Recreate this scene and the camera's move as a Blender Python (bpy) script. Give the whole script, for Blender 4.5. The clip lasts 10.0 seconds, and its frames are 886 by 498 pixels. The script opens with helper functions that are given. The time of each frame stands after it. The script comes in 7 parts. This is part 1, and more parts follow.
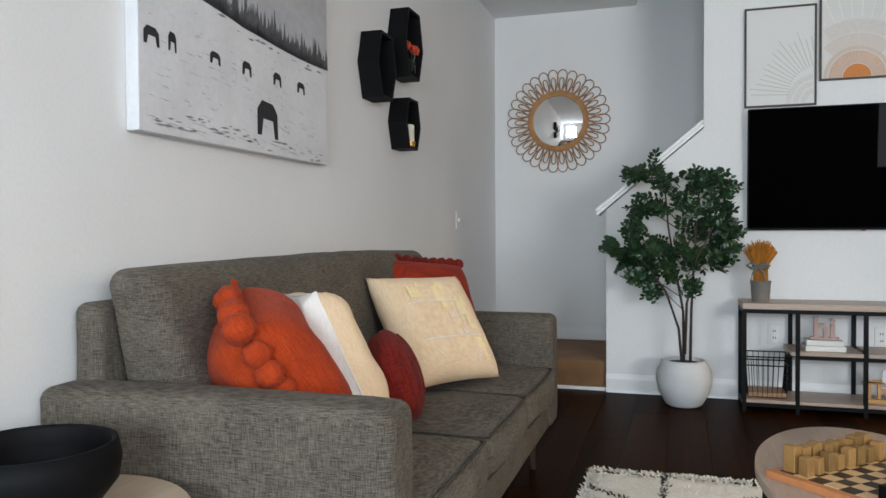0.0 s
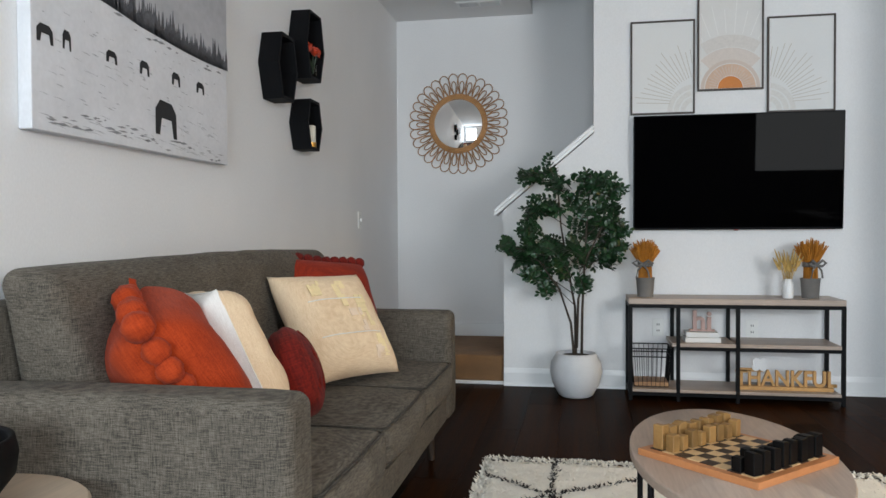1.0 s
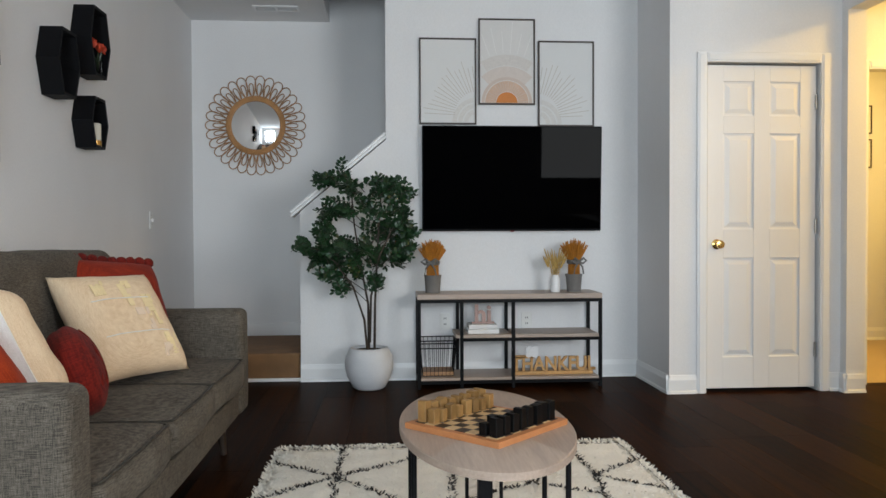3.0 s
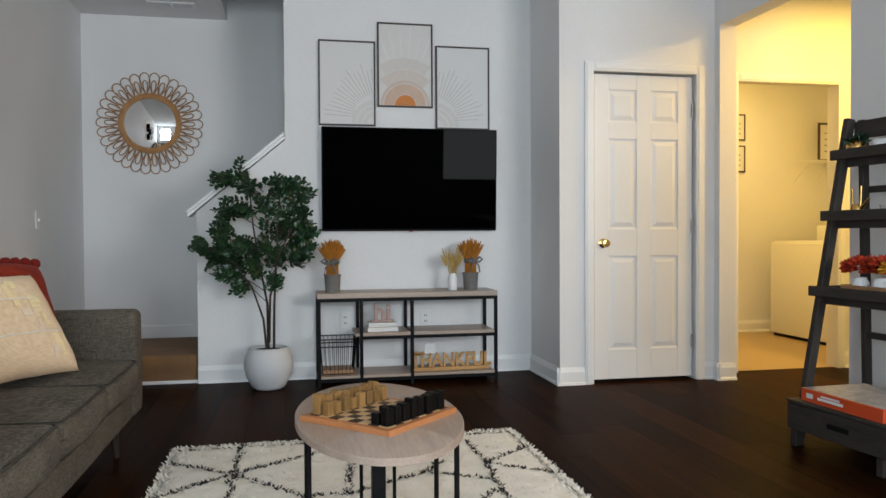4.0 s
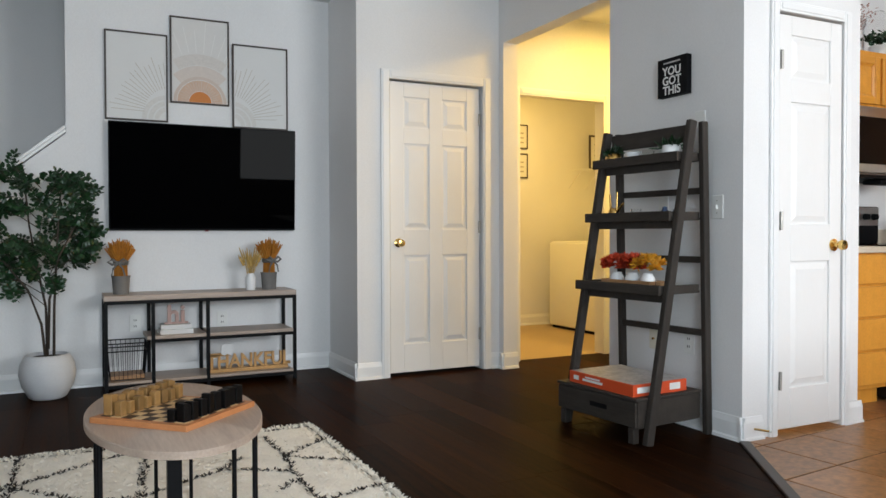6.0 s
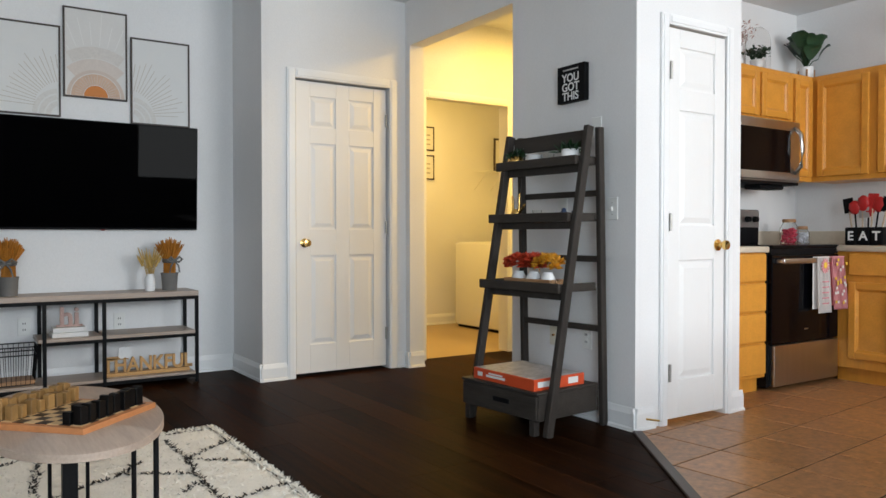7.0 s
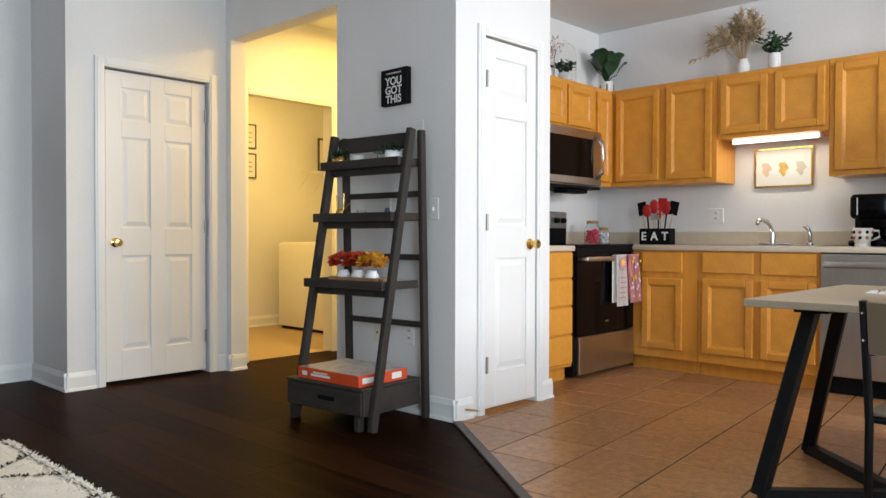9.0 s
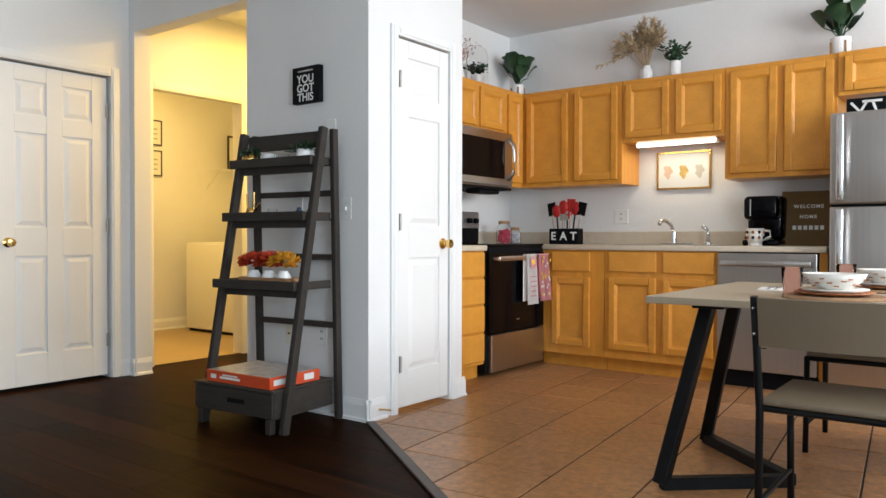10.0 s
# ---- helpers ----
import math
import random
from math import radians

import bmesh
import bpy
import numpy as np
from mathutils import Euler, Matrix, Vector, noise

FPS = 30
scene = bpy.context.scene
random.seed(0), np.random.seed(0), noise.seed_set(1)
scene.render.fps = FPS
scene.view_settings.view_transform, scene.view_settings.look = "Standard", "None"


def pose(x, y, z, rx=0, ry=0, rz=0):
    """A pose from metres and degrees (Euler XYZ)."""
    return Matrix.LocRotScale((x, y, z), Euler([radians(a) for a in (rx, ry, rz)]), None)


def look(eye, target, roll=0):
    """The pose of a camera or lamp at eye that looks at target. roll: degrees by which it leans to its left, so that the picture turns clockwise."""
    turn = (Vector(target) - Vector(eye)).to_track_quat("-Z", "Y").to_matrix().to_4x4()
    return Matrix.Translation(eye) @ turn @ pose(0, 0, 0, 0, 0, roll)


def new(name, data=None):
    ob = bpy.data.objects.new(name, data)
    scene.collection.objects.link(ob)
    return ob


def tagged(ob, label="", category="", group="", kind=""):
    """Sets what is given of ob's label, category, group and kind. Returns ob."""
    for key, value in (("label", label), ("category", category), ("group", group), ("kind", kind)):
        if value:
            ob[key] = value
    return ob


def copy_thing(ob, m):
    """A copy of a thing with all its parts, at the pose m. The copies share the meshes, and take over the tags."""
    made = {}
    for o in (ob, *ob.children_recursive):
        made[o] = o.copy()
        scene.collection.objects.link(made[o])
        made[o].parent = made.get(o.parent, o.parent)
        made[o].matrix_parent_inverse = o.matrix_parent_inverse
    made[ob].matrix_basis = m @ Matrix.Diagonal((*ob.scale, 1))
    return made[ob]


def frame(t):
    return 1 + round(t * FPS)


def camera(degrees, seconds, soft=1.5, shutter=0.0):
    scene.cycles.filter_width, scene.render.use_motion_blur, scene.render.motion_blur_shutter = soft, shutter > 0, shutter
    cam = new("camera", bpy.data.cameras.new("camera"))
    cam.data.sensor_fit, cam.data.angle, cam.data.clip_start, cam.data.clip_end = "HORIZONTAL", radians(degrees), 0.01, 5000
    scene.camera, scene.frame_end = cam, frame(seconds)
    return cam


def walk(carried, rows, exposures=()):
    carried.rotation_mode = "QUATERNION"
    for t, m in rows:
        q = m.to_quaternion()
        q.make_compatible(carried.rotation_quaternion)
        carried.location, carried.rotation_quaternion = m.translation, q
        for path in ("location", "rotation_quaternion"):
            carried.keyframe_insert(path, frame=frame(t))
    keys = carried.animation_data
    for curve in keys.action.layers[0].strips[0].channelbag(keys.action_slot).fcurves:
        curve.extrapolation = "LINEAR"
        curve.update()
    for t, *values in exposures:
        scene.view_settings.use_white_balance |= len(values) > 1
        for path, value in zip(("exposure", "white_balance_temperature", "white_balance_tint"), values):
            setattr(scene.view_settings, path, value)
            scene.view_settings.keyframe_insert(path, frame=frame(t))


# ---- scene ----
cam = camera(60.6, 10.0)
PATH = [
    (0, (0.96, -0.132, 1.014), (0.364, 1.777, 0.972), -0.3),
    (0.5, (0.983, -0.175, 1.013), (0.506, 1.767, 0.97), -0.3),
    (1, (1.007, -0.224, 1.013), (0.653, 1.744, 0.969), -0.3),
    (1.5, (1.035, -0.271, 1.013), (0.806, 1.715, 0.969), -0.3),
    (2, (1.065, -0.321, 1.012), (0.967, 1.676, 0.968), -0.2),
    (2.5, (1.09, -0.376, 1.009), (1.112, 1.623, 0.967), -0.2),
    (4, (1.14, -0.543, 0.998), (1.531, 1.418, 0.958), -0.3),
    (4.5, (1.141, -0.589, 0.996), (1.656, 1.343, 0.956), -0.3),
    (5, (1.133, -0.622, 0.993), (1.79, 1.266, 0.954), -0.2),
    (5.5, (1.121, -0.654, 0.991), (1.894, 1.19, 0.952), -0.2),
    (7, (1.091, -0.734, 0.98), (2.187, 0.939, 0.945), 0.0),
    (7.5, (1.079, -0.749, 0.976), (2.265, 0.861, 0.942), 0.0),
    (8, (1.067, -0.761, 0.972), (2.341, 0.78, 0.939), 0.0),
    (8.5, (1.057, -0.771, 0.97), (2.426, 0.687, 0.937), 0.1),
    (9, (1.053, -0.78, 0.968), (2.502, 0.598, 0.937), 0.1),
    (9.5, (1.051, -0.785, 0.966), (2.575, 0.51, 0.936), 0.1),
    (10, (1.049, -0.792, 0.965), (2.644, 0.414, 0.935), 0.1),
]
# the film camera closes down a little in the middle of the walk
EXPOSURES = [(0, 0.0), (2.5, -0.18), (4.5, -0.3), (7, -0.3), (8.5, -0.24), (10, -0.2)]
walk(cam, [(t, look(eye, target, roll)) for t, eye, target, roll in PATH], EXPOSURES)

# ---- world and lights ----
world = bpy.data.worlds.new("world")
scene.world = world
world.use_nodes = True
wn = world.node_tree
sky = wn.nodes.new("ShaderNodeTexSky")
sky.sky_type, sky.sun_disc = "NISHITA", False
sky.sun_elevation, sky.sun_rotation = radians(40), radians(150)
wn.nodes["Background"].inputs["Strength"].default_value = 0.10
wn.links.new(sky.outputs[0], wn.nodes["Background"].inputs[0])


def area(name, m, sx, sy, power, col=(1, 1, 1)):
    la = bpy.data.lights.new(name, "AREA")
    la.shape, la.size, la.size_y, la.energy, la.color = "RECTANGLE", sx, sy, power, col
    ob = new(name, la)
    ob.matrix_world = m
    return ob


# daylight in the window openings behind the walk, laundry lamp, cabinet lamp
area("window_light", pose(0.85, -3.12, 1.35, 90, 0, 0), 1.5, 1.7, 150, (0.76, 0.90, 1.0))
area("window_light", pose(4.85, -3.12, 1.885, 90, 0, 0), 2.2, 1.27, 188, (0.92, 0.965, 1.0))
area("hall_light", pose(5.0, 3.5, 2.66, 0, 0, 0), 0.3, 0.3, 54, (1.0, 0.62, 0.14))
area("laundry_light", pose(5.1, 5.3, 2.66, 0, 0, 0), 0.3, 0.3, 37, (1.0, 0.63, 0.15))
area("cabinet_light", pose(6.52, 1.19, 1.635, 0, 0, 0), 0.06, 0.5, 2.2, (1.0, 0.90, 0.66))


# ---- materials ----
def mat(name, col, rough=0.5, metal=0.0, var=0.12, scale=3.0, grain=60.0, bump=0.08, dist=0.002, stretch=(1, 1, 1), trans=0.0, coat=0.0, sheen=0.0, spec=0.5, rand=0.0):
    m = bpy.data.materials.new(name)
    m.use_nodes = True
    nt = m.node_tree
    b = nt.nodes["Principled BSDF"]
    b.inputs["Roughness"].default_value = rough
    b.inputs["Metallic"].default_value = metal
    b.inputs["Transmission Weight"].default_value = trans
    b.inputs["Coat Weight"].default_value = coat
    b.inputs["Sheen Weight"].default_value = sheen
    b.inputs["Specular IOR Level"].default_value = spec
    tc = nt.nodes.new("ShaderNodeTexCoord")
    mp = nt.nodes.new("ShaderNodeMapping")
    mp.inputs["Scale"].default_value = stretch
    nt.links.new(tc.outputs["Object"], mp.inputs["Vector"])
    n1, n2 = nt.nodes.new("ShaderNodeTexNoise"), nt.nodes.new("ShaderNodeTexNoise")
    n1.inputs["Scale"].default_value, n2.inputs["Scale"].default_value = scale, grain
    n1.inputs["Detail"].default_value, n2.inputs["Detail"].default_value = 4, 3
    add_n = nt.nodes.new("ShaderNodeMath")
    add_n.operation = "MULTIPLY_ADD"
    nt.links.new(n1.outputs[0], add_n.inputs[0])
    add_n.inputs[1].default_value = 0.6
    half = nt.nodes.new("ShaderNodeMath")
    half.operation = "MULTIPLY"
    half.inputs[1].default_value = 0.4
    nt.links.new(n2.outputs[0], half.inputs[0])
    nt.links.new(half.outputs[0], add_n.inputs[2])
    fac = add_n.outputs[0]
    if rand:
        oi = nt.nodes.new("ShaderNodeObjectInfo")
        r = nt.nodes.new("ShaderNodeMath")
        r.operation = "MULTIPLY_ADD"
        r.inputs[1].default_value = rand
        nt.links.new(oi.outputs["Random"], r.inputs[0])
        sub = nt.nodes.new("ShaderNodeMath")
        sub.operation = "SUBTRACT"
        sub.inputs[1].default_value = rand / 2
        nt.links.new(fac, sub.inputs[0])
        nt.links.new(sub.outputs[0], r.inputs[2])
        fac = r.outputs[0]
    ramp = nt.nodes.new("ShaderNodeValToRGB")
    ramp.color_ramp.elements[0].position, ramp.color_ramp.elements[1].position = 0.3, 0.7
    ramp.color_ramp.elements[0].color = (*[max(0, c * (1 - var)) for c in col], 1)
    ramp.color_ramp.elements[1].color = (*[min(1, c * (1 + var)) for c in col], 1)
    nt.links.new(fac, ramp.inputs[0])
    nt.links.new(ramp.outputs[0], b.inputs["Base Color"])
    for lo, hi in ((rough * 0.85, min(1, rough * 1.15)),):
        mr = nt.nodes.new("ShaderNodeMapRange")
        mr.inputs[3].default_value, mr.inputs[4].default_value = lo, hi
        nt.links.new(n1.outputs[0], mr.inputs[0])
        nt.links.new(mr.outputs[0], b.inputs["Roughness"])
    if bump:
        bp = nt.nodes.new("ShaderNodeBump")
        bp.inputs["Strength"].default_value, bp.inputs["Distance"].default_value = bump, dist
        nt.links.new(n2.outputs[0], bp.inputs["Height"])
        nt.links.new(bp.outputs[0], b.inputs["Normal"])
    for n in (n1, n2):
        nt.links.new(mp.outputs[0], n.inputs["Vector"])
    return m


def glow(name, col, strength):
    m = bpy.data.materials.new(name)
    m.use_nodes = True
    b = m.node_tree.nodes["Principled BSDF"]
    b.inputs["Base Color"].default_value = (0.8, 0.8, 0.8, 1)
    b.inputs["Emission Color"].default_value = (*col, 1)
    b.inputs["Emission Strength"].default_value = strength
    return m


WALL = mat("wall_paint", (0.78, 0.775, 0.775), 0.62, var=0.06, scale=1.5, grain=150, bump=0.10, dist=0.0006, stretch=(1, 1, 0.6))
CEIL = mat("ceiling_paint", (0.80, 0.80, 0.80), 0.9, var=0.02, grain=160, bump=0.25, dist=0.002)
TRIM = mat("trim_paint", (0.82, 0.82, 0.82), 0.35, var=0.015, grain=90, bump=0.03)
DOOR = mat("door_paint", (0.82, 0.81, 0.8), 0.38, var=0.015, grain=140, bump=0.06, dist=0.0006, stretch=(1, 1, 0.12))
PLANK = mat("dark_laminate", (0.0205, 0.0072, 0.0023), 0.36, var=0.95, scale=3.4, grain=46, bump=0.10, dist=0.0008, stretch=(9, 0.32, 9), rand=0.18, spec=0.01)
TILE = mat("terracotta_tile", (0.345, 0.166, 0.068), 0.36, var=0.46, scale=22, grain=55, bump=0.06, rand=0.12)
GROUT = mat("dark_grout", (0.018, 0.012, 0.009), 0.95, var=0.2, grain=200, bump=0.2)
VINYL = mat("laundry_vinyl", (0.38, 0.27, 0.15), 0.45, var=0.1, scale=5)
CARPET = mat("stair_carpet", (0.22, 0.118, 0.052), 0.95, var=0.3, scale=6, grain=260, bump=0.7, dist=0.006, sheen=0.05)
BLACKM = mat("black_metal", (0.005, 0.005, 0.006), 0.5, spec=0.12, var=0.2, grain=120, bump=0.05)
OAKGREY = mat("greige_wood_top", (0.42, 0.33, 0.27), 0.42, var=0.2, scale=3, grain=24, bump=0.06, dist=0.0008, stretch=(0.5, 6, 6))
MAPLE = mat("honey_maple", (0.65, 0.28, 0.040), 0.34, var=0.16, scale=2.5, grain=18, bump=0.04, dist=0.0006, stretch=(6, 6, 0.5), coat=0.04, spec=0.35)
STEEL = mat("stainless_steel", (0.5, 0.49, 0.48), 0.3, metal=1.0, var=0.06, grain=60, bump=0.02, stretch=(20, 20, 0.6))
BLKGLOSS = mat("black_gloss", (0.002, 0.002, 0.003), 0.12, spec=0.14, var=0.1, bump=0)
BLKMATT = mat("black_matt", (0.004, 0.004, 0.005), 0.6, spec=0.12, var=0.2, grain=150, bump=0.05)
WHITE = mat("white_ceramic", (0.8, 0.8, 0.8), 0.25, var=0.02, bump=0.02)
PLATE = mat("white_plastic", (0.78, 0.78, 0.76), 0.35, var=0.01, bump=0)


# ---- building helpers ----
def bmesh_new():
    return bmesh.new()


def box(bm, x0, y0, z0, x1, y1, z1, bev=0.0, seg=2, m=None):
    """A box, bevelled where bev is given, added to bm."""
    t = bmesh.new()
    bmesh.ops.create_cube(t, size=1, matrix=Matrix.Translation(((x0 + x1) / 2, (y0 + y1) / 2, (z0 + z1) / 2)) @ Matrix.Diagonal((abs(x1 - x0), abs(y1 - y0), abs(z1 - z0), 1)))
    if bev:
        bmesh.ops.bevel(t, geom=t.edges[:], offset=min(bev, 0.49 * min(abs(x1 - x0), abs(y1 - y0), abs(z1 - z0))), segments=seg, affect="EDGES", profile=0.5)
    return join(bm, t, m)


def join(bm, t, m=None):
    me = bpy.data.meshes.new("tmp")
    t.to_mesh(me)
    t.free()
    if m is not None:
        me.transform(m)
    bm.from_mesh(me)
    bpy.data.meshes.remove(me)
    return bm


def rod(bm, p, q, r, n=10, r2=None):
    """A round bar from p to q."""
    p, q = Vector(p), Vector(q)
    t = bmesh.new()
    bmesh.ops.create_cone(t, cap_ends=True, segments=n, radius1=r, radius2=r if r2 is None else r2, depth=(q - p).length)
    return join(bm, t, Matrix.Translation((p + q) / 2) @ (q - p).to_track_quat("Z", "Y").to_matrix().to_4x4())


def bar(bm, p, q, w, d, up=(0, 0, 1), bev=0.003):
    """A square-edged bar from p to q, w wide and d deep."""
    p, q = Vector(p), Vector(q)
    z = (q - p).normalized()
    x = Vector(up).cross(z)
    x = x.normalized() if x.length > 1e-4 else Vector((1, 0, 0))
    y = z.cross(x)
    m = Matrix((x, y, z)).transposed().to_4x4()
    m.translation = (p + q) / 2
    h = (q - p).length / 2
    return box(bm, -w / 2, -d / 2, -h, w / 2, d / 2, h, bev, 1, m)


def lathe(bm, prof, n=28, m=None):
    """A turned shape from (radius, height) pairs, bottom to top."""
    t = bmesh.new()
    rings = []
    for r, z in prof:
        if r < 1e-4:
            rings.append([t.verts.new((0, 0, z))])
        else:
            rings.append([t.verts.new((r * math.cos(2 * math.pi * k / n), r * math.sin(2 * math.pi * k / n), z)) for k in range(n)])
    for a, b in zip(rings, rings[1:]):
        for k in range(n):
            j = (k + 1) % n
            f = [a[k % len(a)], a[j % len(a)], b[j % len(b)], b[k % len(b)]]
            f = list(dict.fromkeys(f))
            if len(f) > 2:
                t.faces.new(f)
    bmesh.ops.recalc_face_normals(t, faces=t.faces[:])
    return join(bm, t, m)


def prism(bm, pts, depth, m=None, bev=0.0):
    """A flat outline in x, y pushed up by depth."""
    t = bmesh.new()
    f = t.faces.new([t.verts.new((x, y, 0)) for x, y in pts])
    r = bmesh.ops.extrude_face_region(t, geom=[f])
    bmesh.ops.translate(t, verts=[v for v in r["geom"] if isinstance(v, bmesh.types.BMVert)], vec=(0, 0, depth))
    bmesh.ops.recalc_face_normals(t, faces=t.faces[:])
    if bev:
        bmesh.ops.bevel(t, geom=t.edges[:], offset=bev, segments=1, affect="EDGES")
    return join(bm, t, m)


def part(name, bm, material, parent=None, label="", smooth=False, at=None):
    """Link bm as one mesh object under a thing or a part."""
    me = bpy.data.meshes.new(name)
    bm.to_mesh(me)
    bm.free()
    if smooth:
        me.polygons.foreach_set("use_smooth", [True] * len(me.polygons))
        if smooth != "all":
            me.set_sharp_from_angle(angle=radians(40))
    me.materials.append(material)
    ob = new(name, me)
    if at is not None:
        ob.matrix_basis = at
    if parent is not None:
        ob.parent = parent
    return tagged(ob, label)


def thing(name, m, label, category, group="", kind=""):
    """An empty at a thing's base, which carries its parts."""
    ob = new(name)
    ob.empty_display_size = 0.1
    ob.matrix_basis = m
    return tagged(ob, label, category, group, kind)


def slab(name, x0, y0, z0, x1, y1, z1, material, label="", category="", bev=0.0):
    ob = part(name, box(bmesh.new(), x0, y0, z0, x1, y1, z1, bev), material)
    return tagged(ob, label, category, kind="structure")


def wall(name, boxes, material=None, label="white painted plaster wall"):
    bm = bmesh.new()
    for b in boxes:
        box(bm, *b)
    return tagged(part(name, bm, material or WALL), label, "wall", kind="structure")


# ---- the structure ----
H = 2.71
wall("wall_west", [(-0.56, -3.32, 0, -0.44, 5.88, H + 0.1)])
wall("wall_north", [(-0.44, 5.76, 0, 4.2, 5.88, 5.0)])
wall("wall_television", [(1.10, 4.77, 0, 2.965, 4.89, H)])
wall("wall_stairwell", [(0.65, 4.77, H, 2.965, 4.89, 5.0), (0.53, 4.77, H, 0.65, 5.76, 5.0), (2.965, 4.89, 0, 3.085, 5.76, 5.0)])
bm = bmesh.new()
prism(bm, [(0.515, 0), (1.10, 0), (1.10, 1.645), (0.515, 1.155)], 0.12, Matrix.Translation((0, 4.89, 0)) @ Matrix.Rotation(radians(90), 4, "X"))
tagged(part("wall_stair_half", bm, WALL), "white half-height wall with a sloping top beside the stairs", "wall", kind="structure")
bm = bmesh.new()
for off, w in ((0.0, 0.17), (0.022, 0.15)):
    bar(bm, (0.455, 4.83, 1.125 - off + 0.024), (1.098, 4.83, 1.664 - off + 0.024), 0.022, w, (0, 1, 0), 0.004)
tagged(part("trim_stair_cap", bm, TRIM), "white moulded cap along the sloping stair wall", "moulding", kind="structure")
wall("wall_return", [(2.856, 4.165, 0, 2.965, 4.77, H)])
wall("wall_closet", [(2.965, 4.165, 0, 3.089, 4.285, H), (3.089, 4.165, 2.062, 3.825, 4.285, H), (3.825, 4.165, 0, 4.085, 4.285, H)])
wall("wall_sign", [(3.965, 2.02, 0, 4.085, 2.885, H), (3.965, 2.885, 2.385, 4.085, 4.10, H), (3.965, 4.10, 0, 4.085, 4.165, H)])
wall("wall_pantry", [(3.965, 1.90, 0, 4.19, 2.02, H), (4.19, 1.90, 2.062, 4.66, 2.02, H), (4.66, 1.90, 0, 4.80, 2.02, H), (4.68, 2.02, 0, 4.80, 2.76, H)])
wall("wall_kitchen_stove", [(4.68, 2.76, 0, 6.83, 2.88, H)])
wall("wall_kitchen_sink", [(6.71, -3.32, 0, 6.83, 2.76, H)])
wall("wall_south", [(-0.44, -3.32, 0, 0.1, -3.2, H), (0.1, -3.32, 0, 1.6, -3.2, 0.5), (0.1, -3.32, 2.2, 1.6, -3.2, H), (1.6, -3.32, 0, 3.75, -3.2, H), (3.75, -3.32, 2.52, 5.95, -3.2, H), (3.75, -3.32, 0, 5.95, -3.2, 1.25), (5.95, -3.32, 0, 6.71, -3.2, H)])
wall("wall_hall", [(4.085, 4.33, 0, 4.235, 4.45, H), (4.235, 4.33, 2.075, 5.06, 4.45, H), (5.06, 4.33, 0, 6.6, 4.45, H)])
wall("wall_laundry", [(4.2, 6.3, 0, 6.72, 6.42, H), (6.6, 2.88, 0, 6.72, 6.3, H), (4.085, 4.285, 0, 4.2, 4.33, H), (4.08, 4.45, 0, 4.2, 6.42, H)])
bm = bmesh.new()
for b in ((-0.56, -3.32, H, 6.83, 4.77, H + 0.12), (-0.56, 4.77, H, 0.53, 5.88, H + 0.12), (3.085, 4.77, H, 6.83, 6.42, H + 0.12), (0.4, 4.7, 5.0, 3.2, 5.94, 5.1)):
    box(bm, *b)
tagged(part("ceiling", bm, CEIL), "white textured plaster ceiling", "ceiling", kind="structure")
slab("floor", -0.56, -3.32, -0.15, 6.83, 6.42, -0.012, GROUT, "dark base under the floor coverings", "floor")


def baseboard(runs, h=0.115):
    """White skirting along each run: start, end, and the side on which the wall stands."""
    for x0, y0, x1, y1 in runs:
        d = Vector((x1 - x0, y1 - y0, 0))
        n = d.length
        d.normalize()
        side = Vector((d.y, -d.x, 0))
        m = Matrix(((d.x, side.x, 0, x0), (d.y, side.y, 0, y0), (0, 0, 1, 0), (0, 0, 0, 1)))
        bm = bmesh.new()
        prism(bm, [(0, 0), (0.024, 0), (0.022, 0.014), (0.014, 0.02), (0.014, h - 0.03), (0.009, h - 0.012), (0.006, h), (0, h)], n, m @ Matrix(((0, 0, 1, 0), (1, 0, 0, 0), (0, 1, 0, 0), (0, 0, 0, 1))))
        bmesh.ops.recalc_face_normals(bm, faces=bm.faces[:])
        tagged(part("baseboard", bm, TRIM), "white moulded wooden baseboard along the wall", "baseboard", kind="structure")


# each run has the room on its right-hand side
baseboard([(-0.44, -3.2, -0.44, 4.77), (0.515, 4.77, 2.856, 4.77), (2.856, 4.77, 2.856, 4.141), (2.832, 4.165, 3.027, 4.165), (3.887, 4.165, 3.965, 4.165),
           (3.965, 4.165, 3.965, 4.076), (3.941, 4.10, 4.085, 4.10), (3.965, 2.885, 3.965, 1.876), (3.941, 1.90, 4.095, 1.90), (4.675, 1.90, 4.824, 1.90),
           (4.80, 1.90, 4.80, 2.12), (4.085, 4.33, 4.19, 4.33), (5.11, 4.33, 6.6, 4.33), (4.2, 6.3, 6.6, 6.3)])
bm = bmesh.new()
prism(bm, [(0, 0), (0.014, 0), (0.014, 0.09), (0.006, 0.1), (0, 0.1)], 2.6, Matrix.Translation((-0.44, 5.76, 0.19)) @ Matrix(((0, 0, 1, 0), (-1, 0, 0, 0), (0, 1, 0, 0), (0, 0, 0, 1))))
bmesh.ops.recalc_face_normals(bm, faces=bm.faces[:])
tagged(part("baseboard", bm, TRIM), "white wooden baseboard above the carpeted landing", "baseboard", kind="structure")

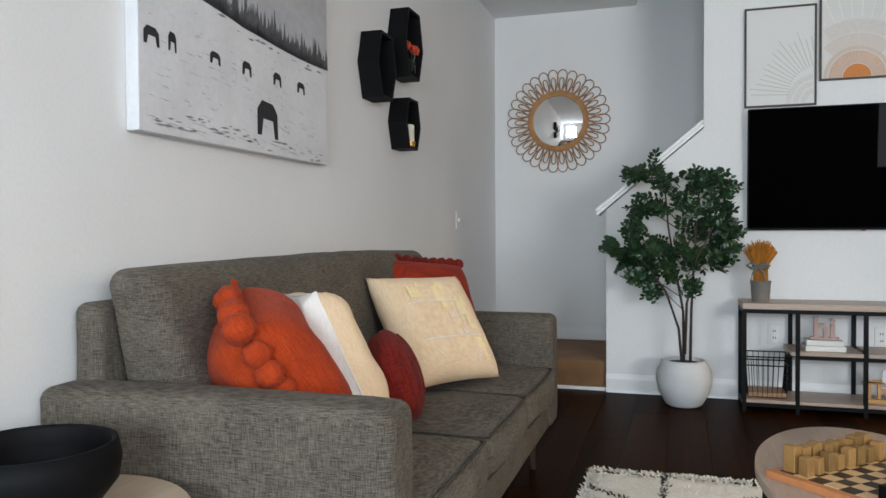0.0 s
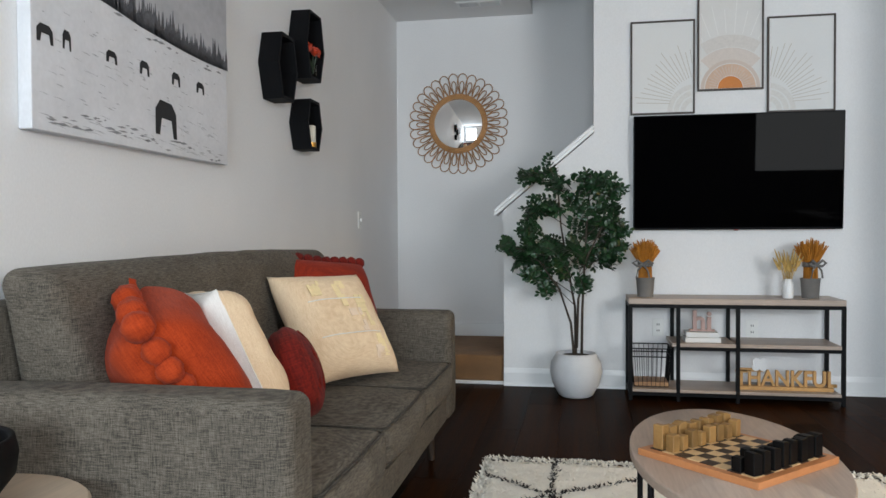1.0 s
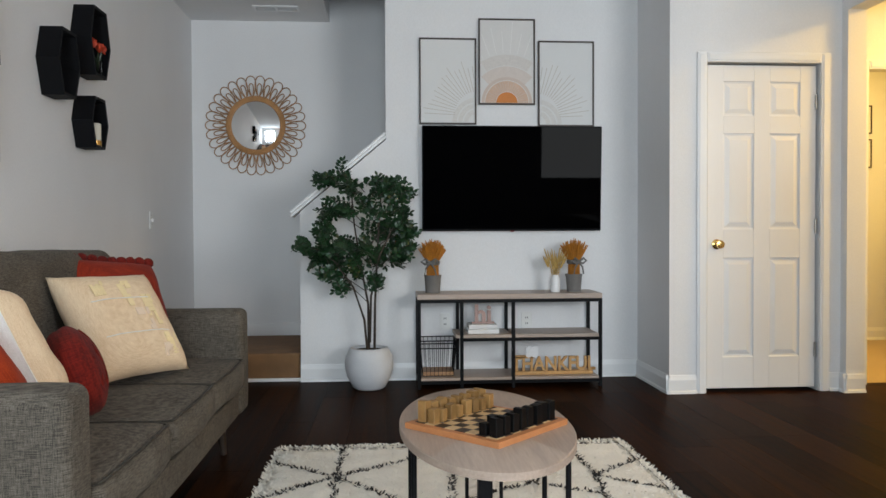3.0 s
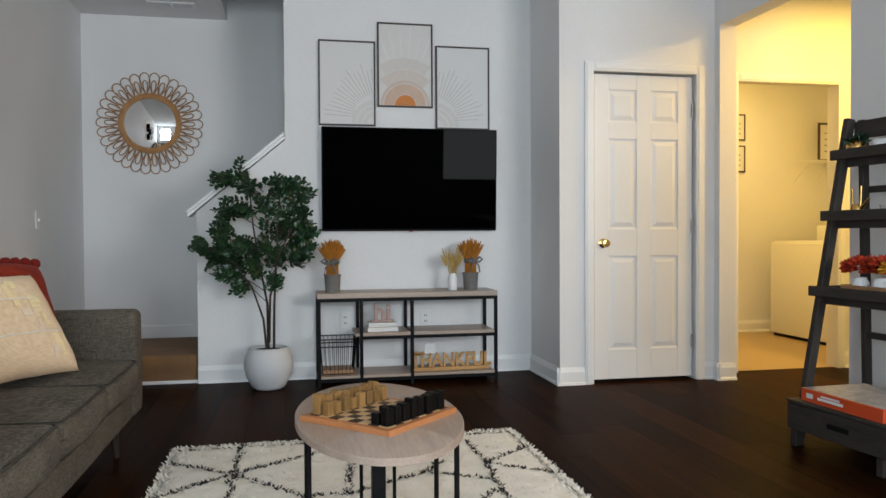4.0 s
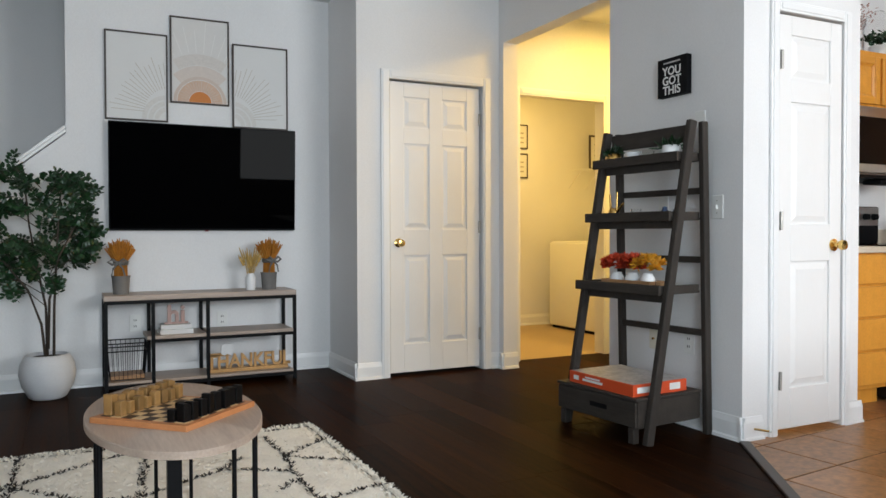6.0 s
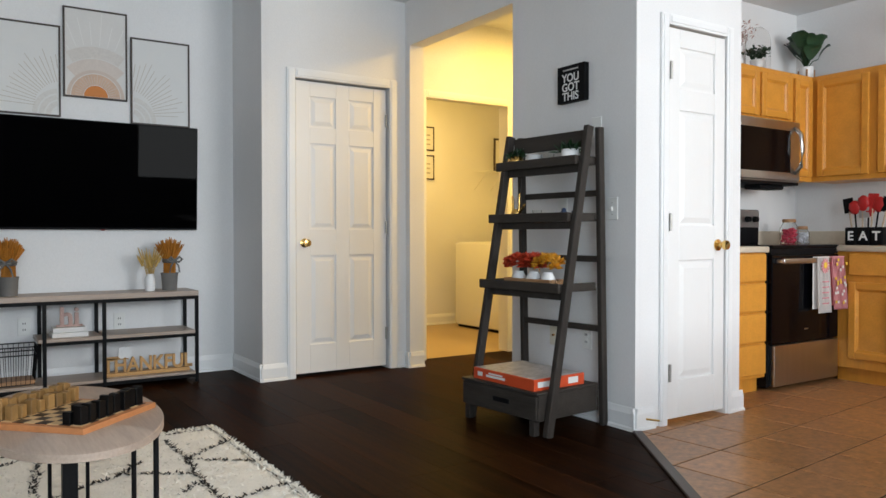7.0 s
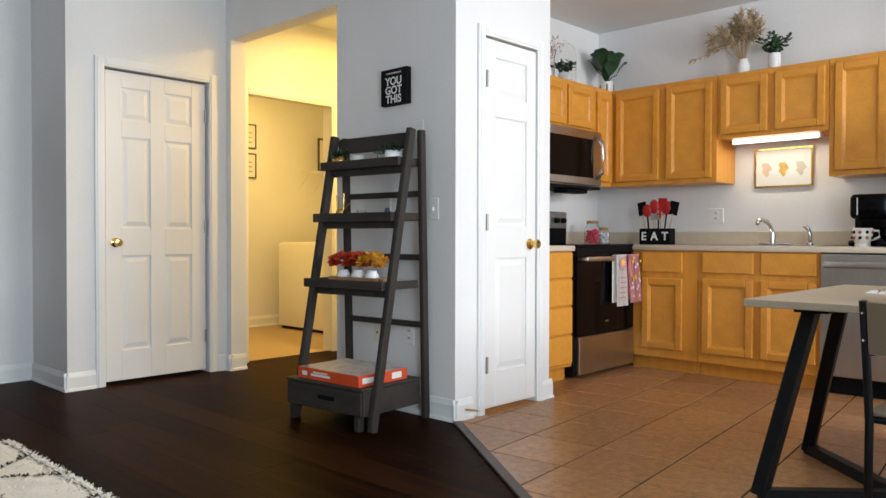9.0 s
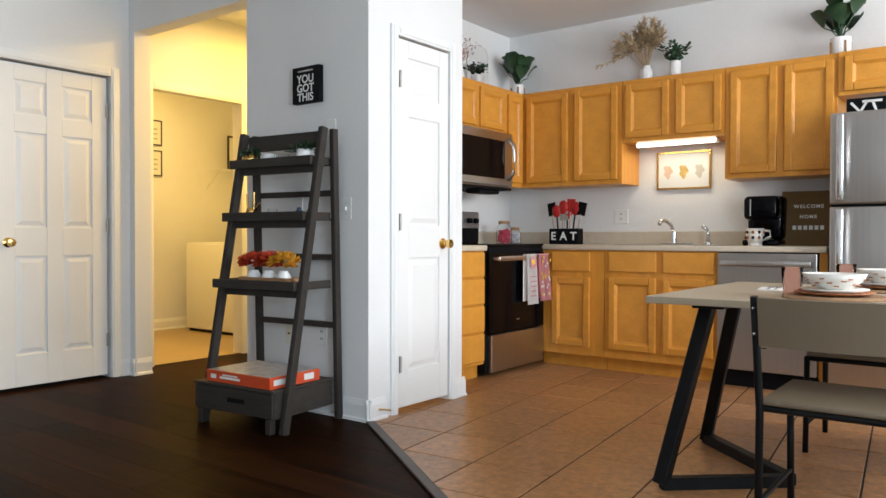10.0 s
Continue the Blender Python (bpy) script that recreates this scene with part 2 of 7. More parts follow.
# carpeted landing, with the next steps rising behind the half wall
st = thing("stairs", pose(0, 0, 0), "brown carpeted stair landing and steps behind the half wall", "stairs", kind="structure")
bm = box(bmesh.new(), -0.43, 4.80, 0.004, 0.512, 5.75, 0.19, 0.022, 3)
part("landing", bm, CARPET, st, smooth=True)
for k in range(5):
    part("step", box(bmesh.new(), 0.52 + 0.26 * k, 4.90, 0.004, 3.08, 5.75, 0.19 + 0.186 * (k + 1), 0.018, 3), CARPET, st, smooth=True)
part("floor_strip", box(bmesh.new(), -0.43, 4.775, 0, 0.512, 4.797, 0.022, 0.004), TRIM, st, "white strip where carpet meets the floor")


# doors
def casing(name, x0, x1, z1, y, w=0.062, d=0.016):
    """A moulded frame round an opening in a wall that faces -y."""
    for a, b, lo, hi in ((x0 - w, x0, 0, z1 + w), (x1, x1 + w, 0, z1 + w), (x0, x1, z1, z1 + w)):
        bm = box(bmesh.new(), a, y - d, lo, b, y, hi, 0.004)
        box(bm, a + 0.012, y - d - 0.005, lo + (0.012 if lo else 0), b - 0.012, y - d + 0.001, hi - 0.012, 0.004)
        tagged(part(name, bm, TRIM), "white moulded casing round an opening", "trim", kind="structure")


def panel_door(name, x0, x1, z0, z1, y, cols, knob_x, hinge_x, label):
    """A six- or three-panel door whose face lies at y and looks to -y."""
    d = tagged(part(name, box(bmesh.new(), x0, y + 0.0115, z0, x1, y + 0.042, z1), DOOR), label, "door", kind="structure")
    w = x1 - x0
    stile = 0.105 if cols == 2 else 0.085
    xs = [(x0 + stile, x1 - stile)] if cols == 1 else [(x0 + stile, (x0 + x1) / 2 - 0.052), ((x0 + x1) / 2 + 0.052, x1 - stile)]
    zs = [(z0 + 0.20, z0 + 0.82), (z0 + 1.005, z0 + 1.60), (z0 + 1.715, z0 + 1.925)]
    fr = bmesh.new()
    edges = [x0] + [v for p in xs for v in p] + [x1]
    for a, b in zip(edges[::2], edges[1::2]):
        box(fr, a, y, z0, b, y + 0.012, z1, 0.003, 1)
    lv = [z0] + [v for p in zs for v in p] + [z1]
    for a, b in zip(lv[::2], lv[1::2]):
        for p, q in xs:
            box(fr, p - 0.002, y + 0.0004, a, q + 0.002, y + 0.012, b, 0.003, 1)
    part("stiles_and_rails", fr, DOOR, d)
    for a, b in zs:
        for p, q in xs:
            t = bmesh.new()
            r = [[(p + i, yy, a + i), (q - i, yy, a + i), (q - i, yy, b - i), (p + i, yy, b - i)] for i, yy in ((0.002, y + 0.0112), (0.012, y + 0.011), (0.040, y + 0.002))]
            vs = [[t.verts.new(c) for c in ring] for ring in r]
            for u, v in zip(vs, vs[1:]):
                for k in range(4):
                    t.faces.new((u[k], u[(k + 1) % 4], v[(k + 1) % 4], v[k]))
            t.faces.new(vs[-1])
            bmesh.ops.recalc_face_normals(t, faces=t.faces[:])
            part("panel", t, DOOR, d)
    kb = bmesh.new()
    turn = Matrix.Translation((knob_x, y, 0.93)) @ Matrix.Rotation(radians(90), 4, "X")
    lathe(kb, [(0.0, 0), (0.031, 0.0), (0.031, 0.006), (0.012, 0.012), (0.011, 0.03), (0.02, 0.036), (0.027, 0.05), (0.024, 0.064), (0.0, 0.068)], 24, turn)
    part("knob", kb, BRASS, d, "polished brass door knob", smooth=True)
    for hz in (0.24, 1.02, 1.80):
        hb = rod(bmesh.new(), (hinge_x, y - 0.006, z0 + hz - 0.045), (hinge_x, y - 0.007, z0 + hz + 0.045), 0.0075, 10)
        part("hinge", hb, STEELM, d, "worn metal hinge", smooth=True)
    return d


BRASS = mat("brass", (0.72, 0.48, 0.16), 0.2, metal=1.0, var=0.08, bump=0.01)
STEELM = mat("hinge_metal", (0.42, 0.40, 0.37), 0.4, metal=0.9, var=0.1, bump=0.02)
panel_door("door_1", 3.104, 3.810, 0.022, 2.05, 4.185, 2, 3.166, 3.807, "white six-panel closet door, closed, with brass knob")
panel_door("door_2", 4.198, 4.652, 0.03, 2.05, 1.894, 1, 4.595, 4.208, "narrow white three-panel pantry door, closed, with brass knob")
casing("trim_closet", 3.089, 3.825, 2.062, 4.165)
casing("trim_pantry", 4.19, 4.66, 2.062, 1.90, 0.055)
casing("trim_laundry", 4.245, 5.05, 2.065, 4.33, 0.06)

# windows behind the walk: white frames round the daylight
for k, (a, b, c, e) in enumerate(((0.1, 1.6, 0.5, 2.2), (3.75, 5.95, 1.25, 2.52))):
    w = thing("window_%d" % (k + 1), pose(0, -3.26, 0), "white framed window letting in daylight", "window", kind="structure")
    for p, q in (((a, c), (a + 0.06, e)), ((b - 0.06, c), (b, e)), ((a, c), (b, c + 0.06)), ((a, e - 0.06), (b, e)), (((a + b) / 2 - 0.03, c), ((a + b) / 2 + 0.03, e))):
        part("window_frame", box(bmesh.new(), p[0], -0.03, p[1], q[0], 0.03, q[1], 0.003), TRIM, w)

# floor coverings
slab("floor_hall_vinyl", 4.2, 4.37, -0.012, 6.6, 6.3, 0.0, VINYL, "beige vinyl floor of the laundry room", "floor")
EDGE = [(3.955, 1.875), (3.20, 0.80), (2.85, 0.30), (2.85, -3.2)]


def edge_x(y):
    """Where the wood meets the tile, at that y."""
    for (ax, ay), (bx, by) in zip(EDGE, EDGE[1:]):
        if by <= y <= ay:
            return ax + (bx - ax) * (ay - y) / (ay - by)
    return 3.96


def clip(poly, a, b):
    """The piece of a convex outline on the left of the line a to b."""
    out = []
    side = lambda p: (b[0] - a[0]) * (p[1] - a[1]) - (b[1] - a[1]) * (p[0] - a[0])
    for p, q in zip(poly, poly[1:] + poly[:1]):
        sp, sq = side(p), side(q)
        if sp >= 0:
            out.append(p)
        if sp * sq < 0:
            t = sp / (sp - sq)
            out.append((p[0] + t * (q[0] - p[0]), p[1] + t * (q[1] - p[1])))
    return out


def flat_piece(name, poly, z0, z1, material, parent, inset=0.0):
    cx, cy = sum(p[0] for p in poly) / len(poly), sum(p[1] for p in poly) / len(poly)
    t = bmesh.new()
    lo = [t.verts.new((x, y, z0)) for x, y in poly]
    hi = [t.verts.new((x, y, z1 - inset)) for x, y in poly]
    top = []
    for x, y in poly:
        v = Vector((cx - x, cy - y))
        v = v.normalized() * inset * 1.4 if v.length > 1e-6 else v
        top.append(t.verts.new((x + v.x, y + v.y, z1)))
    n = len(poly)
    for k in range(n):
        j = (k + 1) % n
        t.faces.new((lo[k], lo[j], hi[j], hi[k]))
        t.faces.new((hi[k], hi[j], top[j], top[k]))
    t.faces.new(top)
    bmesh.ops.recalc_face_normals(t, faces=t.faces[:])
    return part(name, t, material, parent)


def lay_floors():
    """Planks run along y; tiles stand square, a little turned; both stop at the dark strip."""
    rng = random.Random(4)
    wood = slab("floor_wood", -0.44, -3.2, -0.0118, 2.8, 4.77, -0.008, PLANK, "dark brown laminate plank floor", "floor")
    pw, x = 0.192, -0.44
    while x < 6.6:
        y = -3.2 - rng.random() * 1.2
        while y < 4.77:
            a, b = max(y, -3.2), min(y + 1.22, 4.77)
            y += 1.22
            x1 = min(x + pw, 6.6)
            if x > 2.85 and x1 > 2.845 and b > 4.165 and a >= 4.165 and x < 3.96:
                continue
            if x1 <= 2.845:
                pieces = [(x, a, x1, b)]
            elif x < 3.965:
                pieces = [(x, a, x1, min(b, 4.77 if x1 < 2.85 else 4.2))]
            else:
                pieces = [(x, max(a, 2.88), x1, min(b, 4.38))]
            for p in pieces:
                if p[3] - p[1] < 0.03:
                    continue
                poly = [(p[0] + 0.0006, p[1] + 0.0006), (p[2] - 0.0006, p[1] + 0.0006), (p[2] - 0.0006, p[3] - 0.0006), (p[0] + 0.0006, p[3] - 0.0006)]
                if p[0] < 3.965 and p[2] > 2.84 and p[1] < 1.9:
                    for e0, e1 in zip(EDGE[:1] + EDGE[1:2], EDGE[1:2] + EDGE[2:3]):
                        poly = clip(poly, e1, e0)
                        if len(poly) < 3:
                            break
                    if len(poly) > 2:
                        poly = clip(poly, (2.85, -3.3), (2.85, 0.30)) if p[1] < 0.30 and p[3] <= 0.30 else poly
                if len(poly) > 2:
                    flat_piece("plank", poly, -0.008, 0.0, PLANK, wood, 0.0004)
        x += pw
    bed = prism(bmesh.new(), [(2.85, -3.2), (6.71, -3.2), (6.71, 2.76), (4.80, 2.76), (4.80, 1.9), (3.96, 1.9)] + EDGE[:3], 0.0131, Matrix.Translation((0, 0, -0.0119)))
    tile = tagged(part("floor_tile", bed, GROUT), "dark grout bed of the kitchen tile floor", "floor", kind="structure")
    m = Matrix(((0.3575, -0.0355, 0, 3.706), (0.0355, 0.3575, 0, 1.054), (0, 0, 1, 0), (0, 0, 0, 1)))
    for i in range(-6, 13):
        for j in range(-14, 8):
            c = [m @ Vector((i + a, j + b, 0)) for a, b in ((0.011, 0.011), (0.989, 0.011), (0.989, 0.989), (0.011, 0.989))]
            poly = [(v.x, v.y) for v in c]
            for a, b in ((EDGE[0], EDGE[1]), (EDGE[1], EDGE[2]), ((2.85, 0.3), (2.85, -3.2)), ((6.71, -3.2), (6.71, 2.76)), ((6.71, 2.76), (3.9, 2.76)), ((2.8, -3.2), (6.71, -3.2))):
                if len(poly) > 2:
                    poly = clip(poly, a, b)
            if len(poly) > 2 and max(p[0] for p in poly) < 4.85 and min(p[1] for p in poly) > 1.93:
                continue
            if len(poly) > 2:
                flat_piece("tile", poly, -0.004, 0.004, TILE, tile, 0.002)
# ---- more materials ----
def weave(name, dark, light, size=1.0, sheen=0.2, bump=0.5):
    """A woven cloth of uneven threads in two directions."""
    m = bpy.data.materials.new(name)
    m.use_nodes = True
    nt = m.node_tree
    b = nt.nodes["Principled BSDF"]
    b.inputs["Roughness"].default_value, b.inputs["Sheen Weight"].default_value, b.inputs["Specular IOR Level"].default_value = 0.9, sheen, 0.2
    tc = nt.nodes.new("ShaderNodeTexCoord")
    outs = []
    for st in ((30, 30, 420), (420, 420, 30), (500, 500, 500), (5, 5, 5)):
        mp, n = nt.nodes.new("ShaderNodeMapping"), nt.nodes.new("ShaderNodeTexNoise")
        mp.inputs["Scale"].default_value = [v / size for v in st]
        n.inputs["Scale"].default_value, n.inputs["Detail"].default_value = 1.0, 2
        nt.links.new(tc.outputs["Object"], mp.inputs["Vector"])
        nt.links.new(mp.outputs[0], n.inputs["Vector"])
        outs.append(n.outputs[0])
    def op(kind, a, c):
        q = nt.nodes.new("ShaderNodeMath")
        q.operation = kind
        for k, v in enumerate((a, c)):
            if isinstance(v, (int, float)):
                q.inputs[k].default_value = v
            else:
                nt.links.new(v, q.inputs[k])
        return q.outputs[0]
    s = op("ADD", op("MULTIPLY", outs[0], 0.36), op("ADD", op("MULTIPLY", outs[1], 0.30), op("ADD", op("MULTIPLY", outs[2], 0.22), op("MULTIPLY", outs[3], 0.12))))
    ramp = nt.nodes.new("ShaderNodeValToRGB")
    ramp.color_ramp.elements[0].position, ramp.color_ramp.elements[1].position = 0.41, 0.60
    ramp.color_ramp.elements[0].color, ramp.color_ramp.elements[1].color = (*dark, 1), (*light, 1)
    nt.links.new(s, ramp.inputs[0])
    nt.links.new(ramp.outputs[0], b.inputs["Base Color"])
    bp = nt.nodes.new("ShaderNodeBump")
    bp.inputs["Strength"].default_value, bp.inputs["Distance"].default_value = bump, 0.002
    nt.links.new(s, bp.inputs["Height"])
    nt.links.new(bp.outputs[0], b.inputs["Normal"])
    return m


TWEED = weave("grey_tweed", (0.040, 0.033, 0.026), (0.170, 0.146, 0.116), 0.75, 0.03)
# darker tweed for the arm seams and the shaded creases between seats
TWEEDD = weave("grey_tweed_seam_crease", (0.02, 0.017, 0.014), (0.08, 0.07, 0.056), 1.0, 0.03)
RUST = weave("rust_knit", (0.27, 0.026, 0.005), (0.42, 0.050, 0.009), 1.3, 0.04, 0.9)
CREAM = weave("cream_cotton", (0.68, 0.49, 0.31), (0.83, 0.65, 0.45), 0.8, 0.1, 0.25)
LINEN = weave("white_linen", (0.70, 0.67, 0.62), (0.82, 0.80, 0.76), 0.8, 0.1, 0.25)
WINE = weave("dark_red_knit", (0.09, 0.006, 0.004), (0.20, 0.014, 0.008), 3.0, 0.04, 1.0)
WOOLW = mat("ivory_wool", (0.84, 0.795, 0.71), 0.95, var=0.10, scale=9, grain=120, bump=0.5, dist=0.01, sheen=0.3)
WOOLB = mat("black_wool", (0.02, 0.018, 0.018), 0.95, var=0.3, grain=150, bump=0.5, dist=0.006)
LIGHTWOOD = mat("light_ash", (0.52, 0.40, 0.29), 0.45, var=0.16, scale=3, grain=22, bump=0.05, stretch=(6, 0.5, 6))
RATTAN = mat("rattan", (0.36, 0.19, 0.085), 0.5, var=0.25, scale=12, grain=90, bump=0.2)
RATTAND = mat("rattan_ring", (0.44, 0.22, 0.08), 0.5, var=0.25, scale=12, grain=90, bump=0.2)
MIRROR = mat("mirror_glass", (0.9, 0.9, 0.9), 0.015, metal=1.0, var=0.0, bump=0)
CONCRETE = mat("white_pot", (0.60, 0.61, 0.63), 0.75, var=0.07, scale=5, grain=70, bump=0.3, dist=0.003, stretch=(1, 1, 3))
SOIL = mat("soil", (0.03, 0.022, 0.016), 0.95, var=0.4, bump=0.6, dist=0.01)
BARK = mat("bark", (0.055, 0.04, 0.03), 0.85, var=0.3, grain=90, bump=0.5)
LEAF = mat("ficus_leaf", (0.011, 0.040, 0.013), 0.33, var=0.85, scale=14, grain=60, bump=0.1)
LEAFD = mat("dark_leaf", (0.02, 0.06, 0.025), 0.45, var=0.4, scale=14, grain=60, bump=0.1)
WHEAT = mat("wheat", (0.46, 0.175, 0.016), 0.75, var=0.35, scale=20, grain=140, bump=0.3)
WHEATP = mat("pale_wheat", (0.55, 0.36, 0.11), 0.75, var=0.3, scale=20, grain=140, bump=0.3)
GREYCLOTH = mat("grey_burlap", (0.17, 0.16, 0.15), 0.9, var=0.2, scale=14, grain=240, bump=0.5)
PAPER = mat("print_paper", (0.72, 0.72, 0.71), 0.7, var=0.02, scale=4, grain=90, bump=0.02)
PEACH = mat("peach_ink", (0.62, 0.52, 0.455), 0.75, var=0.05, scale=12, bump=0)
PEACHD = mat("tan_ink", (0.62, 0.44, 0.33), 0.75, var=0.10, scale=16, bump=0)
BEIGE = mat("beige_ink", (0.52, 0.48, 0.42), 0.75, var=0.05, scale=30, bump=0)
ORANGE = mat("orange_ink", (0.62, 0.22, 0.055), 0.7, var=0.06, scale=20, bump=0)
DKFRAME = mat("dark_frame", (0.045, 0.03, 0.022), 0.45, var=0.2, bump=0.05)
SNOW = mat("canvas_snow", (0.66, 0.66, 0.68), 0.8, var=0.09, scale=7, grain=60, bump=0.08, stretch=(1, 1, 2.5))
CSKY = mat("canvas_sky", (0.42, 0.42, 0.44), 0.8, var=0.16, scale=4, grain=30, bump=0.05)
CTREE = mat("canvas_trees", (0.10, 0.10, 0.11), 0.8, var=0.5, scale=22, grain=90, bump=0.05)
CDARK = mat("canvas_dark", (0.02, 0.02, 0.022), 0.8, var=0.3, scale=20, bump=0.05)
CGREY = mat("canvas_grey", (0.26, 0.26, 0.27), 0.8, var=0.3, scale=24, bump=0.05)
BOARD = mat("chess_border", (0.50, 0.20, 0.075), 0.45, var=0.12, scale=10, bump=0.04)
SQL = mat("chess_light", (0.62, 0.42, 0.22), 0.45, var=0.12, scale=20, bump=0.03)
SQD = mat("chess_dark", (0.035, 0.02, 0.014), 0.45, var=0.3, bump=0.03)
PIECEL = mat("olive_wood", (0.28, 0.15, 0.048), 0.5, var=0.3, scale=14, grain=40, bump=0.06, rand=0.5)
PIECED = mat("ebony", (0.004, 0.0035, 0.0035), 0.5, spec=0.15, var=0.3, bump=0.05)
GREYWOOD = mat("weathered_grey_wood", (0.041, 0.0345, 0.030), 0.6, spec=0.12, var=0.3, scale=4, grain=30, bump=0.15, stretch=(4, 4, 0.6))
GREYWOODT = mat("weathered_grey_board", (0.046, 0.0385, 0.033), 0.55, spec=0.12, var=0.32, scale=4, grain=30, bump=0.15, stretch=(4, 0.5, 4))
GOLD = mat("gold", (0.62, 0.38, 0.12), 0.25, metal=1.0, var=0.15, bump=0.05)
SIGNWOOD = mat("honey_pine", (0.55, 0.30, 0.10), 0.5, var=0.15, scale=10, bump=0.05)
PINKWOOD = mat("dusty_pink_wood", (0.46, 0.30, 0.26), 0.6, var=0.1, bump=0.03)
REDP = mat("red_petal", (0.50, 0.045, 0.012), 0.6, var=0.35, scale=30, bump=0.05)
YELP = mat("yellow_petal", (0.72, 0.33, 0.02), 0.6, var=0.3, scale=30, bump=0.05)
ORED = mat("orange_red_card", (0.62, 0.075, 0.02), 0.4, var=0.05, bump=0)
PGREY = mat("puzzle_lid", (0.38, 0.36, 0.35), 0.4, var=0.5, scale=18, grain=60, bump=0)
WAX = mat("candle_wax", (0.70, 0.66, 0.55), 0.5, var=0.05, bump=0)
BLUE = mat("navy_ceramic", (0.02, 0.04, 0.09), 0.3, var=0.2, bump=0)
BOOK = mat("book_pages", (0.75, 0.74, 0.73), 0.6, var=0.04, scale=3, grain=200, bump=0.1, stretch=(1, 1, 8))


def glass_mat(name, col):
    m = bpy.data.materials.new(name)
    m.use_nodes = True
    b = m.node_tree.nodes["Principled BSDF"]
    b.inputs["Base Color"].default_value = (*col, 1)
    b.inputs["Roughness"].default_value, b.inputs["Transmission Weight"].default_value, b.inputs["IOR"].default_value = 0.03, 1.0, 1.12
    return m


GLASS = glass_mat("clear_glass", (0.95, 0.96, 0.96))
PINKGLASS = glass_mat("pink_glass", (0.98, 0.80, 0.81))


def text(name, body, size, depth, material, parent, m, bold=0.0, label="", space=1.0):
    """Raised lettering, centred on m, in its x, y plane."""
    cu = bpy.data.curves.new(name, "FONT")
    cu.body, cu.size, cu.extrude, cu.align_x, cu.align_y, cu.offset, cu.space_character = body, size, depth / 2, "CENTER", "CENTER", bold, space
    tmp = bpy.data.objects.new("tmp", cu)
    scene.collection.objects.link(tmp)
    bpy.context.view_layer.update()
    me = bpy.data.meshes.new_from_object(tmp.evaluated_get(bpy.context.evaluated_depsgraph_get()))
    bpy.data.objects.remove(tmp)
    bpy.data.curves.remove(cu)
    me.materials.clear()
    me.materials.append(material)
    ob = new(name, me)
    ob.matrix_basis = m
    ob.parent = parent
    return tagged(ob, label)


def tube(bm, pts, r, n=6, closed=False, r2=None):
    """A round tube along a list of points."""
    pts = [Vector(p) for p in pts]
    t = bmesh.new()
    rings = []
    N = len(pts)
    for i, p in enumerate(pts):
        a, b = (pts[i - 1], pts[(i + 1) % N]) if closed else (pts[max(i - 1, 0)], pts[min(i + 1, N - 1)])
        d = (b - a).normalized()
        u = d.orthogonal().normalized() if abs(d.z) > 0.95 else d.cross(Vector((0, 0, 1))).normalized()
        v = d.cross(u)
        rr = r if r2 is None else r + (r2 - r) * i / max(1, N - 1)
        rings.append([t.verts.new(p + rr * (math.cos(2 * math.pi * k / n) * u + math.sin(2 * math.pi * k / n) * v)) for k in range(n)])
    for i in range(N if closed else N - 1):
        a, b = rings[i], rings[(i + 1) % N]
        for k in range(n):
            t.faces.new((a[k], a[(k + 1) % n], b[(k + 1) % n], b[k]))
    if not closed:
        t.faces.new(rings[0])
        t.faces.new(rings[-1])
    bmesh.ops.recalc_face_normals(t, faces=t.faces[:])
    return join(bm, t)


def blob(bm, c, r, seed=0, rough=0.15, n=2):
    t = bmesh.new()
    bmesh.ops.create_icosphere(t, subdivisions=n, radius=1)
    for v in t.verts:
        v.co *= 1 + rough * noise.noise(v.co * 3 + Vector((seed * 3.1, seed, 0)))
    rr = r if isinstance(r, tuple) else (r, r, r)
    return join(bm, t, Matrix.Translation(c) @ Matrix.Diagonal((*rr, 1)))


def cushion(bm, w, h, d, n=20, pinch=0.10, seed=0, crease=0.006, m=None, half=0):
    """A stuffed square: drawn-in sides, pointed corners, soft creases. half: +1 or -1 gives one face alone."""
    t = bmesh.new()
    def at(i, j, s):
        u, v = 2 * i / n - 1, 2 * j / n - 1
        x = u * (1 - pinch * (1 - v * v) * 0.6)
        y = v * (1 - pinch * (1 - u * u) * 0.6)
        z = max(0, (1 - u ** 4) * (1 - v ** 4)) ** 0.55
        z += crease / d * 2 * noise.noise(Vector((u * 2.3 + seed, v * 2.3, s))) * min(1, z * 2)
        return (x * w / 2, y * h / 2, s * z * d / 2)
    for s in ((1, -1) if not half else (half,)):
        g = [[t.verts.new(at(i, j, s)) for j in range(n + 1)] for i in range(n + 1)]
        for i in range(n):
            for j in range(n):
                f = (g[i][j], g[i + 1][j], g[i + 1][j + 1], g[i][j + 1])
                t.faces.new(f if s > 0 else f[::-1])
    bmesh.ops.remove_doubles(t, verts=t.verts[:], dist=0.0005)
    return join(bm, t, m)


def facing(x, y, z, nrm, roll=0):
    """A pose whose z axis points along nrm and whose y axis points up as far as it can."""
    zz = Vector(nrm).normalized()
    xx = Vector((0, 0, 1)).cross(zz).normalized()
    yy = zz.cross(xx)
    m = Matrix((xx, yy, zz)).transposed().to_4x4()
    m.translation = (x, y, z)
    return m @ Matrix.Rotation(radians(roll), 4, "Z")


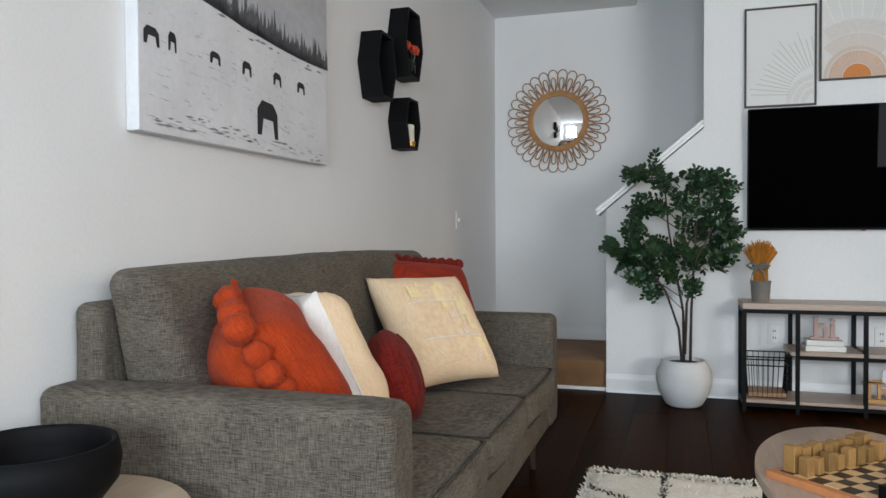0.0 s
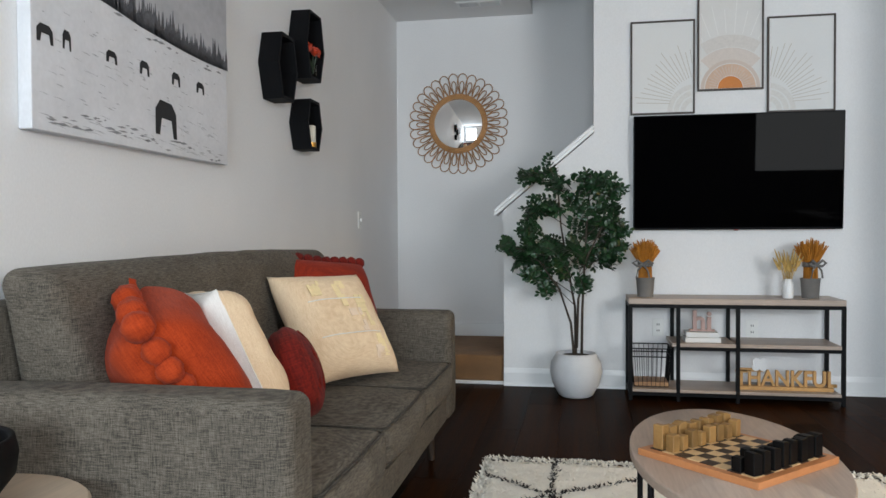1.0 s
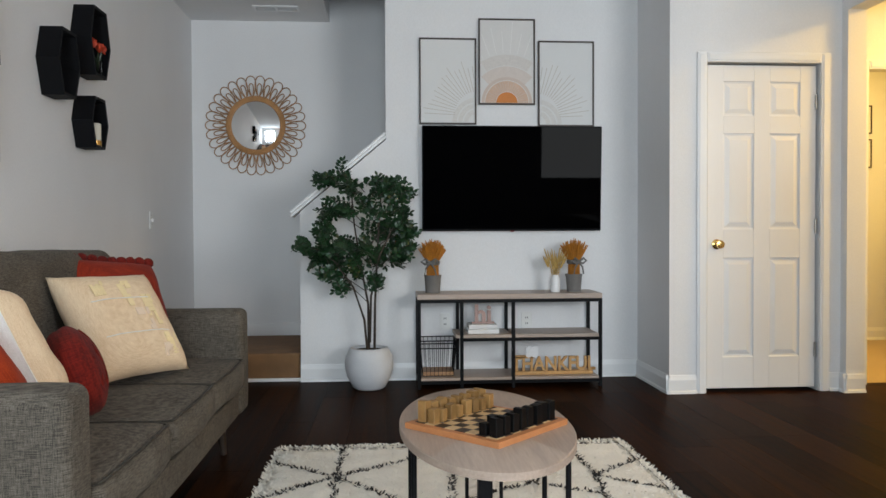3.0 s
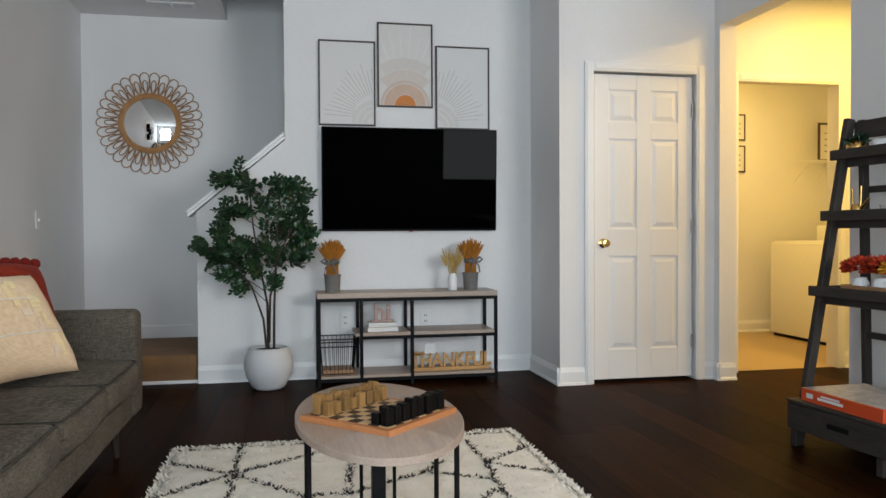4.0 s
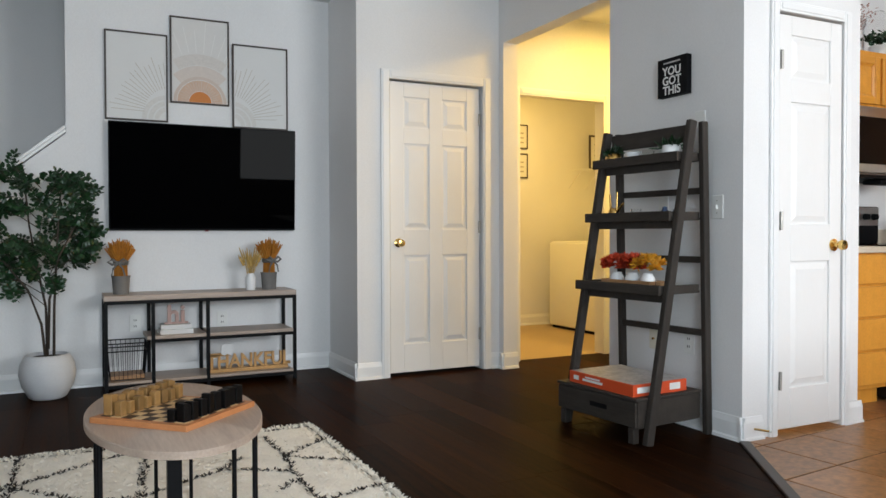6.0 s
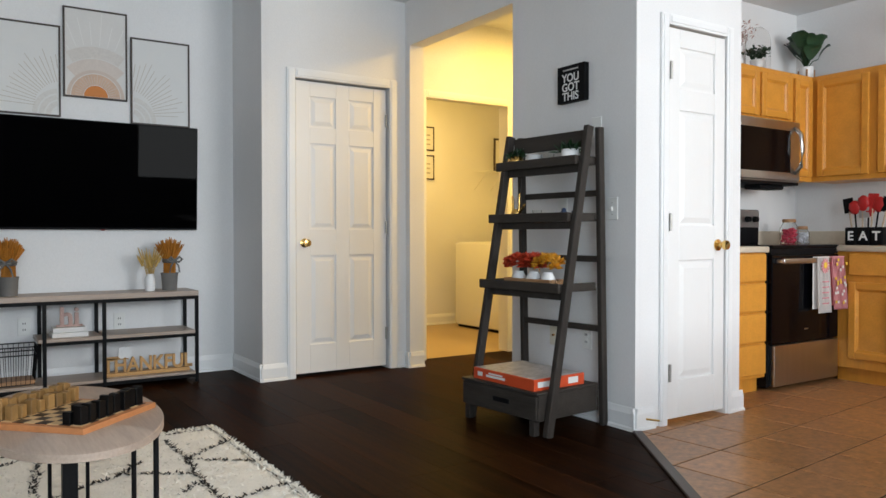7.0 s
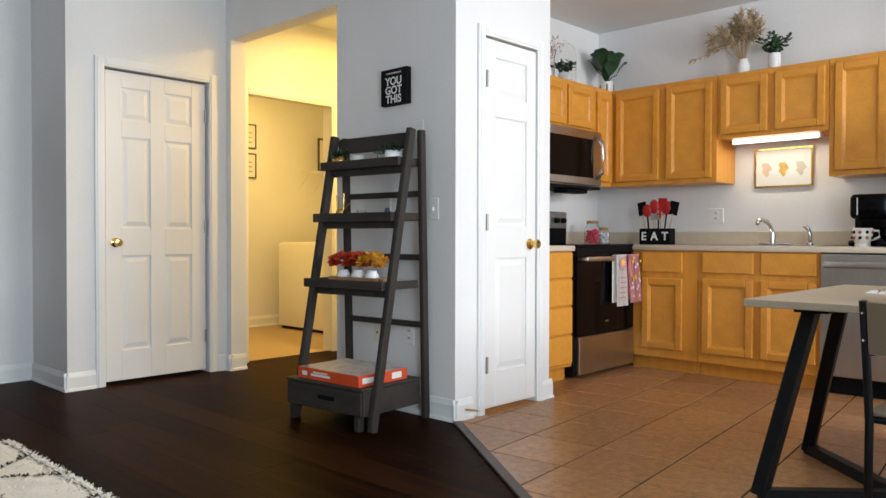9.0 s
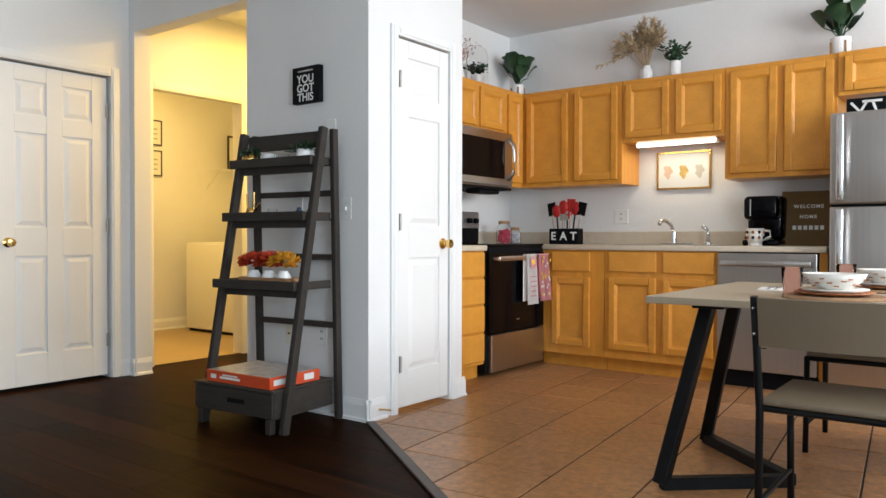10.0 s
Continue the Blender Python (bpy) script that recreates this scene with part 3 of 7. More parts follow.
# ---- sofa ----
def soft_box(x0, y0, z0, x1, y1, z1, bev=0.03, puff=0.012, seed=0, cuts=5, wave=0.003):
    """An upholstered block: rounded edges, swelling faces, a slightly uneven surface."""
    c, hd = Vector(((x0 + x1) / 2, (y0 + y1) / 2, (z0 + z1) / 2)), Vector(((x1 - x0) / 2, (y1 - y0) / 2, (z1 - z0) / 2))
    b = min(bev, 0.96 * min(hd))

    def steps(h):
        a = [-h, -h + 0.423 * b, -h + 0.732 * b]
        return a + [(h - b) * (2 * i / (cuts + 1) - 1) for i in range(cuts + 2)] + [-v for v in reversed(a)]

    ax = [steps(h) for h in hd]
    n = cuts + 8
    t, vs = bmesh.new(), {}

    def vert(key):
        if key not in vs:
            p = Vector((ax[k][key[k]] for k in range(3)))
            q = Vector((p[k] / hd[k] for k in range(3)))
            inner = Vector((max(-(hd[k] - b), min(hd[k] - b, p[k])) for k in range(3)))
            p = inner + (p - inner).normalized() * b
            for k in range(3):
                u, v = q[(k + 1) % 3], q[(k + 2) % 3]
                if abs(q[k]) > 0.999:
                    p[k] += puff * q[k] * (1 - u * u) * (1 - v * v)
            w = noise.noise((c + p) * 5 + Vector((seed, 0, 0))) + 0.5 * noise.noise((c + p) * 13 + Vector((0, seed, 0)))
            vs[key] = t.verts.new(c + p + (p - inner * 0.9).normalized() * wave * w)
        return vs[key]

    for k in range(3):
        i, j = (k + 1) % 3, (k + 2) % 3
        for side in (0, n - 1):
            for a in range(n - 1):
                for d in range(n - 1):
                    ring = []
                    for u, v in ((a, d), (a + 1, d), (a + 1, d + 1), (a, d + 1)):
                        key = [0, 0, 0]
                        key[k], key[i], key[j] = side, u, v
                        ring.append(vert(tuple(key)))
                    t.faces.new(ring)
    bmesh.ops.recalc_face_normals(t, faces=t.faces[:])
    return t


def build_sofa():
    s = thing("sofa", pose(0, 0, 0), "grey tweed three-seat sofa with square arms against the wall", "sofa")
    y0, y1, a = 1.222, 3.318, 0.152
    for k, (p, q) in enumerate(((y0, y0 + a), (y1 - a, y1))):
        arm = part("arm", soft_box(-0.436, p, 0.155, 0.428, q, 0.668 - 0.02 * k, 0.032, 0.005, p, 12), TWEED, s, smooth="all")
        part("seam", tube(bmesh.new(), [(0.4285, p + 0.036, 0.17), (0.4305, p + 0.036, 0.4), (0.4285, p + 0.036, 0.63 - 0.02 * k)], 0.0022, 5), TWEEDD, arm)
    part("base", soft_box(-0.40, y0 + a + 0.001, 0.150, 0.412, y1 - a - 0.001, 0.288, 0.02, 0.004, 2, 10), TWEED, s, smooth="all")
    part("back_frame", soft_box(-0.43, 1.330, 0.30, -0.348, y1 - 0.07, 0.852, 0.028, 0.004, 3, 12), TWEED, s, smooth="all")
    t = soft_box(-0.344, 1.318, 0.40, -0.185, y1 - 0.06, 0.934, 0.05, 0.012, 5, 16, 0.005)
    for v in t.verts:
        k = (0.93 - v.co.z) / 0.5
        if v.co.x > -0.26:
            v.co.x += 0.08 * k * min(1, (v.co.x + 0.26) / 0.05)
        if v.co.y < 1.5:
            v.co.y += 0.13 * k * min(1, (1.5 - v.co.y) / 0.1)
    part("back_cushion", t, TWEED, s, smooth="all")
    w = (y1 - y0 - 2 * a) / 3
    for i in range(3):
        ya, yb = y0 + a + w * i + 0.005, y0 + a + w * (i + 1) - 0.005
        cushion_ = part("seat_cushion", soft_box(-0.24, ya, 0.292, 0.440, yb, 0.426, 0.034, 0.026, i * 7, 14, 0.006), TWEED, s, smooth="all")
        # dark tubes put the shade of the creases between cushions into colour
        for z, e in ((0.4195, 0.008), (0.300, 0.007)):
            part("piping_crease", tube(bmesh.new(), [(-0.2, ya + e, z), (0.10, ya + e - 0.001, z + 0.002), (0.418, ya + e, z), (0.433, ya + 0.022, z), (0.438, (ya + yb) / 2, z), (0.433, yb - 0.022, z), (0.418, yb - e, z), (0.10, yb - e + 0.001, z + 0.002), (-0.2, yb - e, z)], 0.0048, 6), TWEEDD, cushion_, smooth="all")
    for x in (-0.36, 0.35):
        for y in (y0 + 0.12, y1 - 0.25):
            part("leg", rod(bmesh.new(), (x * 1.03, y, 0), (x * 0.98, y, 0.152), 0.013, 12, 0.026), DKFRAME, s, "dark tapered wooden leg", smooth=True)


def pom(bm, c, r, seed):
    return blob(bm, c, r, seed, 0.16, 3)


def build_pillows():
    m = facing(-0.03, 1.615, 0.648, (0.72, 0.44, 0.54), 10)
    p = thing("throw_pillow", m, "rust orange knitted throw pillow with pompoms leaning on the sofa", "pillow")
    part("cover", cushion(bmesh.new(), 0.45, 0.44, 0.27, 26, 0.03, 1, 0.016), RUST, p, smooth="all")
    for i in range(6):
        part("pompom", pom(bmesh.new(), (-0.225 + 0.075 * i, 0.225 + 0.012 * (i % 2), 0.0), 0.037, i), RUST, p, smooth="all")
    for i in range(8):
        part("pompom", pom(bmesh.new(), (-0.228 - 0.010 * (i % 2), 0.155 - 0.054 * i, 0.0), 0.033, 20 + i), RUST, p, smooth="all")
    m = facing(-0.03, 1.865, 0.645, (0.64, 0.66, 0.40), -4)
    p = thing("throw_pillow", m, "cream cotton throw pillow with a plain white back on the sofa", "pillow")
    part("front", cushion(bmesh.new(), 0.47, 0.45, 0.22, 26, 0.13, 4, 0.014, half=1), CREAM, p, smooth="all")
    part("back", cushion(bmesh.new(), 0.47, 0.45, 0.22, 26, 0.13, 4, 0.014, half=-1), LINEN, p, "plain white linen back", smooth="all")
    part("piping_crease", tube(bmesh.new(), [(0.228 * (1 - 0.05 * (1 - abs(b))) * a, 0.218 * (1 - 0.05 * (1 - abs(a))) * b, 0) for a, b in ((-1, -1), (0, -1), (1, -1), (1, 0), (1, 1), (0, 1), (-1, 1), (-1, 0))], 0.003, 5, True), LINEN, p)
    m = facing(0.11, 2.075, 0.565, (0.84, 0.40, 0.30), 0)
    p = thing("throw_pillow", m, "dark red cable-knit round throw pillow on the sofa", "pillow")
    b = bmesh.new()
    blob(b, (0, 0, 0), (0.17, 0.15, 0.085), 3, 0.05, 4)
    part("cover", b, WINE, p, smooth="all")
    for i in range(5):
        x = -0.10 + 0.05 * i
        part("cable", tube(bmesh.new(), [(x + 0.012 * math.sin(k * 1.1), -0.12 * math.sqrt(1 - (x / 0.16) ** 2) + 0.24 * math.sqrt(1 - (x / 0.16) ** 2) * k / 14, 0.077 * math.sqrt(max(0.03, 1 - (x / 0.155) ** 2 - ((-0.12 + 0.24 * k / 14) / 0.145) ** 2))) for k in range(15)], 0.011, 6), WINE, p, smooth="all")
    m = facing(0.075, 2.59, 0.652, (0.73, -0.38, 0.55), -2)
    p = thing("throw_pillow", m, "cream tufted throw pillow with faint yellow and lilac pattern", "pillow")
    part("cover", cushion(bmesh.new(), 0.47, 0.46, 0.16, 30, 0.09, 7, 0.008), CREAM, p, smooth="all")
    for k in (-1, 1):
        part("seam", tube(bmesh.new(), [(0.2 * (i / 8 - 0.5) * 2, 0.075 * k, 0.086 * max(0.05, (1 - (i / 4 - 1) ** 4) * 0.97) ** 0.55 + 0.001) for i in range(9)], 0.0022, 5), LINEN, p)
    for i, (u, v, w, h, mt) in enumerate(((0.02, 0.10, 0.05, 0.10, YTUFT), (0.10, 0.02, 0.04, 0.12, YTUFT), (0.05, -0.02, 0.05, 0.08, LTUFT), (-0.10, 0.13, 0.05, 0.05, YTUFT), (0.14, -0.13, 0.05, 0.07, YTUFT), (0.11, -0.16, 0.03, 0.04, LTUFT))):
        t = bmesh.new()
        for a in range(5):
            for b in range(7):
                x, y = u + w * (a / 4 - 0.5), v + h * (b / 6 - 0.5)
                if noise.noise(Vector((x * 40, y * 14, i))) > 0.02:
                    z = 0.085 * max(0.01, (1 - (x / 0.215) ** 4) * (1 - (y / 0.215) ** 4)) ** 0.55
                    box(t, x - 0.0068, y - 0.0095, z - 0.003, x + 0.0068, y + 0.0095, z + 0.0008, 0.0006, 1)
        tagged(part("tufting", t, mt, p), kind="stuff")
    m = facing(-0.05, 2.93, 0.69, (0.76, -0.45, 0.47), -6)
    p = thing("throw_pillow", m, "rust red throw pillow with a pompom edge in the sofa corner", "pillow")
    part("cover", cushion(bmesh.new(), 0.47, 0.45, 0.17, 22, 0.05, 9), WINE2, p, smooth="all")
    for i in range(10):
        b = bmesh.new()
        pom(b, (-0.22 + 0.049 * i, 0.225 + 0.004 * math.sin(i), 0.005), 0.024, 40 + i)
        part("pompom", b, WINE, p, smooth="all")


YTUFT = mat("yellow_tuft", (0.82, 0.66, 0.38), 0.95, var=0.1, bump=0.4)
LTUFT = mat("lilac_tuft", (0.76, 0.60, 0.46), 0.95, var=0.1, bump=0.4)
WINE2 = weave("brick_red_knit", (0.18, 0.014, 0.006), (0.31, 0.031, 0.010), 2.0, 0.04, 0.8)
build_sofa()
build_pillows()


# ---- side table and bowl ----
def build_side_table():
    t = thing("side_table", pose(-0.135, 0.965, 0), "round side table with a light ash top beside the sofa", "table")
    b = bmesh.new()
    lathe(b, [(0.0, 0.478), (0.239, 0.478), (0.245, 0.484), (0.245, 0.496), (0.239, 0.502), (0.0, 0.502)], 48)
    part("tabletop", b, LIGHTWOOD, t, smooth=True)
    for k in range(3):
        a = 2 * math.pi * k / 3 + 0.4
        part("leg", rod(bmesh.new(), (0.2 * math.cos(a), 0.2 * math.sin(a), 0), (0.15 * math.cos(a), 0.15 * math.sin(a), 0.48), 0.011, 10), BLACKM, t, smooth=True)
    w = thing("bowl", pose(-0.165, 0.955, 0.502), "matt black wide decorative bowl on the side table", "bowl")
    b = bmesh.new()
    lathe(b, [(0.0, 0.0), (0.075, 0.0), (0.115, 0.02), (0.146, 0.06), (0.152, 0.10), (0.145, 0.132), (0.139, 0.134), (0.134, 0.128), (0.139, 0.095), (0.125, 0.055), (0.09, 0.025), (0.0, 0.018)], 48)
    part("shell", b, BLKMATT, w, smooth="all")
    b = bmesh.new()
    for k in range(5):
        blob(b, (0.04 * math.cos(k * 1.3), 0.04 * math.sin(k * 1.3), 0.042 + 0.010 * (k % 2)), 0.020, k, 0.4, 2)
    part("potpourri", b, RATTAN, w, "dried brown seed pods", smooth=True)


build_side_table()


# ---- canvas, hexagon shelves, switch on the west wall ----
def build_canvas():
    c = thing("canvas_print", Matrix(((0, 0, 1, -0.44), (1, 0, 0, 1.54), (0, 1, 0, 1.29), (0, 0, 0, 1))), "large black and white canvas print of a snowy hillside", "picture")
    W, HH, d = 1.118, 0.80, 0.042
    part("canvas", box(bmesh.new(), 0, 0, 0.001, W, HH, d, 0.003), SNOW, c)
    rng = random.Random(3)
    line = lambda x: 0.385 + 0.10 * max(0, 0.45 - x / W) + 0.012 * math.sin(5 * x)
    b = bmesh.new()
    prism(b, [(0.001, HH - 0.001)] + [(W * k / 24 if 0 < k < 24 else (0.001 if k == 0 else W - 0.001), min(HH - 0.002, line(W * k / 24) + 0.045)) for k in range(25)] + [(W - 0.001, HH - 0.001)], 0.0012, Matrix.Translation((0, 0, d)))
    part("sky", b, CSKY, c, "grey misty sky")
    b = bmesh.new()
    x = 0.004
    while x < W - 0.016:
        w, h = rng.uniform(0.009, 0.024), rng.uniform(0.04, 0.12) * (1.35 - 0.5 * x / W)
        y = line(x) + 0.004
        top = min(HH - 0.002, y + h)
        if top > y + 0.015:
            prism(b, [(x - 0.002, y), (x + w, y), (x + w * 0.85, y + (top - y) * 0.6), (x + w / 2, top), (x + w * 0.12, y + (top - y) * 0.55)], 0.001, Matrix.Translation((0, 0, d + 0.0016)))
        x += w * 0.62
    part("tree_line", b, CTREE, c, "dark conifer forest edge")
    b = bmesh.new()
    for k in range(150):
        px, v = rng.uniform(0.02, W - 0.11), rng.random()
        py = 0.02 + (line(px) - 0.05) * v ** 1.4
        w, h = rng.uniform(0.015, 0.09) * (1.2 - v), rng.uniform(0.0004, 0.0016)
        prism(b, [(px, py), (px + w * 0.4, py - h), (px + w, py - h * 0.3 - 0.10 * w), (px + w * 0.6, py + h - 0.05 * w)], 0.0006, Matrix.Translation((0, 0, d)))
    for k in range(60):
        px = rng.uniform(0.35, W - 0.08) if k > 45 else rng.uniform(0.01, W - 0.07)
        py = line(px) - 0.012 + rng.uniform(-0.012, 0.008) if k > 45 else 0.035 + 0.012 * math.sin(px * 5) + rng.uniform(-0.022, 0.02)
        w, h = rng.uniform(0.012, 0.06), rng.uniform(0.0015, 0.005)
        prism(b, [(px, py), (px + w * 0.5, py - h), (px + w, py), (px + w * 0.6, py + h)], 0.0006, Matrix.Translation((0, 0, d + 0.0003)))
    tagged(part("scrub", b, CGREY, c), "dark grass showing through snow", kind="stuff")
    for x, y, w, h in ((0.655, 0.125, 0.085, 0.058), (0.053, 0.262, 0.040, 0.024), (0.141, 0.266, 0.022, 0.026), (0.347, 0.265, 0.034, 0.018), (0.525, 0.269, 0.034, 0.022), (0.722, 0.271, 0.034, 0.022), (0.897, 0.272, 0.036, 0.02)):
        b = bmesh.new()
        prism(b, [(x - w * 0.8, y - h * 1.1), (x - w * 0.8, y + h * 0.4), (x - w * 0.45, y + h * 0.95), (x + w * 0.4, y + h * 0.85), (x + w * 0.75, y + h * 0.3), (x + w * 0.8, y - h * 1.2), (x + w * 0.55, y - h * 1.2), (x + w * 0.4, y - h * 0.15), (x - w * 0.35, y - h * 0.1), (x - w * 0.5, y - h * 1.1)], 0.0008, Matrix.Translation((0, 0, d + 0.001)))
        part("dark_shape", b, CDARK, c, "plain dark arch shape")


def hex_shelf(y, z, w, h, d, cat):
    """A stretched hexagon shelf open to the front, its back on the west wall."""
    s = thing("hexagon_shelf", Matrix(((0, 0, 1, -0.439), (1, 0, 0, y), (0, 1, 0, z), (0, 0, 0, 1))), "black wooden hexagon wall shelf" + cat, "shelf", "hexagon shelves on the wall")
    hexa = lambda k: [(-k * w / 2 * 0.55, -h / 2 * k), (k * w / 2 * 0.55, -h / 2 * k), (w / 2 * k, -h * 0.02), (w / 2 * k * 0.62, h / 2 * k), (-k * w / 2 * 0.62, h / 2 * k), (-w / 2 * k, h * 0.02)]
    o, i = hexa(1), [(x * (1 - 0.03 / w), yy * (1 - 0.03 / h)) for x, yy in hexa(1)]
    for k in range(6):
        j = (k + 1) % 6
        b = bmesh.new()
        prism(b, [o[k], o[j], i[j], i[k]], d)
        bmesh.ops.recalc_face_normals(b, faces=b.faces[:])
        part("side", b, BLKMATT, s)
    return s


build_canvas()
hex_shelf(3.177, 1.79, 0.24, 0.305, 0.10, " beside the canvas")
hex_shelf(3.56, 1.978, 0.27, 0.345, 0.10, " holding a small vase")
hex_shelf(3.54, 1.57, 0.22, 0.256, 0.10, " holding a candle")


def small_vase():
    v = thing("bud_vase", pose(-0.362, 3.575, 1.8215), "small glass vase of red flowers on the hexagon shelf", "vase")
    b = bmesh.new()
    lathe(b, [(0.0, 0.0), (0.018, 0.0), (0.022, 0.02), (0.018, 0.05), (0.024, 0.07), (0.021, 0.07), (0.015, 0.05), (0.018, 0.02), (0.0, 0.006)], 20)
    part("glass", b, GLASS, v, smooth="all")
    b = bmesh.new()
    for k in range(6):
        tube(b, [(0, 0, 0.02), (0.01 * math.cos(k), 0.02 * math.sin(k), 0.08), (0.02 * math.cos(k), 0.045 * math.sin(k * 1.3), 0.125)], 0.0022, 5)
    part("stems", b, LEAF, v)
    for k in range(7):
        b = bmesh.new()
        blob(b, (0.018 * math.cos(k * 2), 0.055 * math.sin(k * 1.1) + 0.01, 0.135 + 0.012 * (k % 3)), 0.018, k, 0.8, 2)
        part("blossom", b, REDP, v, smooth=True)
    c = thing("candle", pose(-0.370, 3.55, 1.4615), "ivory pillar candle standing in the hexagon shelf", "candle")
    part("wax", lathe(bmesh.new(), [(0.0, 0), (0.028, 0), (0.028, 0.105), (0.022, 0.11), (0.0, 0.107)], 20), WAX, c, smooth=True)
    part("cup", lathe(bmesh.new(), [(0.0, -0.004), (0.031, -0.004), (0.031, 0.022), (0.0285, 0.022)], 20), GOLD, c, "gold candle cup", smooth=True)


small_vase()


def plate(name, m, label, cat, kind_="outlet", w=0.072, h=0.115, material=None):
    """A wall plate that lies in its own x, y plane."""
    p = thing(name, m, label, cat)
    part("plate", box(bmesh.new(), -w / 2, -h / 2, 0, w / 2, h / 2, 0.006, 0.003), material or PLATE, p)
    if kind_ == "outlet":
        for s in (-1, 1):
            part("socket", lathe(bmesh.new(), [(0.017, 0.005), (0.017, 0.0085), (0.0, 0.0085)], 16, Matrix.Translation((0, s * 0.02, 0))), PLATE, p)
            for x in (-0.006, 0.006):
                part("slot", box(bmesh.new(), x - 0.0022, s * 0.02 - 0.006, 0.008, x + 0.0022, s * 0.02 + 0.006, 0.0092), BLKMATT, p)
    elif kind_ == "switch":
        part("toggle", box(bmesh.new(), -0.005, -0.011, 0.005, 0.005, 0.009, 0.018, 0.002), PLATE, p)
        for s in (-1, 1):
            part("screw", lathe(bmesh.new(), [(0.0035, 0.005), (0.003, 0.0075), (0, 0.0078)], 10, Matrix.Translation((0, s * 0.03, 0))), STEELM, p)
    elif kind_ == "coax":
        part("jack", rod(bmesh.new(), (0, 0, 0.005), (0, 0, 0.016), 0.006, 12), GOLD, p, "threaded brass jack")
    return p


WEST = lambda y, z: Matrix(((0, 0, 1, -0.44), (1, 0, 0, y), (0, 1, 0, z), (0, 0, 0, 1)))
NORTH = lambda x, y, z: Matrix(((1, 0, 0, x), (0, 0, -1, y), (0, 1, 0, z), (0, 0, 0, 1)))
EAST = lambda x, y, z: Matrix(((0, 0, -1, x), (-1, 0, 0, y), (0, 1, 0, z), (0, 0, 0, 1)))
plate("light_switch", WEST(4.67, 1.10), "white light switch plate on the plaster wall", "switch", "switch")
plate("wall_outlet", NORTH(2.068, 4.77, 0.40), "white double wall outlet behind the console", "outlet")
plate("wall_outlet", NORTH(1.50, 4.77, 0.40), "white wall outlet behind the console shelf", "outlet")
plate("coax_plate", EAST(3.965, 2.50, 0.42), "ivory cable jack plate behind the ladder shelf", "outlet", "coax", material=WAX)
plate("wall_outlet", EAST(3.965, 2.24, 0.43), "white wall outlet behind the ladder shelf", "outlet")
plate("light_switch", EAST(3.965, 2.055, 1.12), "white light switch plate beside the ladder shelf", "switch", "switch")
plate("light_switch", EAST(3.965, 2.43, 1.13), "white blank wall plate behind the ladder shelf", "switch", "blank")
plate("door_chime", EAST(3.965, 2.17, 1.56), "small white plastic sensor box on the wall", "sensor", "blank", 0.07, 0.09)


# ---- mirror on the landing wall, vent ----
def build_mirror():
    s = thing("mirror", NORTH(0.06, 5.758, 1.875), "round mirror in a looped rattan sunburst frame", "mirror")
    part("glass", lathe(bmesh.new(), [(0.0, 0.012), (0.195, 0.012), (0.2, 0.010), (0.2, 0.002)], 64), MIRROR, s, smooth=True)
    for r, k in ((0.203, 0.011), (0.217, 0.009), (0.230, 0.007)):
        part("ring", tube(bmesh.new(), [(r * math.cos(a * math.pi / 32), r * math.sin(a * math.pi / 32), 0.012) for a in range(64)], k, 8, True), RATTAND, s, smooth="all")
    n = 30
    for i in range(n):
        a = 2 * math.pi * i / n
        ca, sa = math.cos(a), math.sin(a)
        for r0, r1, w, z in ((0.225, 0.397, 0.052, 0.010), (0.225, 0.335, 0.024, 0.016)):
            pts = []
            for k in range(18):
                th = 2 * math.pi * k / 18
                u = (r0 + r1) / 2 - (r1 - r0) / 2 * math.cos(th)
                v = w * math.sin(th) * (0.28 + 0.72 * ((1 - math.cos(th)) / 2) ** 0.9)
                pts.append((u * ca - v * sa, u * sa + v * ca, z))
            part("loop", tube(bmesh.new(), pts, 0.0042, 5, True), RATTAN, s, smooth="all")


build_mirror()


def build_vent():
    v = thing("ceiling_vent", pose(0.28, 5.40, H), "white metal ceiling air vent with louvres", "vent")
    for x0, y0, x1, y1 in ((-0.17, -0.07, 0.17, -0.05), (-0.17, 0.05, 0.17, 0.07), (-0.17, -0.05, -0.15, 0.05), (0.15, -0.05, 0.17, 0.05), (-0.008, -0.05, 0.008, 0.05)):
        part("frame", box(bmesh.new(), x0, y0, -0.008, x1, y1, 0, 0.002), TRIM, v)
    for k in range(7):
        part("slat", box(bmesh.new(), -0.15, -0.006, -0.001, 0.15, 0.006, 0.001, m=pose(0, -0.043 + 0.0143 * k, -0.005, 40)), TRIM, v)
    part("backing", box(bmesh.new(), -0.15, -0.05, -0.0015, 0.15, 0.05, -0.0005), BLKMATT, v)


build_vent()


# ---- plant ----
def leaflet(bm_v, bm_f, p, d, n, l, w):
    """A pointed oval leaf at p along d, with its face along n."""
    s = d.cross(n).normalized()
    n = s.cross(d)
    k = len(bm_v)
    for u, v, z in ((0, 0, 0), (0.30, 0.46, -0.06), (0.74, 0.46, -0.05), (1, 0, -0.10), (0.74, -0.46, -0.05), (0.30, -0.46, -0.06), (0.5, 0, 0.05)):
        bm_v.append(p + d * (u * l) + s * (v * w) + n * (z * l))
    for a, b in ((0, 1), (1, 2), (2, 3), (3, 4), (4, 5), (5, 0)):
        bm_f.append((k + 6, k + b, k + a))


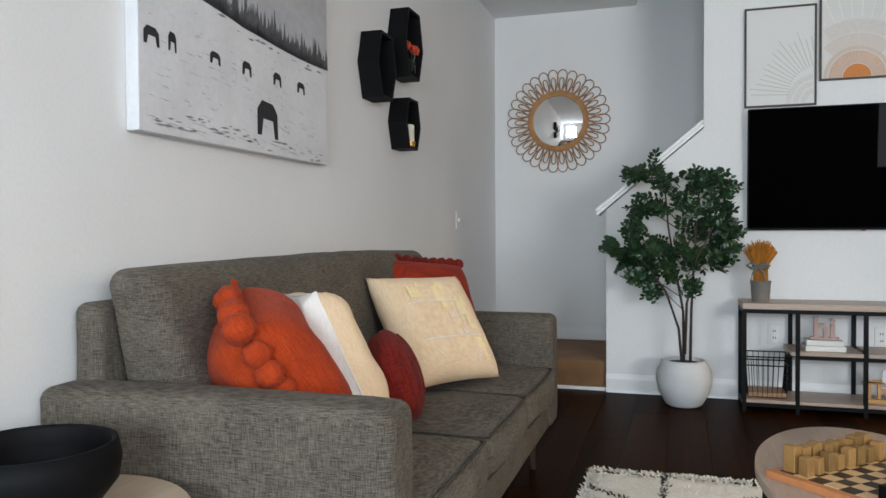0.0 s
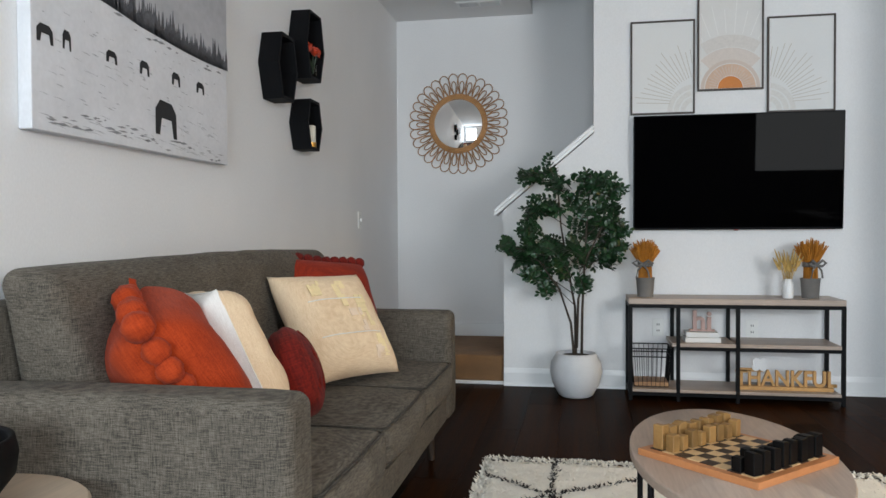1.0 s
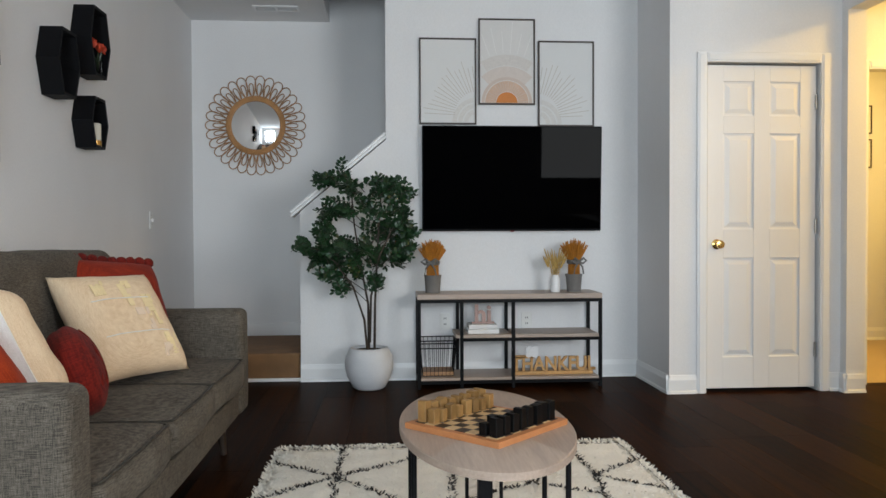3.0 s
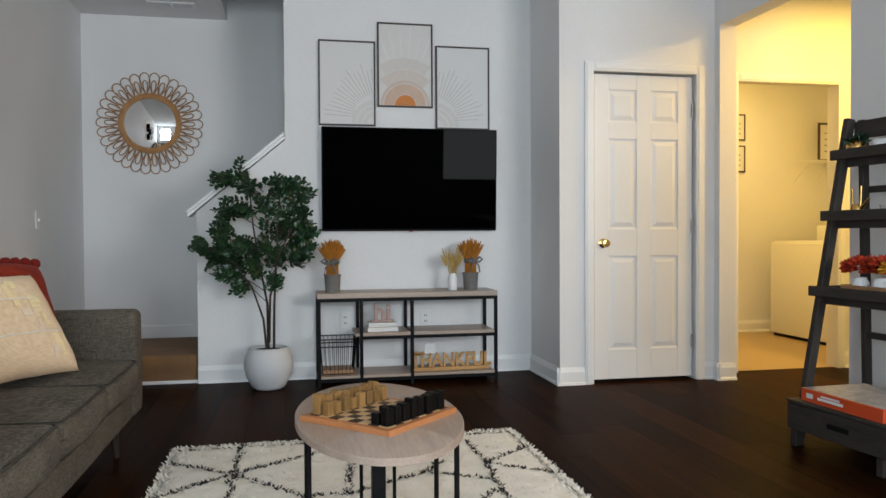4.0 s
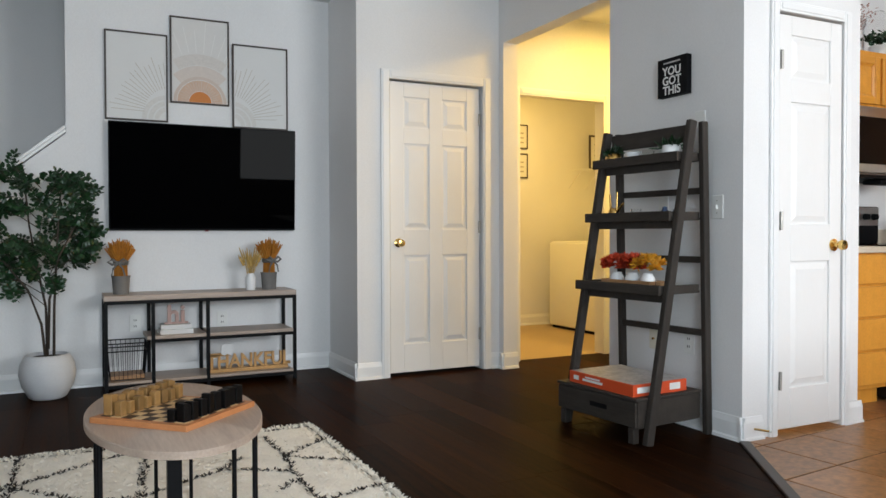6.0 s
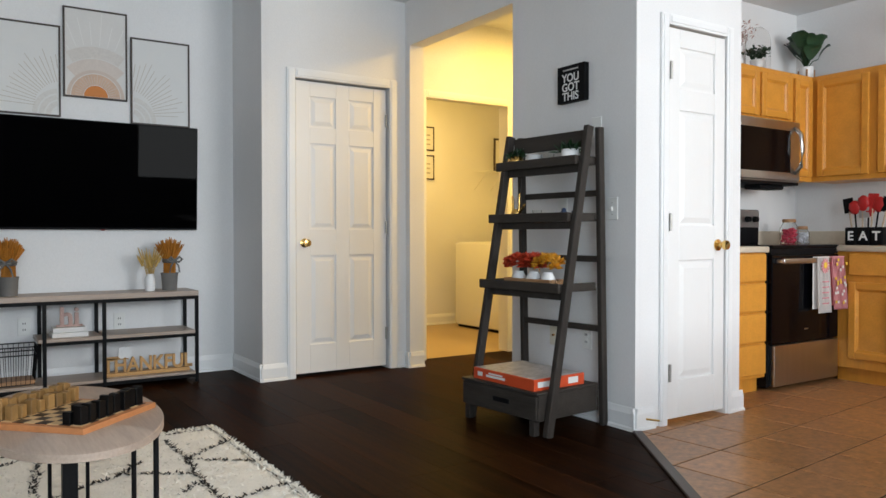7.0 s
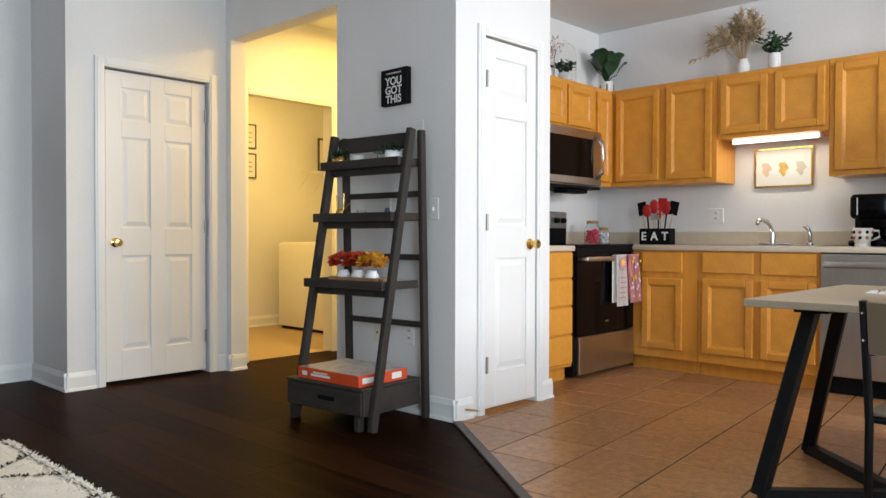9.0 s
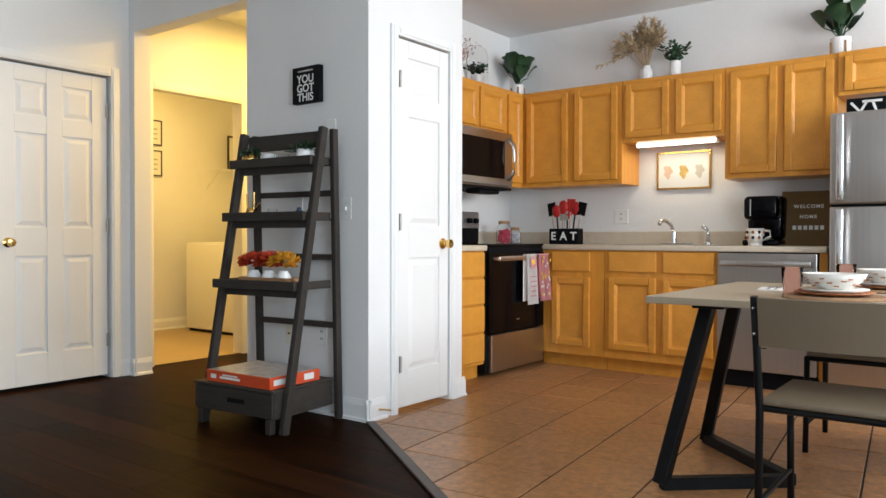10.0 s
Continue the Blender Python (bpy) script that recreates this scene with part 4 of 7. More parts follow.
def leaf_part(name, vs, fs, material, parent, label=""):
    me = bpy.data.meshes.new(name)
    me.from_pydata([tuple(v) for v in vs], [], fs)
    me.polygons.foreach_set("use_smooth", [True] * len(me.polygons))
    me.materials.append(material)
    ob = new(name, me)
    ob.parent = parent
    return tagged(ob, label)


def build_tree():
    rng = random.Random(11)
    t = thing("potted_tree", pose(0.985, 4.50, 0), "tall artificial green leafy tree in a rounded white pot", "plant")
    b = bmesh.new()
    lathe(b, [(0.0, 0.0), (0.085, 0.0), (0.105, 0.012), (0.142, 0.08), (0.158, 0.15), (0.152, 0.21), (0.128, 0.255), (0.12, 0.268), (0.108, 0.268), (0.112, 0.25), (0.0, 0.245)], 48)
    part("pot", b, CONCRETE, t, "rounded white textured pot", smooth="all")
    part("soil", lathe(bmesh.new(), [(0.11, 0.240), (0.09, 0.252), (0.0, 0.256)], 24), SOIL, t)
    stems = [[(-0.01, 0, 0.24), (-0.03, 0, 0.45), (-0.10, 0.0, 0.66), (-0.22, -0.02, 0.83), (-0.33, -0.03, 0.91)],
             [(0.0, 0.01, 0.24), (-0.005, 0.01, 0.55), (-0.05, 0.02, 0.8), (-0.09, 0.02, 1.05), (-0.11, 0.0, 1.30)],
             [(0.035, 0.0, 0.24), (0.04, 0.0, 0.55), (0.055, -0.01, 0.85), (0.07, 0.0, 1.1), (0.09, 0.0, 1.36)],
             [(0.005, 0.0, 0.3), (0.015, -0.03, 0.6), (0.07, -0.06, 0.86), (0.16, -0.08, 1.05)]]
    for s in stems:
        part("stem", tube(bmesh.new(), s, 0.0085, 8, r2=0.004), BARK, t, smooth="all")
    vs, fs = [], []
    # clumps of fronds: sideways, height, spread
    clumps = [(-0.18, 1.42, 0.07), (-0.28, 1.39, 0.05), (-0.13, 1.32, 0.07), (0.05, 1.36, 0.08), (0.14, 1.33, 0.08), (0.21, 1.30, 0.04), (-0.17, 1.20, 0.09), (-0.26, 1.17, 0.06), (0.02, 1.23, 0.10),
              (0.12, 1.19, 0.11), (0.20, 1.10, 0.07), (0.24, 1.05, 0.05), (-0.30, 1.05, 0.06), (0.07, 1.06, 0.11), (0.16, 0.99, 0.09), (0.22, 0.95, 0.05), (-0.03, 0.95, 0.09), (-0.17, 0.97, 0.08),
              (-0.29, 0.95, 0.07), (-0.41, 0.95, 0.05), (-0.33, 0.87, 0.07), (-0.21, 0.83, 0.07), (-0.09, 0.84, 0.07), (0.05, 0.87, 0.08), (0.16, 0.89, 0.06), (-0.26, 0.78, 0.05), (-0.18, 0.70, 0.04), (0.04, 0.72, 0.05)]
    rod_bm = bmesh.new()
    for cx, cz, r in clumps:
        axis = Vector((0.01 - 0.02 * (cz - 0.6), 0.0, max(0.55, cz - 0.16)))
        cx, cz = cx + 0.015, cz - 0.03
        c = Vector((cx, rng.uniform(-0.09, 0.05), cz))
        out = (c - axis).normalized()
        tube(rod_bm, [axis.lerp(c, 0.1), axis.lerp(c, 0.55) + Vector((0, 0, 0.02)), c], 0.0026, 4)
        for k in range(int(4 + 90 * r)):
            p = c + Vector((rng.gauss(0, 0.4), rng.gauss(0, 0.7), rng.gauss(0, 0.4))) * r
            p.y = min(p.y, 0.12)
            d = (out * 0.9 + Vector((rng.gauss(0, 0.6), rng.gauss(-0.25, 0.6), rng.gauss(0.15, 0.5)))).normalized()
            d = Vector((d.x, min(d.y, 0.3), d.z)).normalized()
            up = Vector((rng.gauss(0, 0.4), rng.gauss(-0.8, 0.4), rng.gauss(0.7, 0.4))).normalized()
            L = rng.uniform(0.10, 0.15)
            p = p - d * L * 0.5
            sag = lambda u: p + d * (L * u) + Vector((0, 0, -0.03 * u * u))
            tube(rod_bm, [sag(0), sag(0.5), sag(1)], 0.0013, 3)
            side = d.cross(up).normalized()
            n = rng.choice((4, 5, 5, 6))
            for j in range(n):
                u = 0.18 + 0.74 * j / (n - 1)
                for g in (-1, 1):
                    dd = (d * 0.5 + side * g + Vector((rng.gauss(0, 0.14), rng.gauss(0, 0.14), rng.gauss(-0.1, 0.18)))).normalized()
                    nn = (up + Vector((rng.gauss(0, 0.25), rng.gauss(0, 0.25), rng.gauss(0, 0.25)))).normalized()
                    leaflet(vs, fs, sag(u + 0.03 * g), dd, nn, rng.uniform(0.034, 0.046) * (1.1 - 0.3 * abs(u - 0.5)), rng.uniform(0.019, 0.025))
            leaflet(vs, fs, sag(1), d, up, 0.036, 0.018)
    for v in vs:
        v.y = min(v.y, 0.262)
    tagged(part("twig", rod_bm, BARK, t), kind="stuff")
    leaf_part("foliage", vs, fs, LEAF, t, "glossy green compound leaves")


build_tree()


# ---- television, prints ----
def build_tv():
    t = thing("television", NORTH(1.962, 4.758, 1.38) @ Matrix.Rotation(radians(2.6), 4, "X"), "large black flat-screen television mounted on the wall", "television")
    W, HH = 1.235, 0.715
    part("bracket", box(bmesh.new(), -0.2, -0.15, -0.003, 0.2, 0.15, 0.02, 0.003), BLKMATT, t)
    part("housing", box(bmesh.new(), -W / 2, -HH / 2, 0.018, W / 2, HH / 2, 0.055, 0.006), BLKMATT, t)
    part("screen", box(bmesh.new(), -W / 2 + 0.008, -HH / 2 + 0.014, 0.0545, W / 2 - 0.008, HH / 2 - 0.008, 0.0565), SCREEN, t, "glossy black screen, switched off")
    part("badge", box(bmesh.new(), -0.012, -HH / 2 - 0.006, 0.045, 0.012, -HH / 2 + 0.002, 0.056, 0.002), REDLED, t, "small standby lamp")


SCREEN = mat("screen_glass", (0.0005, 0.0005, 0.0007), 0.02, var=0.0, bump=0, spec=0.016)
REDLED = mat("standby_red", (0.25, 0.02, 0.02), 0.4, var=0.0, bump=0)
build_tv()


def framed(name, m, w, h, label, material, fw=0.011, d=0.022, frame_mat=None):
    p = thing(name, m, label, "picture")
    for x0, y0, x1, y1 in ((-w / 2, -h / 2, w / 2, -h / 2 + fw), (-w / 2, h / 2 - fw, w / 2, h / 2), (-w / 2, -h / 2 + fw, -w / 2 + fw, h / 2 - fw), (w / 2 - fw, -h / 2 + fw, w / 2, h / 2 - fw)):
        part("frame", box(bmesh.new(), x0, y0, 0.001, x1, y1, d, 0.002, 1), frame_mat or DKFRAME, p)
    part("print", box(bmesh.new(), -w / 2 + fw - 0.001, -h / 2 + fw - 0.001, 0.002, w / 2 - fw + 0.001, h / 2 - fw + 0.001, d - 0.008), material, p)
    return p


def rays(p, w, h, cx, cy, r0, r1, n, zt, material, name="ray", lo=0, hi=math.pi):
    """Fine rays about a centre, cut off at the print's edge; one mesh."""
    b = bmesh.new()
    rng = random.Random(int(cx * 1000) + n)
    for k in range(n):
        a = lo + (hi - lo) * (k + 0.5) / n
        far = r1 * rng.uniform(0.82, 1.0)
        pts = [(cx + r * math.cos(a), cy + r * math.sin(a)) for r in np.linspace(r0, far, 9)]
        pts = [q for q in pts if abs(q[0]) < w / 2 - 0.014 and abs(q[1]) < h / 2 - 0.014]
        if len(pts) > 1:
            bar(b, (*pts[0], zt), (*pts[-1], zt), 0.0035, 0.0008, (0, 0, 1), 0)
    tagged(part(name, b, material, p), kind="stuff")


def arc(bm, cx, cy, r0, r1, z, t, n=40, w=9, h=9):
    for k in range(n):
        a, b = math.pi * k / n, math.pi * (k + 1) / n
        q = [(cx + r * math.cos(x), cy + r * math.sin(x)) for r, x in ((r0, a), (r1, a), (r1, b), (r0, b))]
        if all(abs(x) < w and abs(y) < h for x, y in q):
            prism(bm, q, t, Matrix.Translation((0, 0, z)))
    bmesh.ops.remove_doubles(bm, verts=bm.verts[:], dist=1e-5)


def build_prints():
    w, h, z = 0.392, 0.588, 0.0145
    a = framed("framed_print", NORTH(1.525, 4.769, 2.045), w, h, "white print with fine tan rays in a thin dark frame", PAPER)
    rays(a, w, h, 0.215, -0.235, 0.17, 0.40, 17, z, BEIGE, lo=math.pi * 0.5, hi=math.pi)
    b = bmesh.new()
    for r in (0.06, 0.10, 0.14):
        arc(b, 0.2, -0.28, r, r + 0.03, z - 0.0006, 0.0008, 40, w / 2 - 0.013, h / 2 - 0.012)
    part("arc", b, PAPER2, a)
    a = framed("framed_print", NORTH(1.932, 4.769, 2.182), w, h, "print of an orange half sun with peach arcs", PAPER3)
    b = bmesh.new()
    arc(b, 0, -h / 2 + 0.013, 0.0, 0.074, z + 0.0012, 0.0006, 40)
    part("sun", b, ORANGE, a, "orange half disc")
    for k, (r0, r1, mt) in enumerate(((0.078, 0.15, PEACHD), (0.155, 0.176, PEACH), (0.176, 0.25, PEACH2), (0.255, 0.33, BEIGE2))):
        b = bmesh.new()
        arc(b, 0, -h / 2 + 0.013, r0, r1, z - 0.0002 * k, 0.0006, 60, w / 2 - 0.013, h)
        part("arc", b, mt, a)
    rays(a, w, h, 0, -h / 2 + 0.013, 0.34, 0.56, 22, z, BEIGE3)
    rays(a, w, h, 0, -h / 2 + 0.013, 0.082, 0.147, 22, z + 0.001, PEACH)
    a = framed("framed_print", NORTH(2.345, 4.769, 2.035), w, h, "white print with fine tan rays in a thin dark frame", PAPER)
    rays(a, w, h, -0.215, -0.235, 0.17, 0.40, 17, z, BEIGE, lo=0, hi=math.pi * 0.5)
    b = bmesh.new()
    for r in (0.06, 0.10, 0.14):
        arc(b, -0.2, -0.28, r, r + 0.03, z - 0.0006, 0.0008, 40, w / 2 - 0.013, h / 2 - 0.012)
    part("arc", b, PAPER2, a)


PAPER2 = mat("print_warm", (0.67, 0.655, 0.63), 0.75, var=0.05, scale=60, bump=0)
PAPER3 = mat("print_cool_sand", (0.70, 0.685, 0.665), 0.75, var=0.03, scale=8, bump=0)
PEACH2 = mat("sand_ink", (0.66, 0.59, 0.54), 0.75, var=0.06, scale=70, bump=0)
BEIGE2 = mat("pale_sand_ink", (0.655, 0.62, 0.585), 0.75, var=0.07, scale=70, bump=0)
BEIGE3 = mat("white_ink", (0.80, 0.79, 0.77), 0.75, var=0.02, bump=0)
build_prints()


# ---- console ----
def build_console():
    c = thing("console_table", pose(1.298, 4.43, 0), "low console with black metal frame and greige wood shelves", "console")
    W, D, top = 1.21, 0.325, 0.612
    part("tabletop", box(bmesh.new(), 0, 0, top - 0.034, W, D, top, 0.003), OAKGREY, c)
    t = 0.022
    for x in (0, 0.275, 0.612, W - t):
        for y in (0, D - t):
            part("post", box(bmesh.new(), x, y, 0, x + t, y + t, top - 0.034, 0.0015, 1), BLACKM, c)
    for z in (0.03, top - 0.056):
        for y in (0, D - t):
            part("rail", box(bmesh.new(), t, y + 0.001, z, W - t, y + t - 0.001, z + t, 0.0015, 1), BLACKM, c)
        for x in (0, 0.275, 0.612, W - t):
            part("rail", box(bmesh.new(), x + 0.001, t, z, x + t - 0.001, D - t, z + t, 0.0015, 1), BLACKM, c)
    for x0, x1 in ((0.275, W - t),):
        for y in (0, D - t):
            part("rail", box(bmesh.new(), x0 + t, y + 0.002, 0.305, x1, y + t - 0.002, 0.325, 0.0015, 1), BLACKM, c)
    part("shelf", box(bmesh.new(), 0.25, 0.004, 0.326, 0.612, D - 0.004, 0.348, 0.002), OAKGREY, c)
    part("shelf", box(bmesh.new(), 0.636, 0.004, 0.326, W - t, D - 0.004, 0.348, 0.002), OAKGREY, c)
    part("shelf", box(bmesh.new(), t, 0.003, 0.0525, W - t, D - 0.003, 0.07, 0.002), OAKGREY, c)
    k = thing("wire_basket", pose(1.435, 4.59, 0.07), "black wire basket standing on the console's bottom shelf", "basket")
    w0, w1, hh = 0.10, 0.118, 0.235
    for z, w in ((0.004, w0), (hh, w1), (hh - 0.05, w1 - 0.004)):
        part("rim", tube(bmesh.new(), [(-w, -w * 0.95, z), (w, -w * 0.95, z), (w, w * 0.95, z), (-w, w * 0.95, z)], 0.004 if z > 0.1 else 0.003, 6, True), BLACKM, k)
    for i in range(9):
        u = -1 + 2 * i / 8
        for s in (-1, 1):
            part("wire", rod(bmesh.new(), (u * w0, s * w0 * 0.95, 0.004), (u * w1, s * w1 * 0.95, hh), 0.0018, 5), BLACKM, k)
            part("wire", rod(bmesh.new(), (s * w0, u * w0 * 0.95, 0.004), (s * w1, u * w1 * 0.95, hh), 0.0018, 5), BLACKM, k)
    part("bottom", box(bmesh.new(), -w0, -w0 * 0.95, 0.001, w0, w0 * 0.95, 0.03, 0.002), RATTAN, k, "brown woven liner")
    for i, (z, w, mt) in enumerate(((0.348, 0.205, BOOK), (0.379, 0.185, BOOK))):
        bb = thing("book", pose(1.73, 4.55, z, 0, 0, 2 - 4 * i), "white hardback book lying in a stack on the console", "book", "stacked books")
        part("cover", box(bmesh.new(), -w / 2, -0.07, 0, w / 2, 0.07, 0.029, 0.002), PLATE, bb)
        part("pages", box(bmesh.new(), -w / 2 + 0.004, -0.0712, 0.004, w / 2 - 0.006, 0.066, 0.025), BOOK, bb)
    s = thing("letter_sign", pose(1.735, 4.55, 0.408), "dusty pink wooden letters spelling hi on the books", "sign")
    text("letters", "hi", 0.165, 0.022, PINKWOOD, s, Matrix.Translation((0, 0, 0.058)) @ Matrix.Rotation(radians(90), 4, "X"), 0.004)
    part("foot", box(bmesh.new(), -0.075, -0.012, 0.0, 0.075, 0.012, 0.012, 0.003), PINKWOOD, s)
    s = thing("word_sign", pose(2.20, 4.53, 0.07), "honey coloured wooden word sign reading THANKFUL with a clover", "sign")
    part("foot", box(bmesh.new(), -0.265, -0.03, 0.0, 0.265, 0.03, 0.022, 0.002), SIGNWOOD, s)
    text("letters", "THANKFUL", 0.128, 0.02, SIGNWOOD, s, Matrix.Translation((0.005, 0, 0.064)) @ Matrix.Rotation(radians(90), 4, "X") @ Matrix.Diagonal((0.86, 1, 1, 1)), 0.003)
    part("crossbar", box(bmesh.new(), -0.27, -0.01, 0.105, -0.12, 0.01, 0.125, 0.002), SIGNWOOD, s)
    b = bmesh.new()
    for k, (dx, dz) in enumerate(((-0.019, 0.0), (0.019, 0.0), (-0.017, 0.032), (0.017, 0.032), (0.0, 0.016))):
        lathe(b, [(0.0, -0.005), (0.023, -0.005), (0.023, 0.005), (0.0, 0.005)], 16, Matrix.Translation((-0.145 + dx, -0.016 - 0.0012 * k, 0.135 + dz)) @ Matrix.Rotation(radians(90), 4, "X"))
    part("clover", b, WHITE, s, "white clover cut-out")


build_console()


def wheat_bundle(x, y, z, rot, s=1.0):
    t = thing("wheat_bundle", pose(x, y, z, 0, 0, rot), "bundle of golden dried wheat tied with a grey bow", "dried flowers", "wheat bundles on the console")
    rng = random.Random(int(x * 100))
    b = bmesh.new()
    lathe(b, [(0.0, 0.0), (0.047, 0.0), (0.054, 0.10), (0.058, 0.118), (0.05, 0.118), (0.045, 0.02), (0.0, 0.02)], 24)
    part("wrap", b, GREYCLOTH, t, "grey burlap wrap", smooth=True)
    st, ears = bmesh.new(), bmesh.new()
    for k in range(150):
        a, r = rng.uniform(0, 6.283), math.sqrt(rng.random())
        p0 = Vector((0.042 * r * math.cos(a), 0.042 * r * math.sin(a), 0.05))
        p1 = Vector((0.038 * r * math.cos(a), 0.038 * r * math.sin(a), 0.21))
        p2 = Vector((0.078 * r * math.cos(a), 0.078 * r * math.sin(a), 0.318 - 0.045 * r ** 3 + rng.uniform(-0.02, 0.008)))
        tube(st, [p0, p1, p2], 0.0018, 4)
        d = (p2 - p1).normalized()
        rod(ears, p2 - d * 0.08, p2 + d * rng.uniform(0.015, 0.04), 0.0062, 5, 0.0025)
    part("stalks", st, WHEAT, t)
    part("ear", ears, WHEAT, t, "bushy golden wheat ears")
    part("ribbon", lathe(bmesh.new(), [(0.041, 0.185), (0.046, 0.19), (0.046, 0.21), (0.041, 0.215)], 20), GREYCLOTH, t)
    for sgn in (-1, 1):
        part("bow", tube(bmesh.new(), [(0.0, -0.05, 0.20), (sgn * 0.035, -0.058, 0.225), (sgn * 0.062, -0.056, 0.208), (sgn * 0.035, -0.054, 0.19), (0, -0.05, 0.20)], 0.008, 5), GREYCLOTH, t, smooth=True)
        part("tail", tube(bmesh.new(), [(0.0, -0.05, 0.20), (sgn * 0.03, -0.055, 0.165), (sgn * 0.04, -0.053, 0.12)], 0.006, 5), GREYCLOTH, t, smooth=True)


wheat_bundle(1.405, 4.57, 0.612, -20)
wheat_bundle(2.355, 4.58, 0.612, 25)


def wheat_vase():
    t = thing("vase", pose(2.225, 4.56, 0.612), "small white ribbed vase of pale wheat", "vase")
    b = bmesh.new()
    lathe(b, [(0.0, 0), (0.03, 0), (0.033, 0.02), (0.033, 0.085), (0.022, 0.105), (0.024, 0.115), (0.02, 0.115), (0.018, 0.1), (0.0, 0.02)], 24)
    part("body", b, WHITE, t, smooth=True)
    rng = random.Random(8)
    st, ears = bmesh.new(), bmesh.new()
    for k in range(34):
        a, r = rng.uniform(0, 6.283), math.sqrt(rng.random())
        p = Vector((0.075 * r * math.cos(a), 0.055 * r * math.sin(a), 0.225 + rng.uniform(-0.05, 0.03)))
        tube(st, [(0.01 * math.cos(a), 0.01 * math.sin(a), 0.06), p * 0.6 + Vector((0, 0, 0.05)), p], 0.0015, 3)
        d = (p - Vector((0, 0, 0.08))).normalized()
        rod(ears, p - d * 0.03, p + d * 0.04, 0.0065, 5, 0.002)
    part("stalks", st, WHEATP, t)
    part("ear", ears, WHEATP, t)


wheat_vase()


# ---- coffee table with chess ----
def build_coffee_table():
    t = thing("coffee_table", pose(1.408, 1.90, 0), "oval coffee table with greige wood top and black legs", "table")
    b = bmesh.new()
    lathe(b, [(0.0, 0.394), (0.985, 0.394), (1.0, 0.397), (1.0, 0.417), (0.99, 0.42), (0.0, 0.42)], 72, Matrix.Diagonal((0.264, 0.505, 1, 1)))
    part("tabletop", b, OAKGREY2, t, smooth=True)
    for x, y in ((-0.225, -0.17), (0.225, -0.17), (-0.225, 0.17), (0.225, 0.17)):
        part("leg", rod(bmesh.new(), (x, y, 0), (x, y, 0.395), 0.0085, 10), BLACKM, t, smooth=True)
    part("pedestal", box(bmesh.new(), -0.022, -0.03, 0, 0.022, 0.012, 0.395, 0.002), BLACKM, t)
    for x in (-0.05, 0.06):
        part("brace", rod(bmesh.new(), (x, 0.05, 0), (x, 0.05, 0.395), 0.006, 8), BLACKM, t, smooth=True)
    part("foot_plate", box(bmesh.new(), -0.08, -0.05, 0.0, 0.08, 0.08, 0.008, 0.002), BLACKM, t)
    m = pose(1.408, 1.838, 0.42, 0, 0, 45)
    c = thing("chess_board", m, "wooden chess board with terracotta border on the coffee table", "chess board")
    S, q = 0.352, 0.0385
    part("board", box(bmesh.new(), -S / 2, -S / 2, 0, S / 2, S / 2, 0.018, 0.002), BOARD, c)
    sq = {}
    for i in range(8):
        for j in range(8):
            k = (i + j) % 2
            if k not in sq:
                sq[k] = part("square", box(bmesh.new(), -q / 2 + 0.0004, -q / 2 + 0.0004, 0, q / 2 - 0.0004, q / 2 - 0.0004, 0.0016), (SQL, SQD)[k], c)
                ob = sq[k]
            else:
                ob = new("square", sq[k].data)
                ob.parent = c
            ob.matrix_basis = pose((i - 3.5) * q, (j - 3.5) * q, 0.018)
    rng = random.Random(2)
    for side, mt, lab in ((1, PIECEL, "square-cut olive wood chess piece on the board"), (-1, PIECED, "square-cut black chess piece on the board")):
        for row, hgt in ((3.5, 0.05), (2.5, 0.034)):
            for i in range(8):
                h = hgt * 1.12 + rng.uniform(-0.004, 0.008)
                w = 0.0125 + (0.002 if row > 3 else 0)
                p = m @ pose((i - 3.5) * q + rng.uniform(-0.003, 0.003), side * row * q + rng.uniform(-0.003, 0.003), 0.0196, 0, 0, rng.uniform(-9, 9))
                if side > 0:
                    p = m @ pose((i - 3.5) * q + rng.uniform(-0.003, 0.003), row * q, 0.0196, 0, 0, rng.uniform(-12, 12))
                b = bmesh.new()
                cut = rng.uniform(-0.008, 0.008) if row > 3 else rng.uniform(-0.003, 0.003)
                prism(b, [(-w, 0), (w, 0), (w, h - max(cut, 0)), (0, h), (-w, h + min(cut, 0))], 2 * w, Matrix.Translation((0, w, 0)) @ Matrix.Rotation(radians(90), 4, "X"), 0.0012)
                o = tagged(part("chess_piece", b, mt), lab, "chess piece", "chess pieces")
                o.matrix_basis = p


OAKGREY2 = mat("greige_table_top", (0.42, 0.32, 0.255), 0.42, var=0.2, scale=3, grain=24, bump=0.06, dist=0.0008, stretch=(6, 0.5, 6))
build_coffee_table()


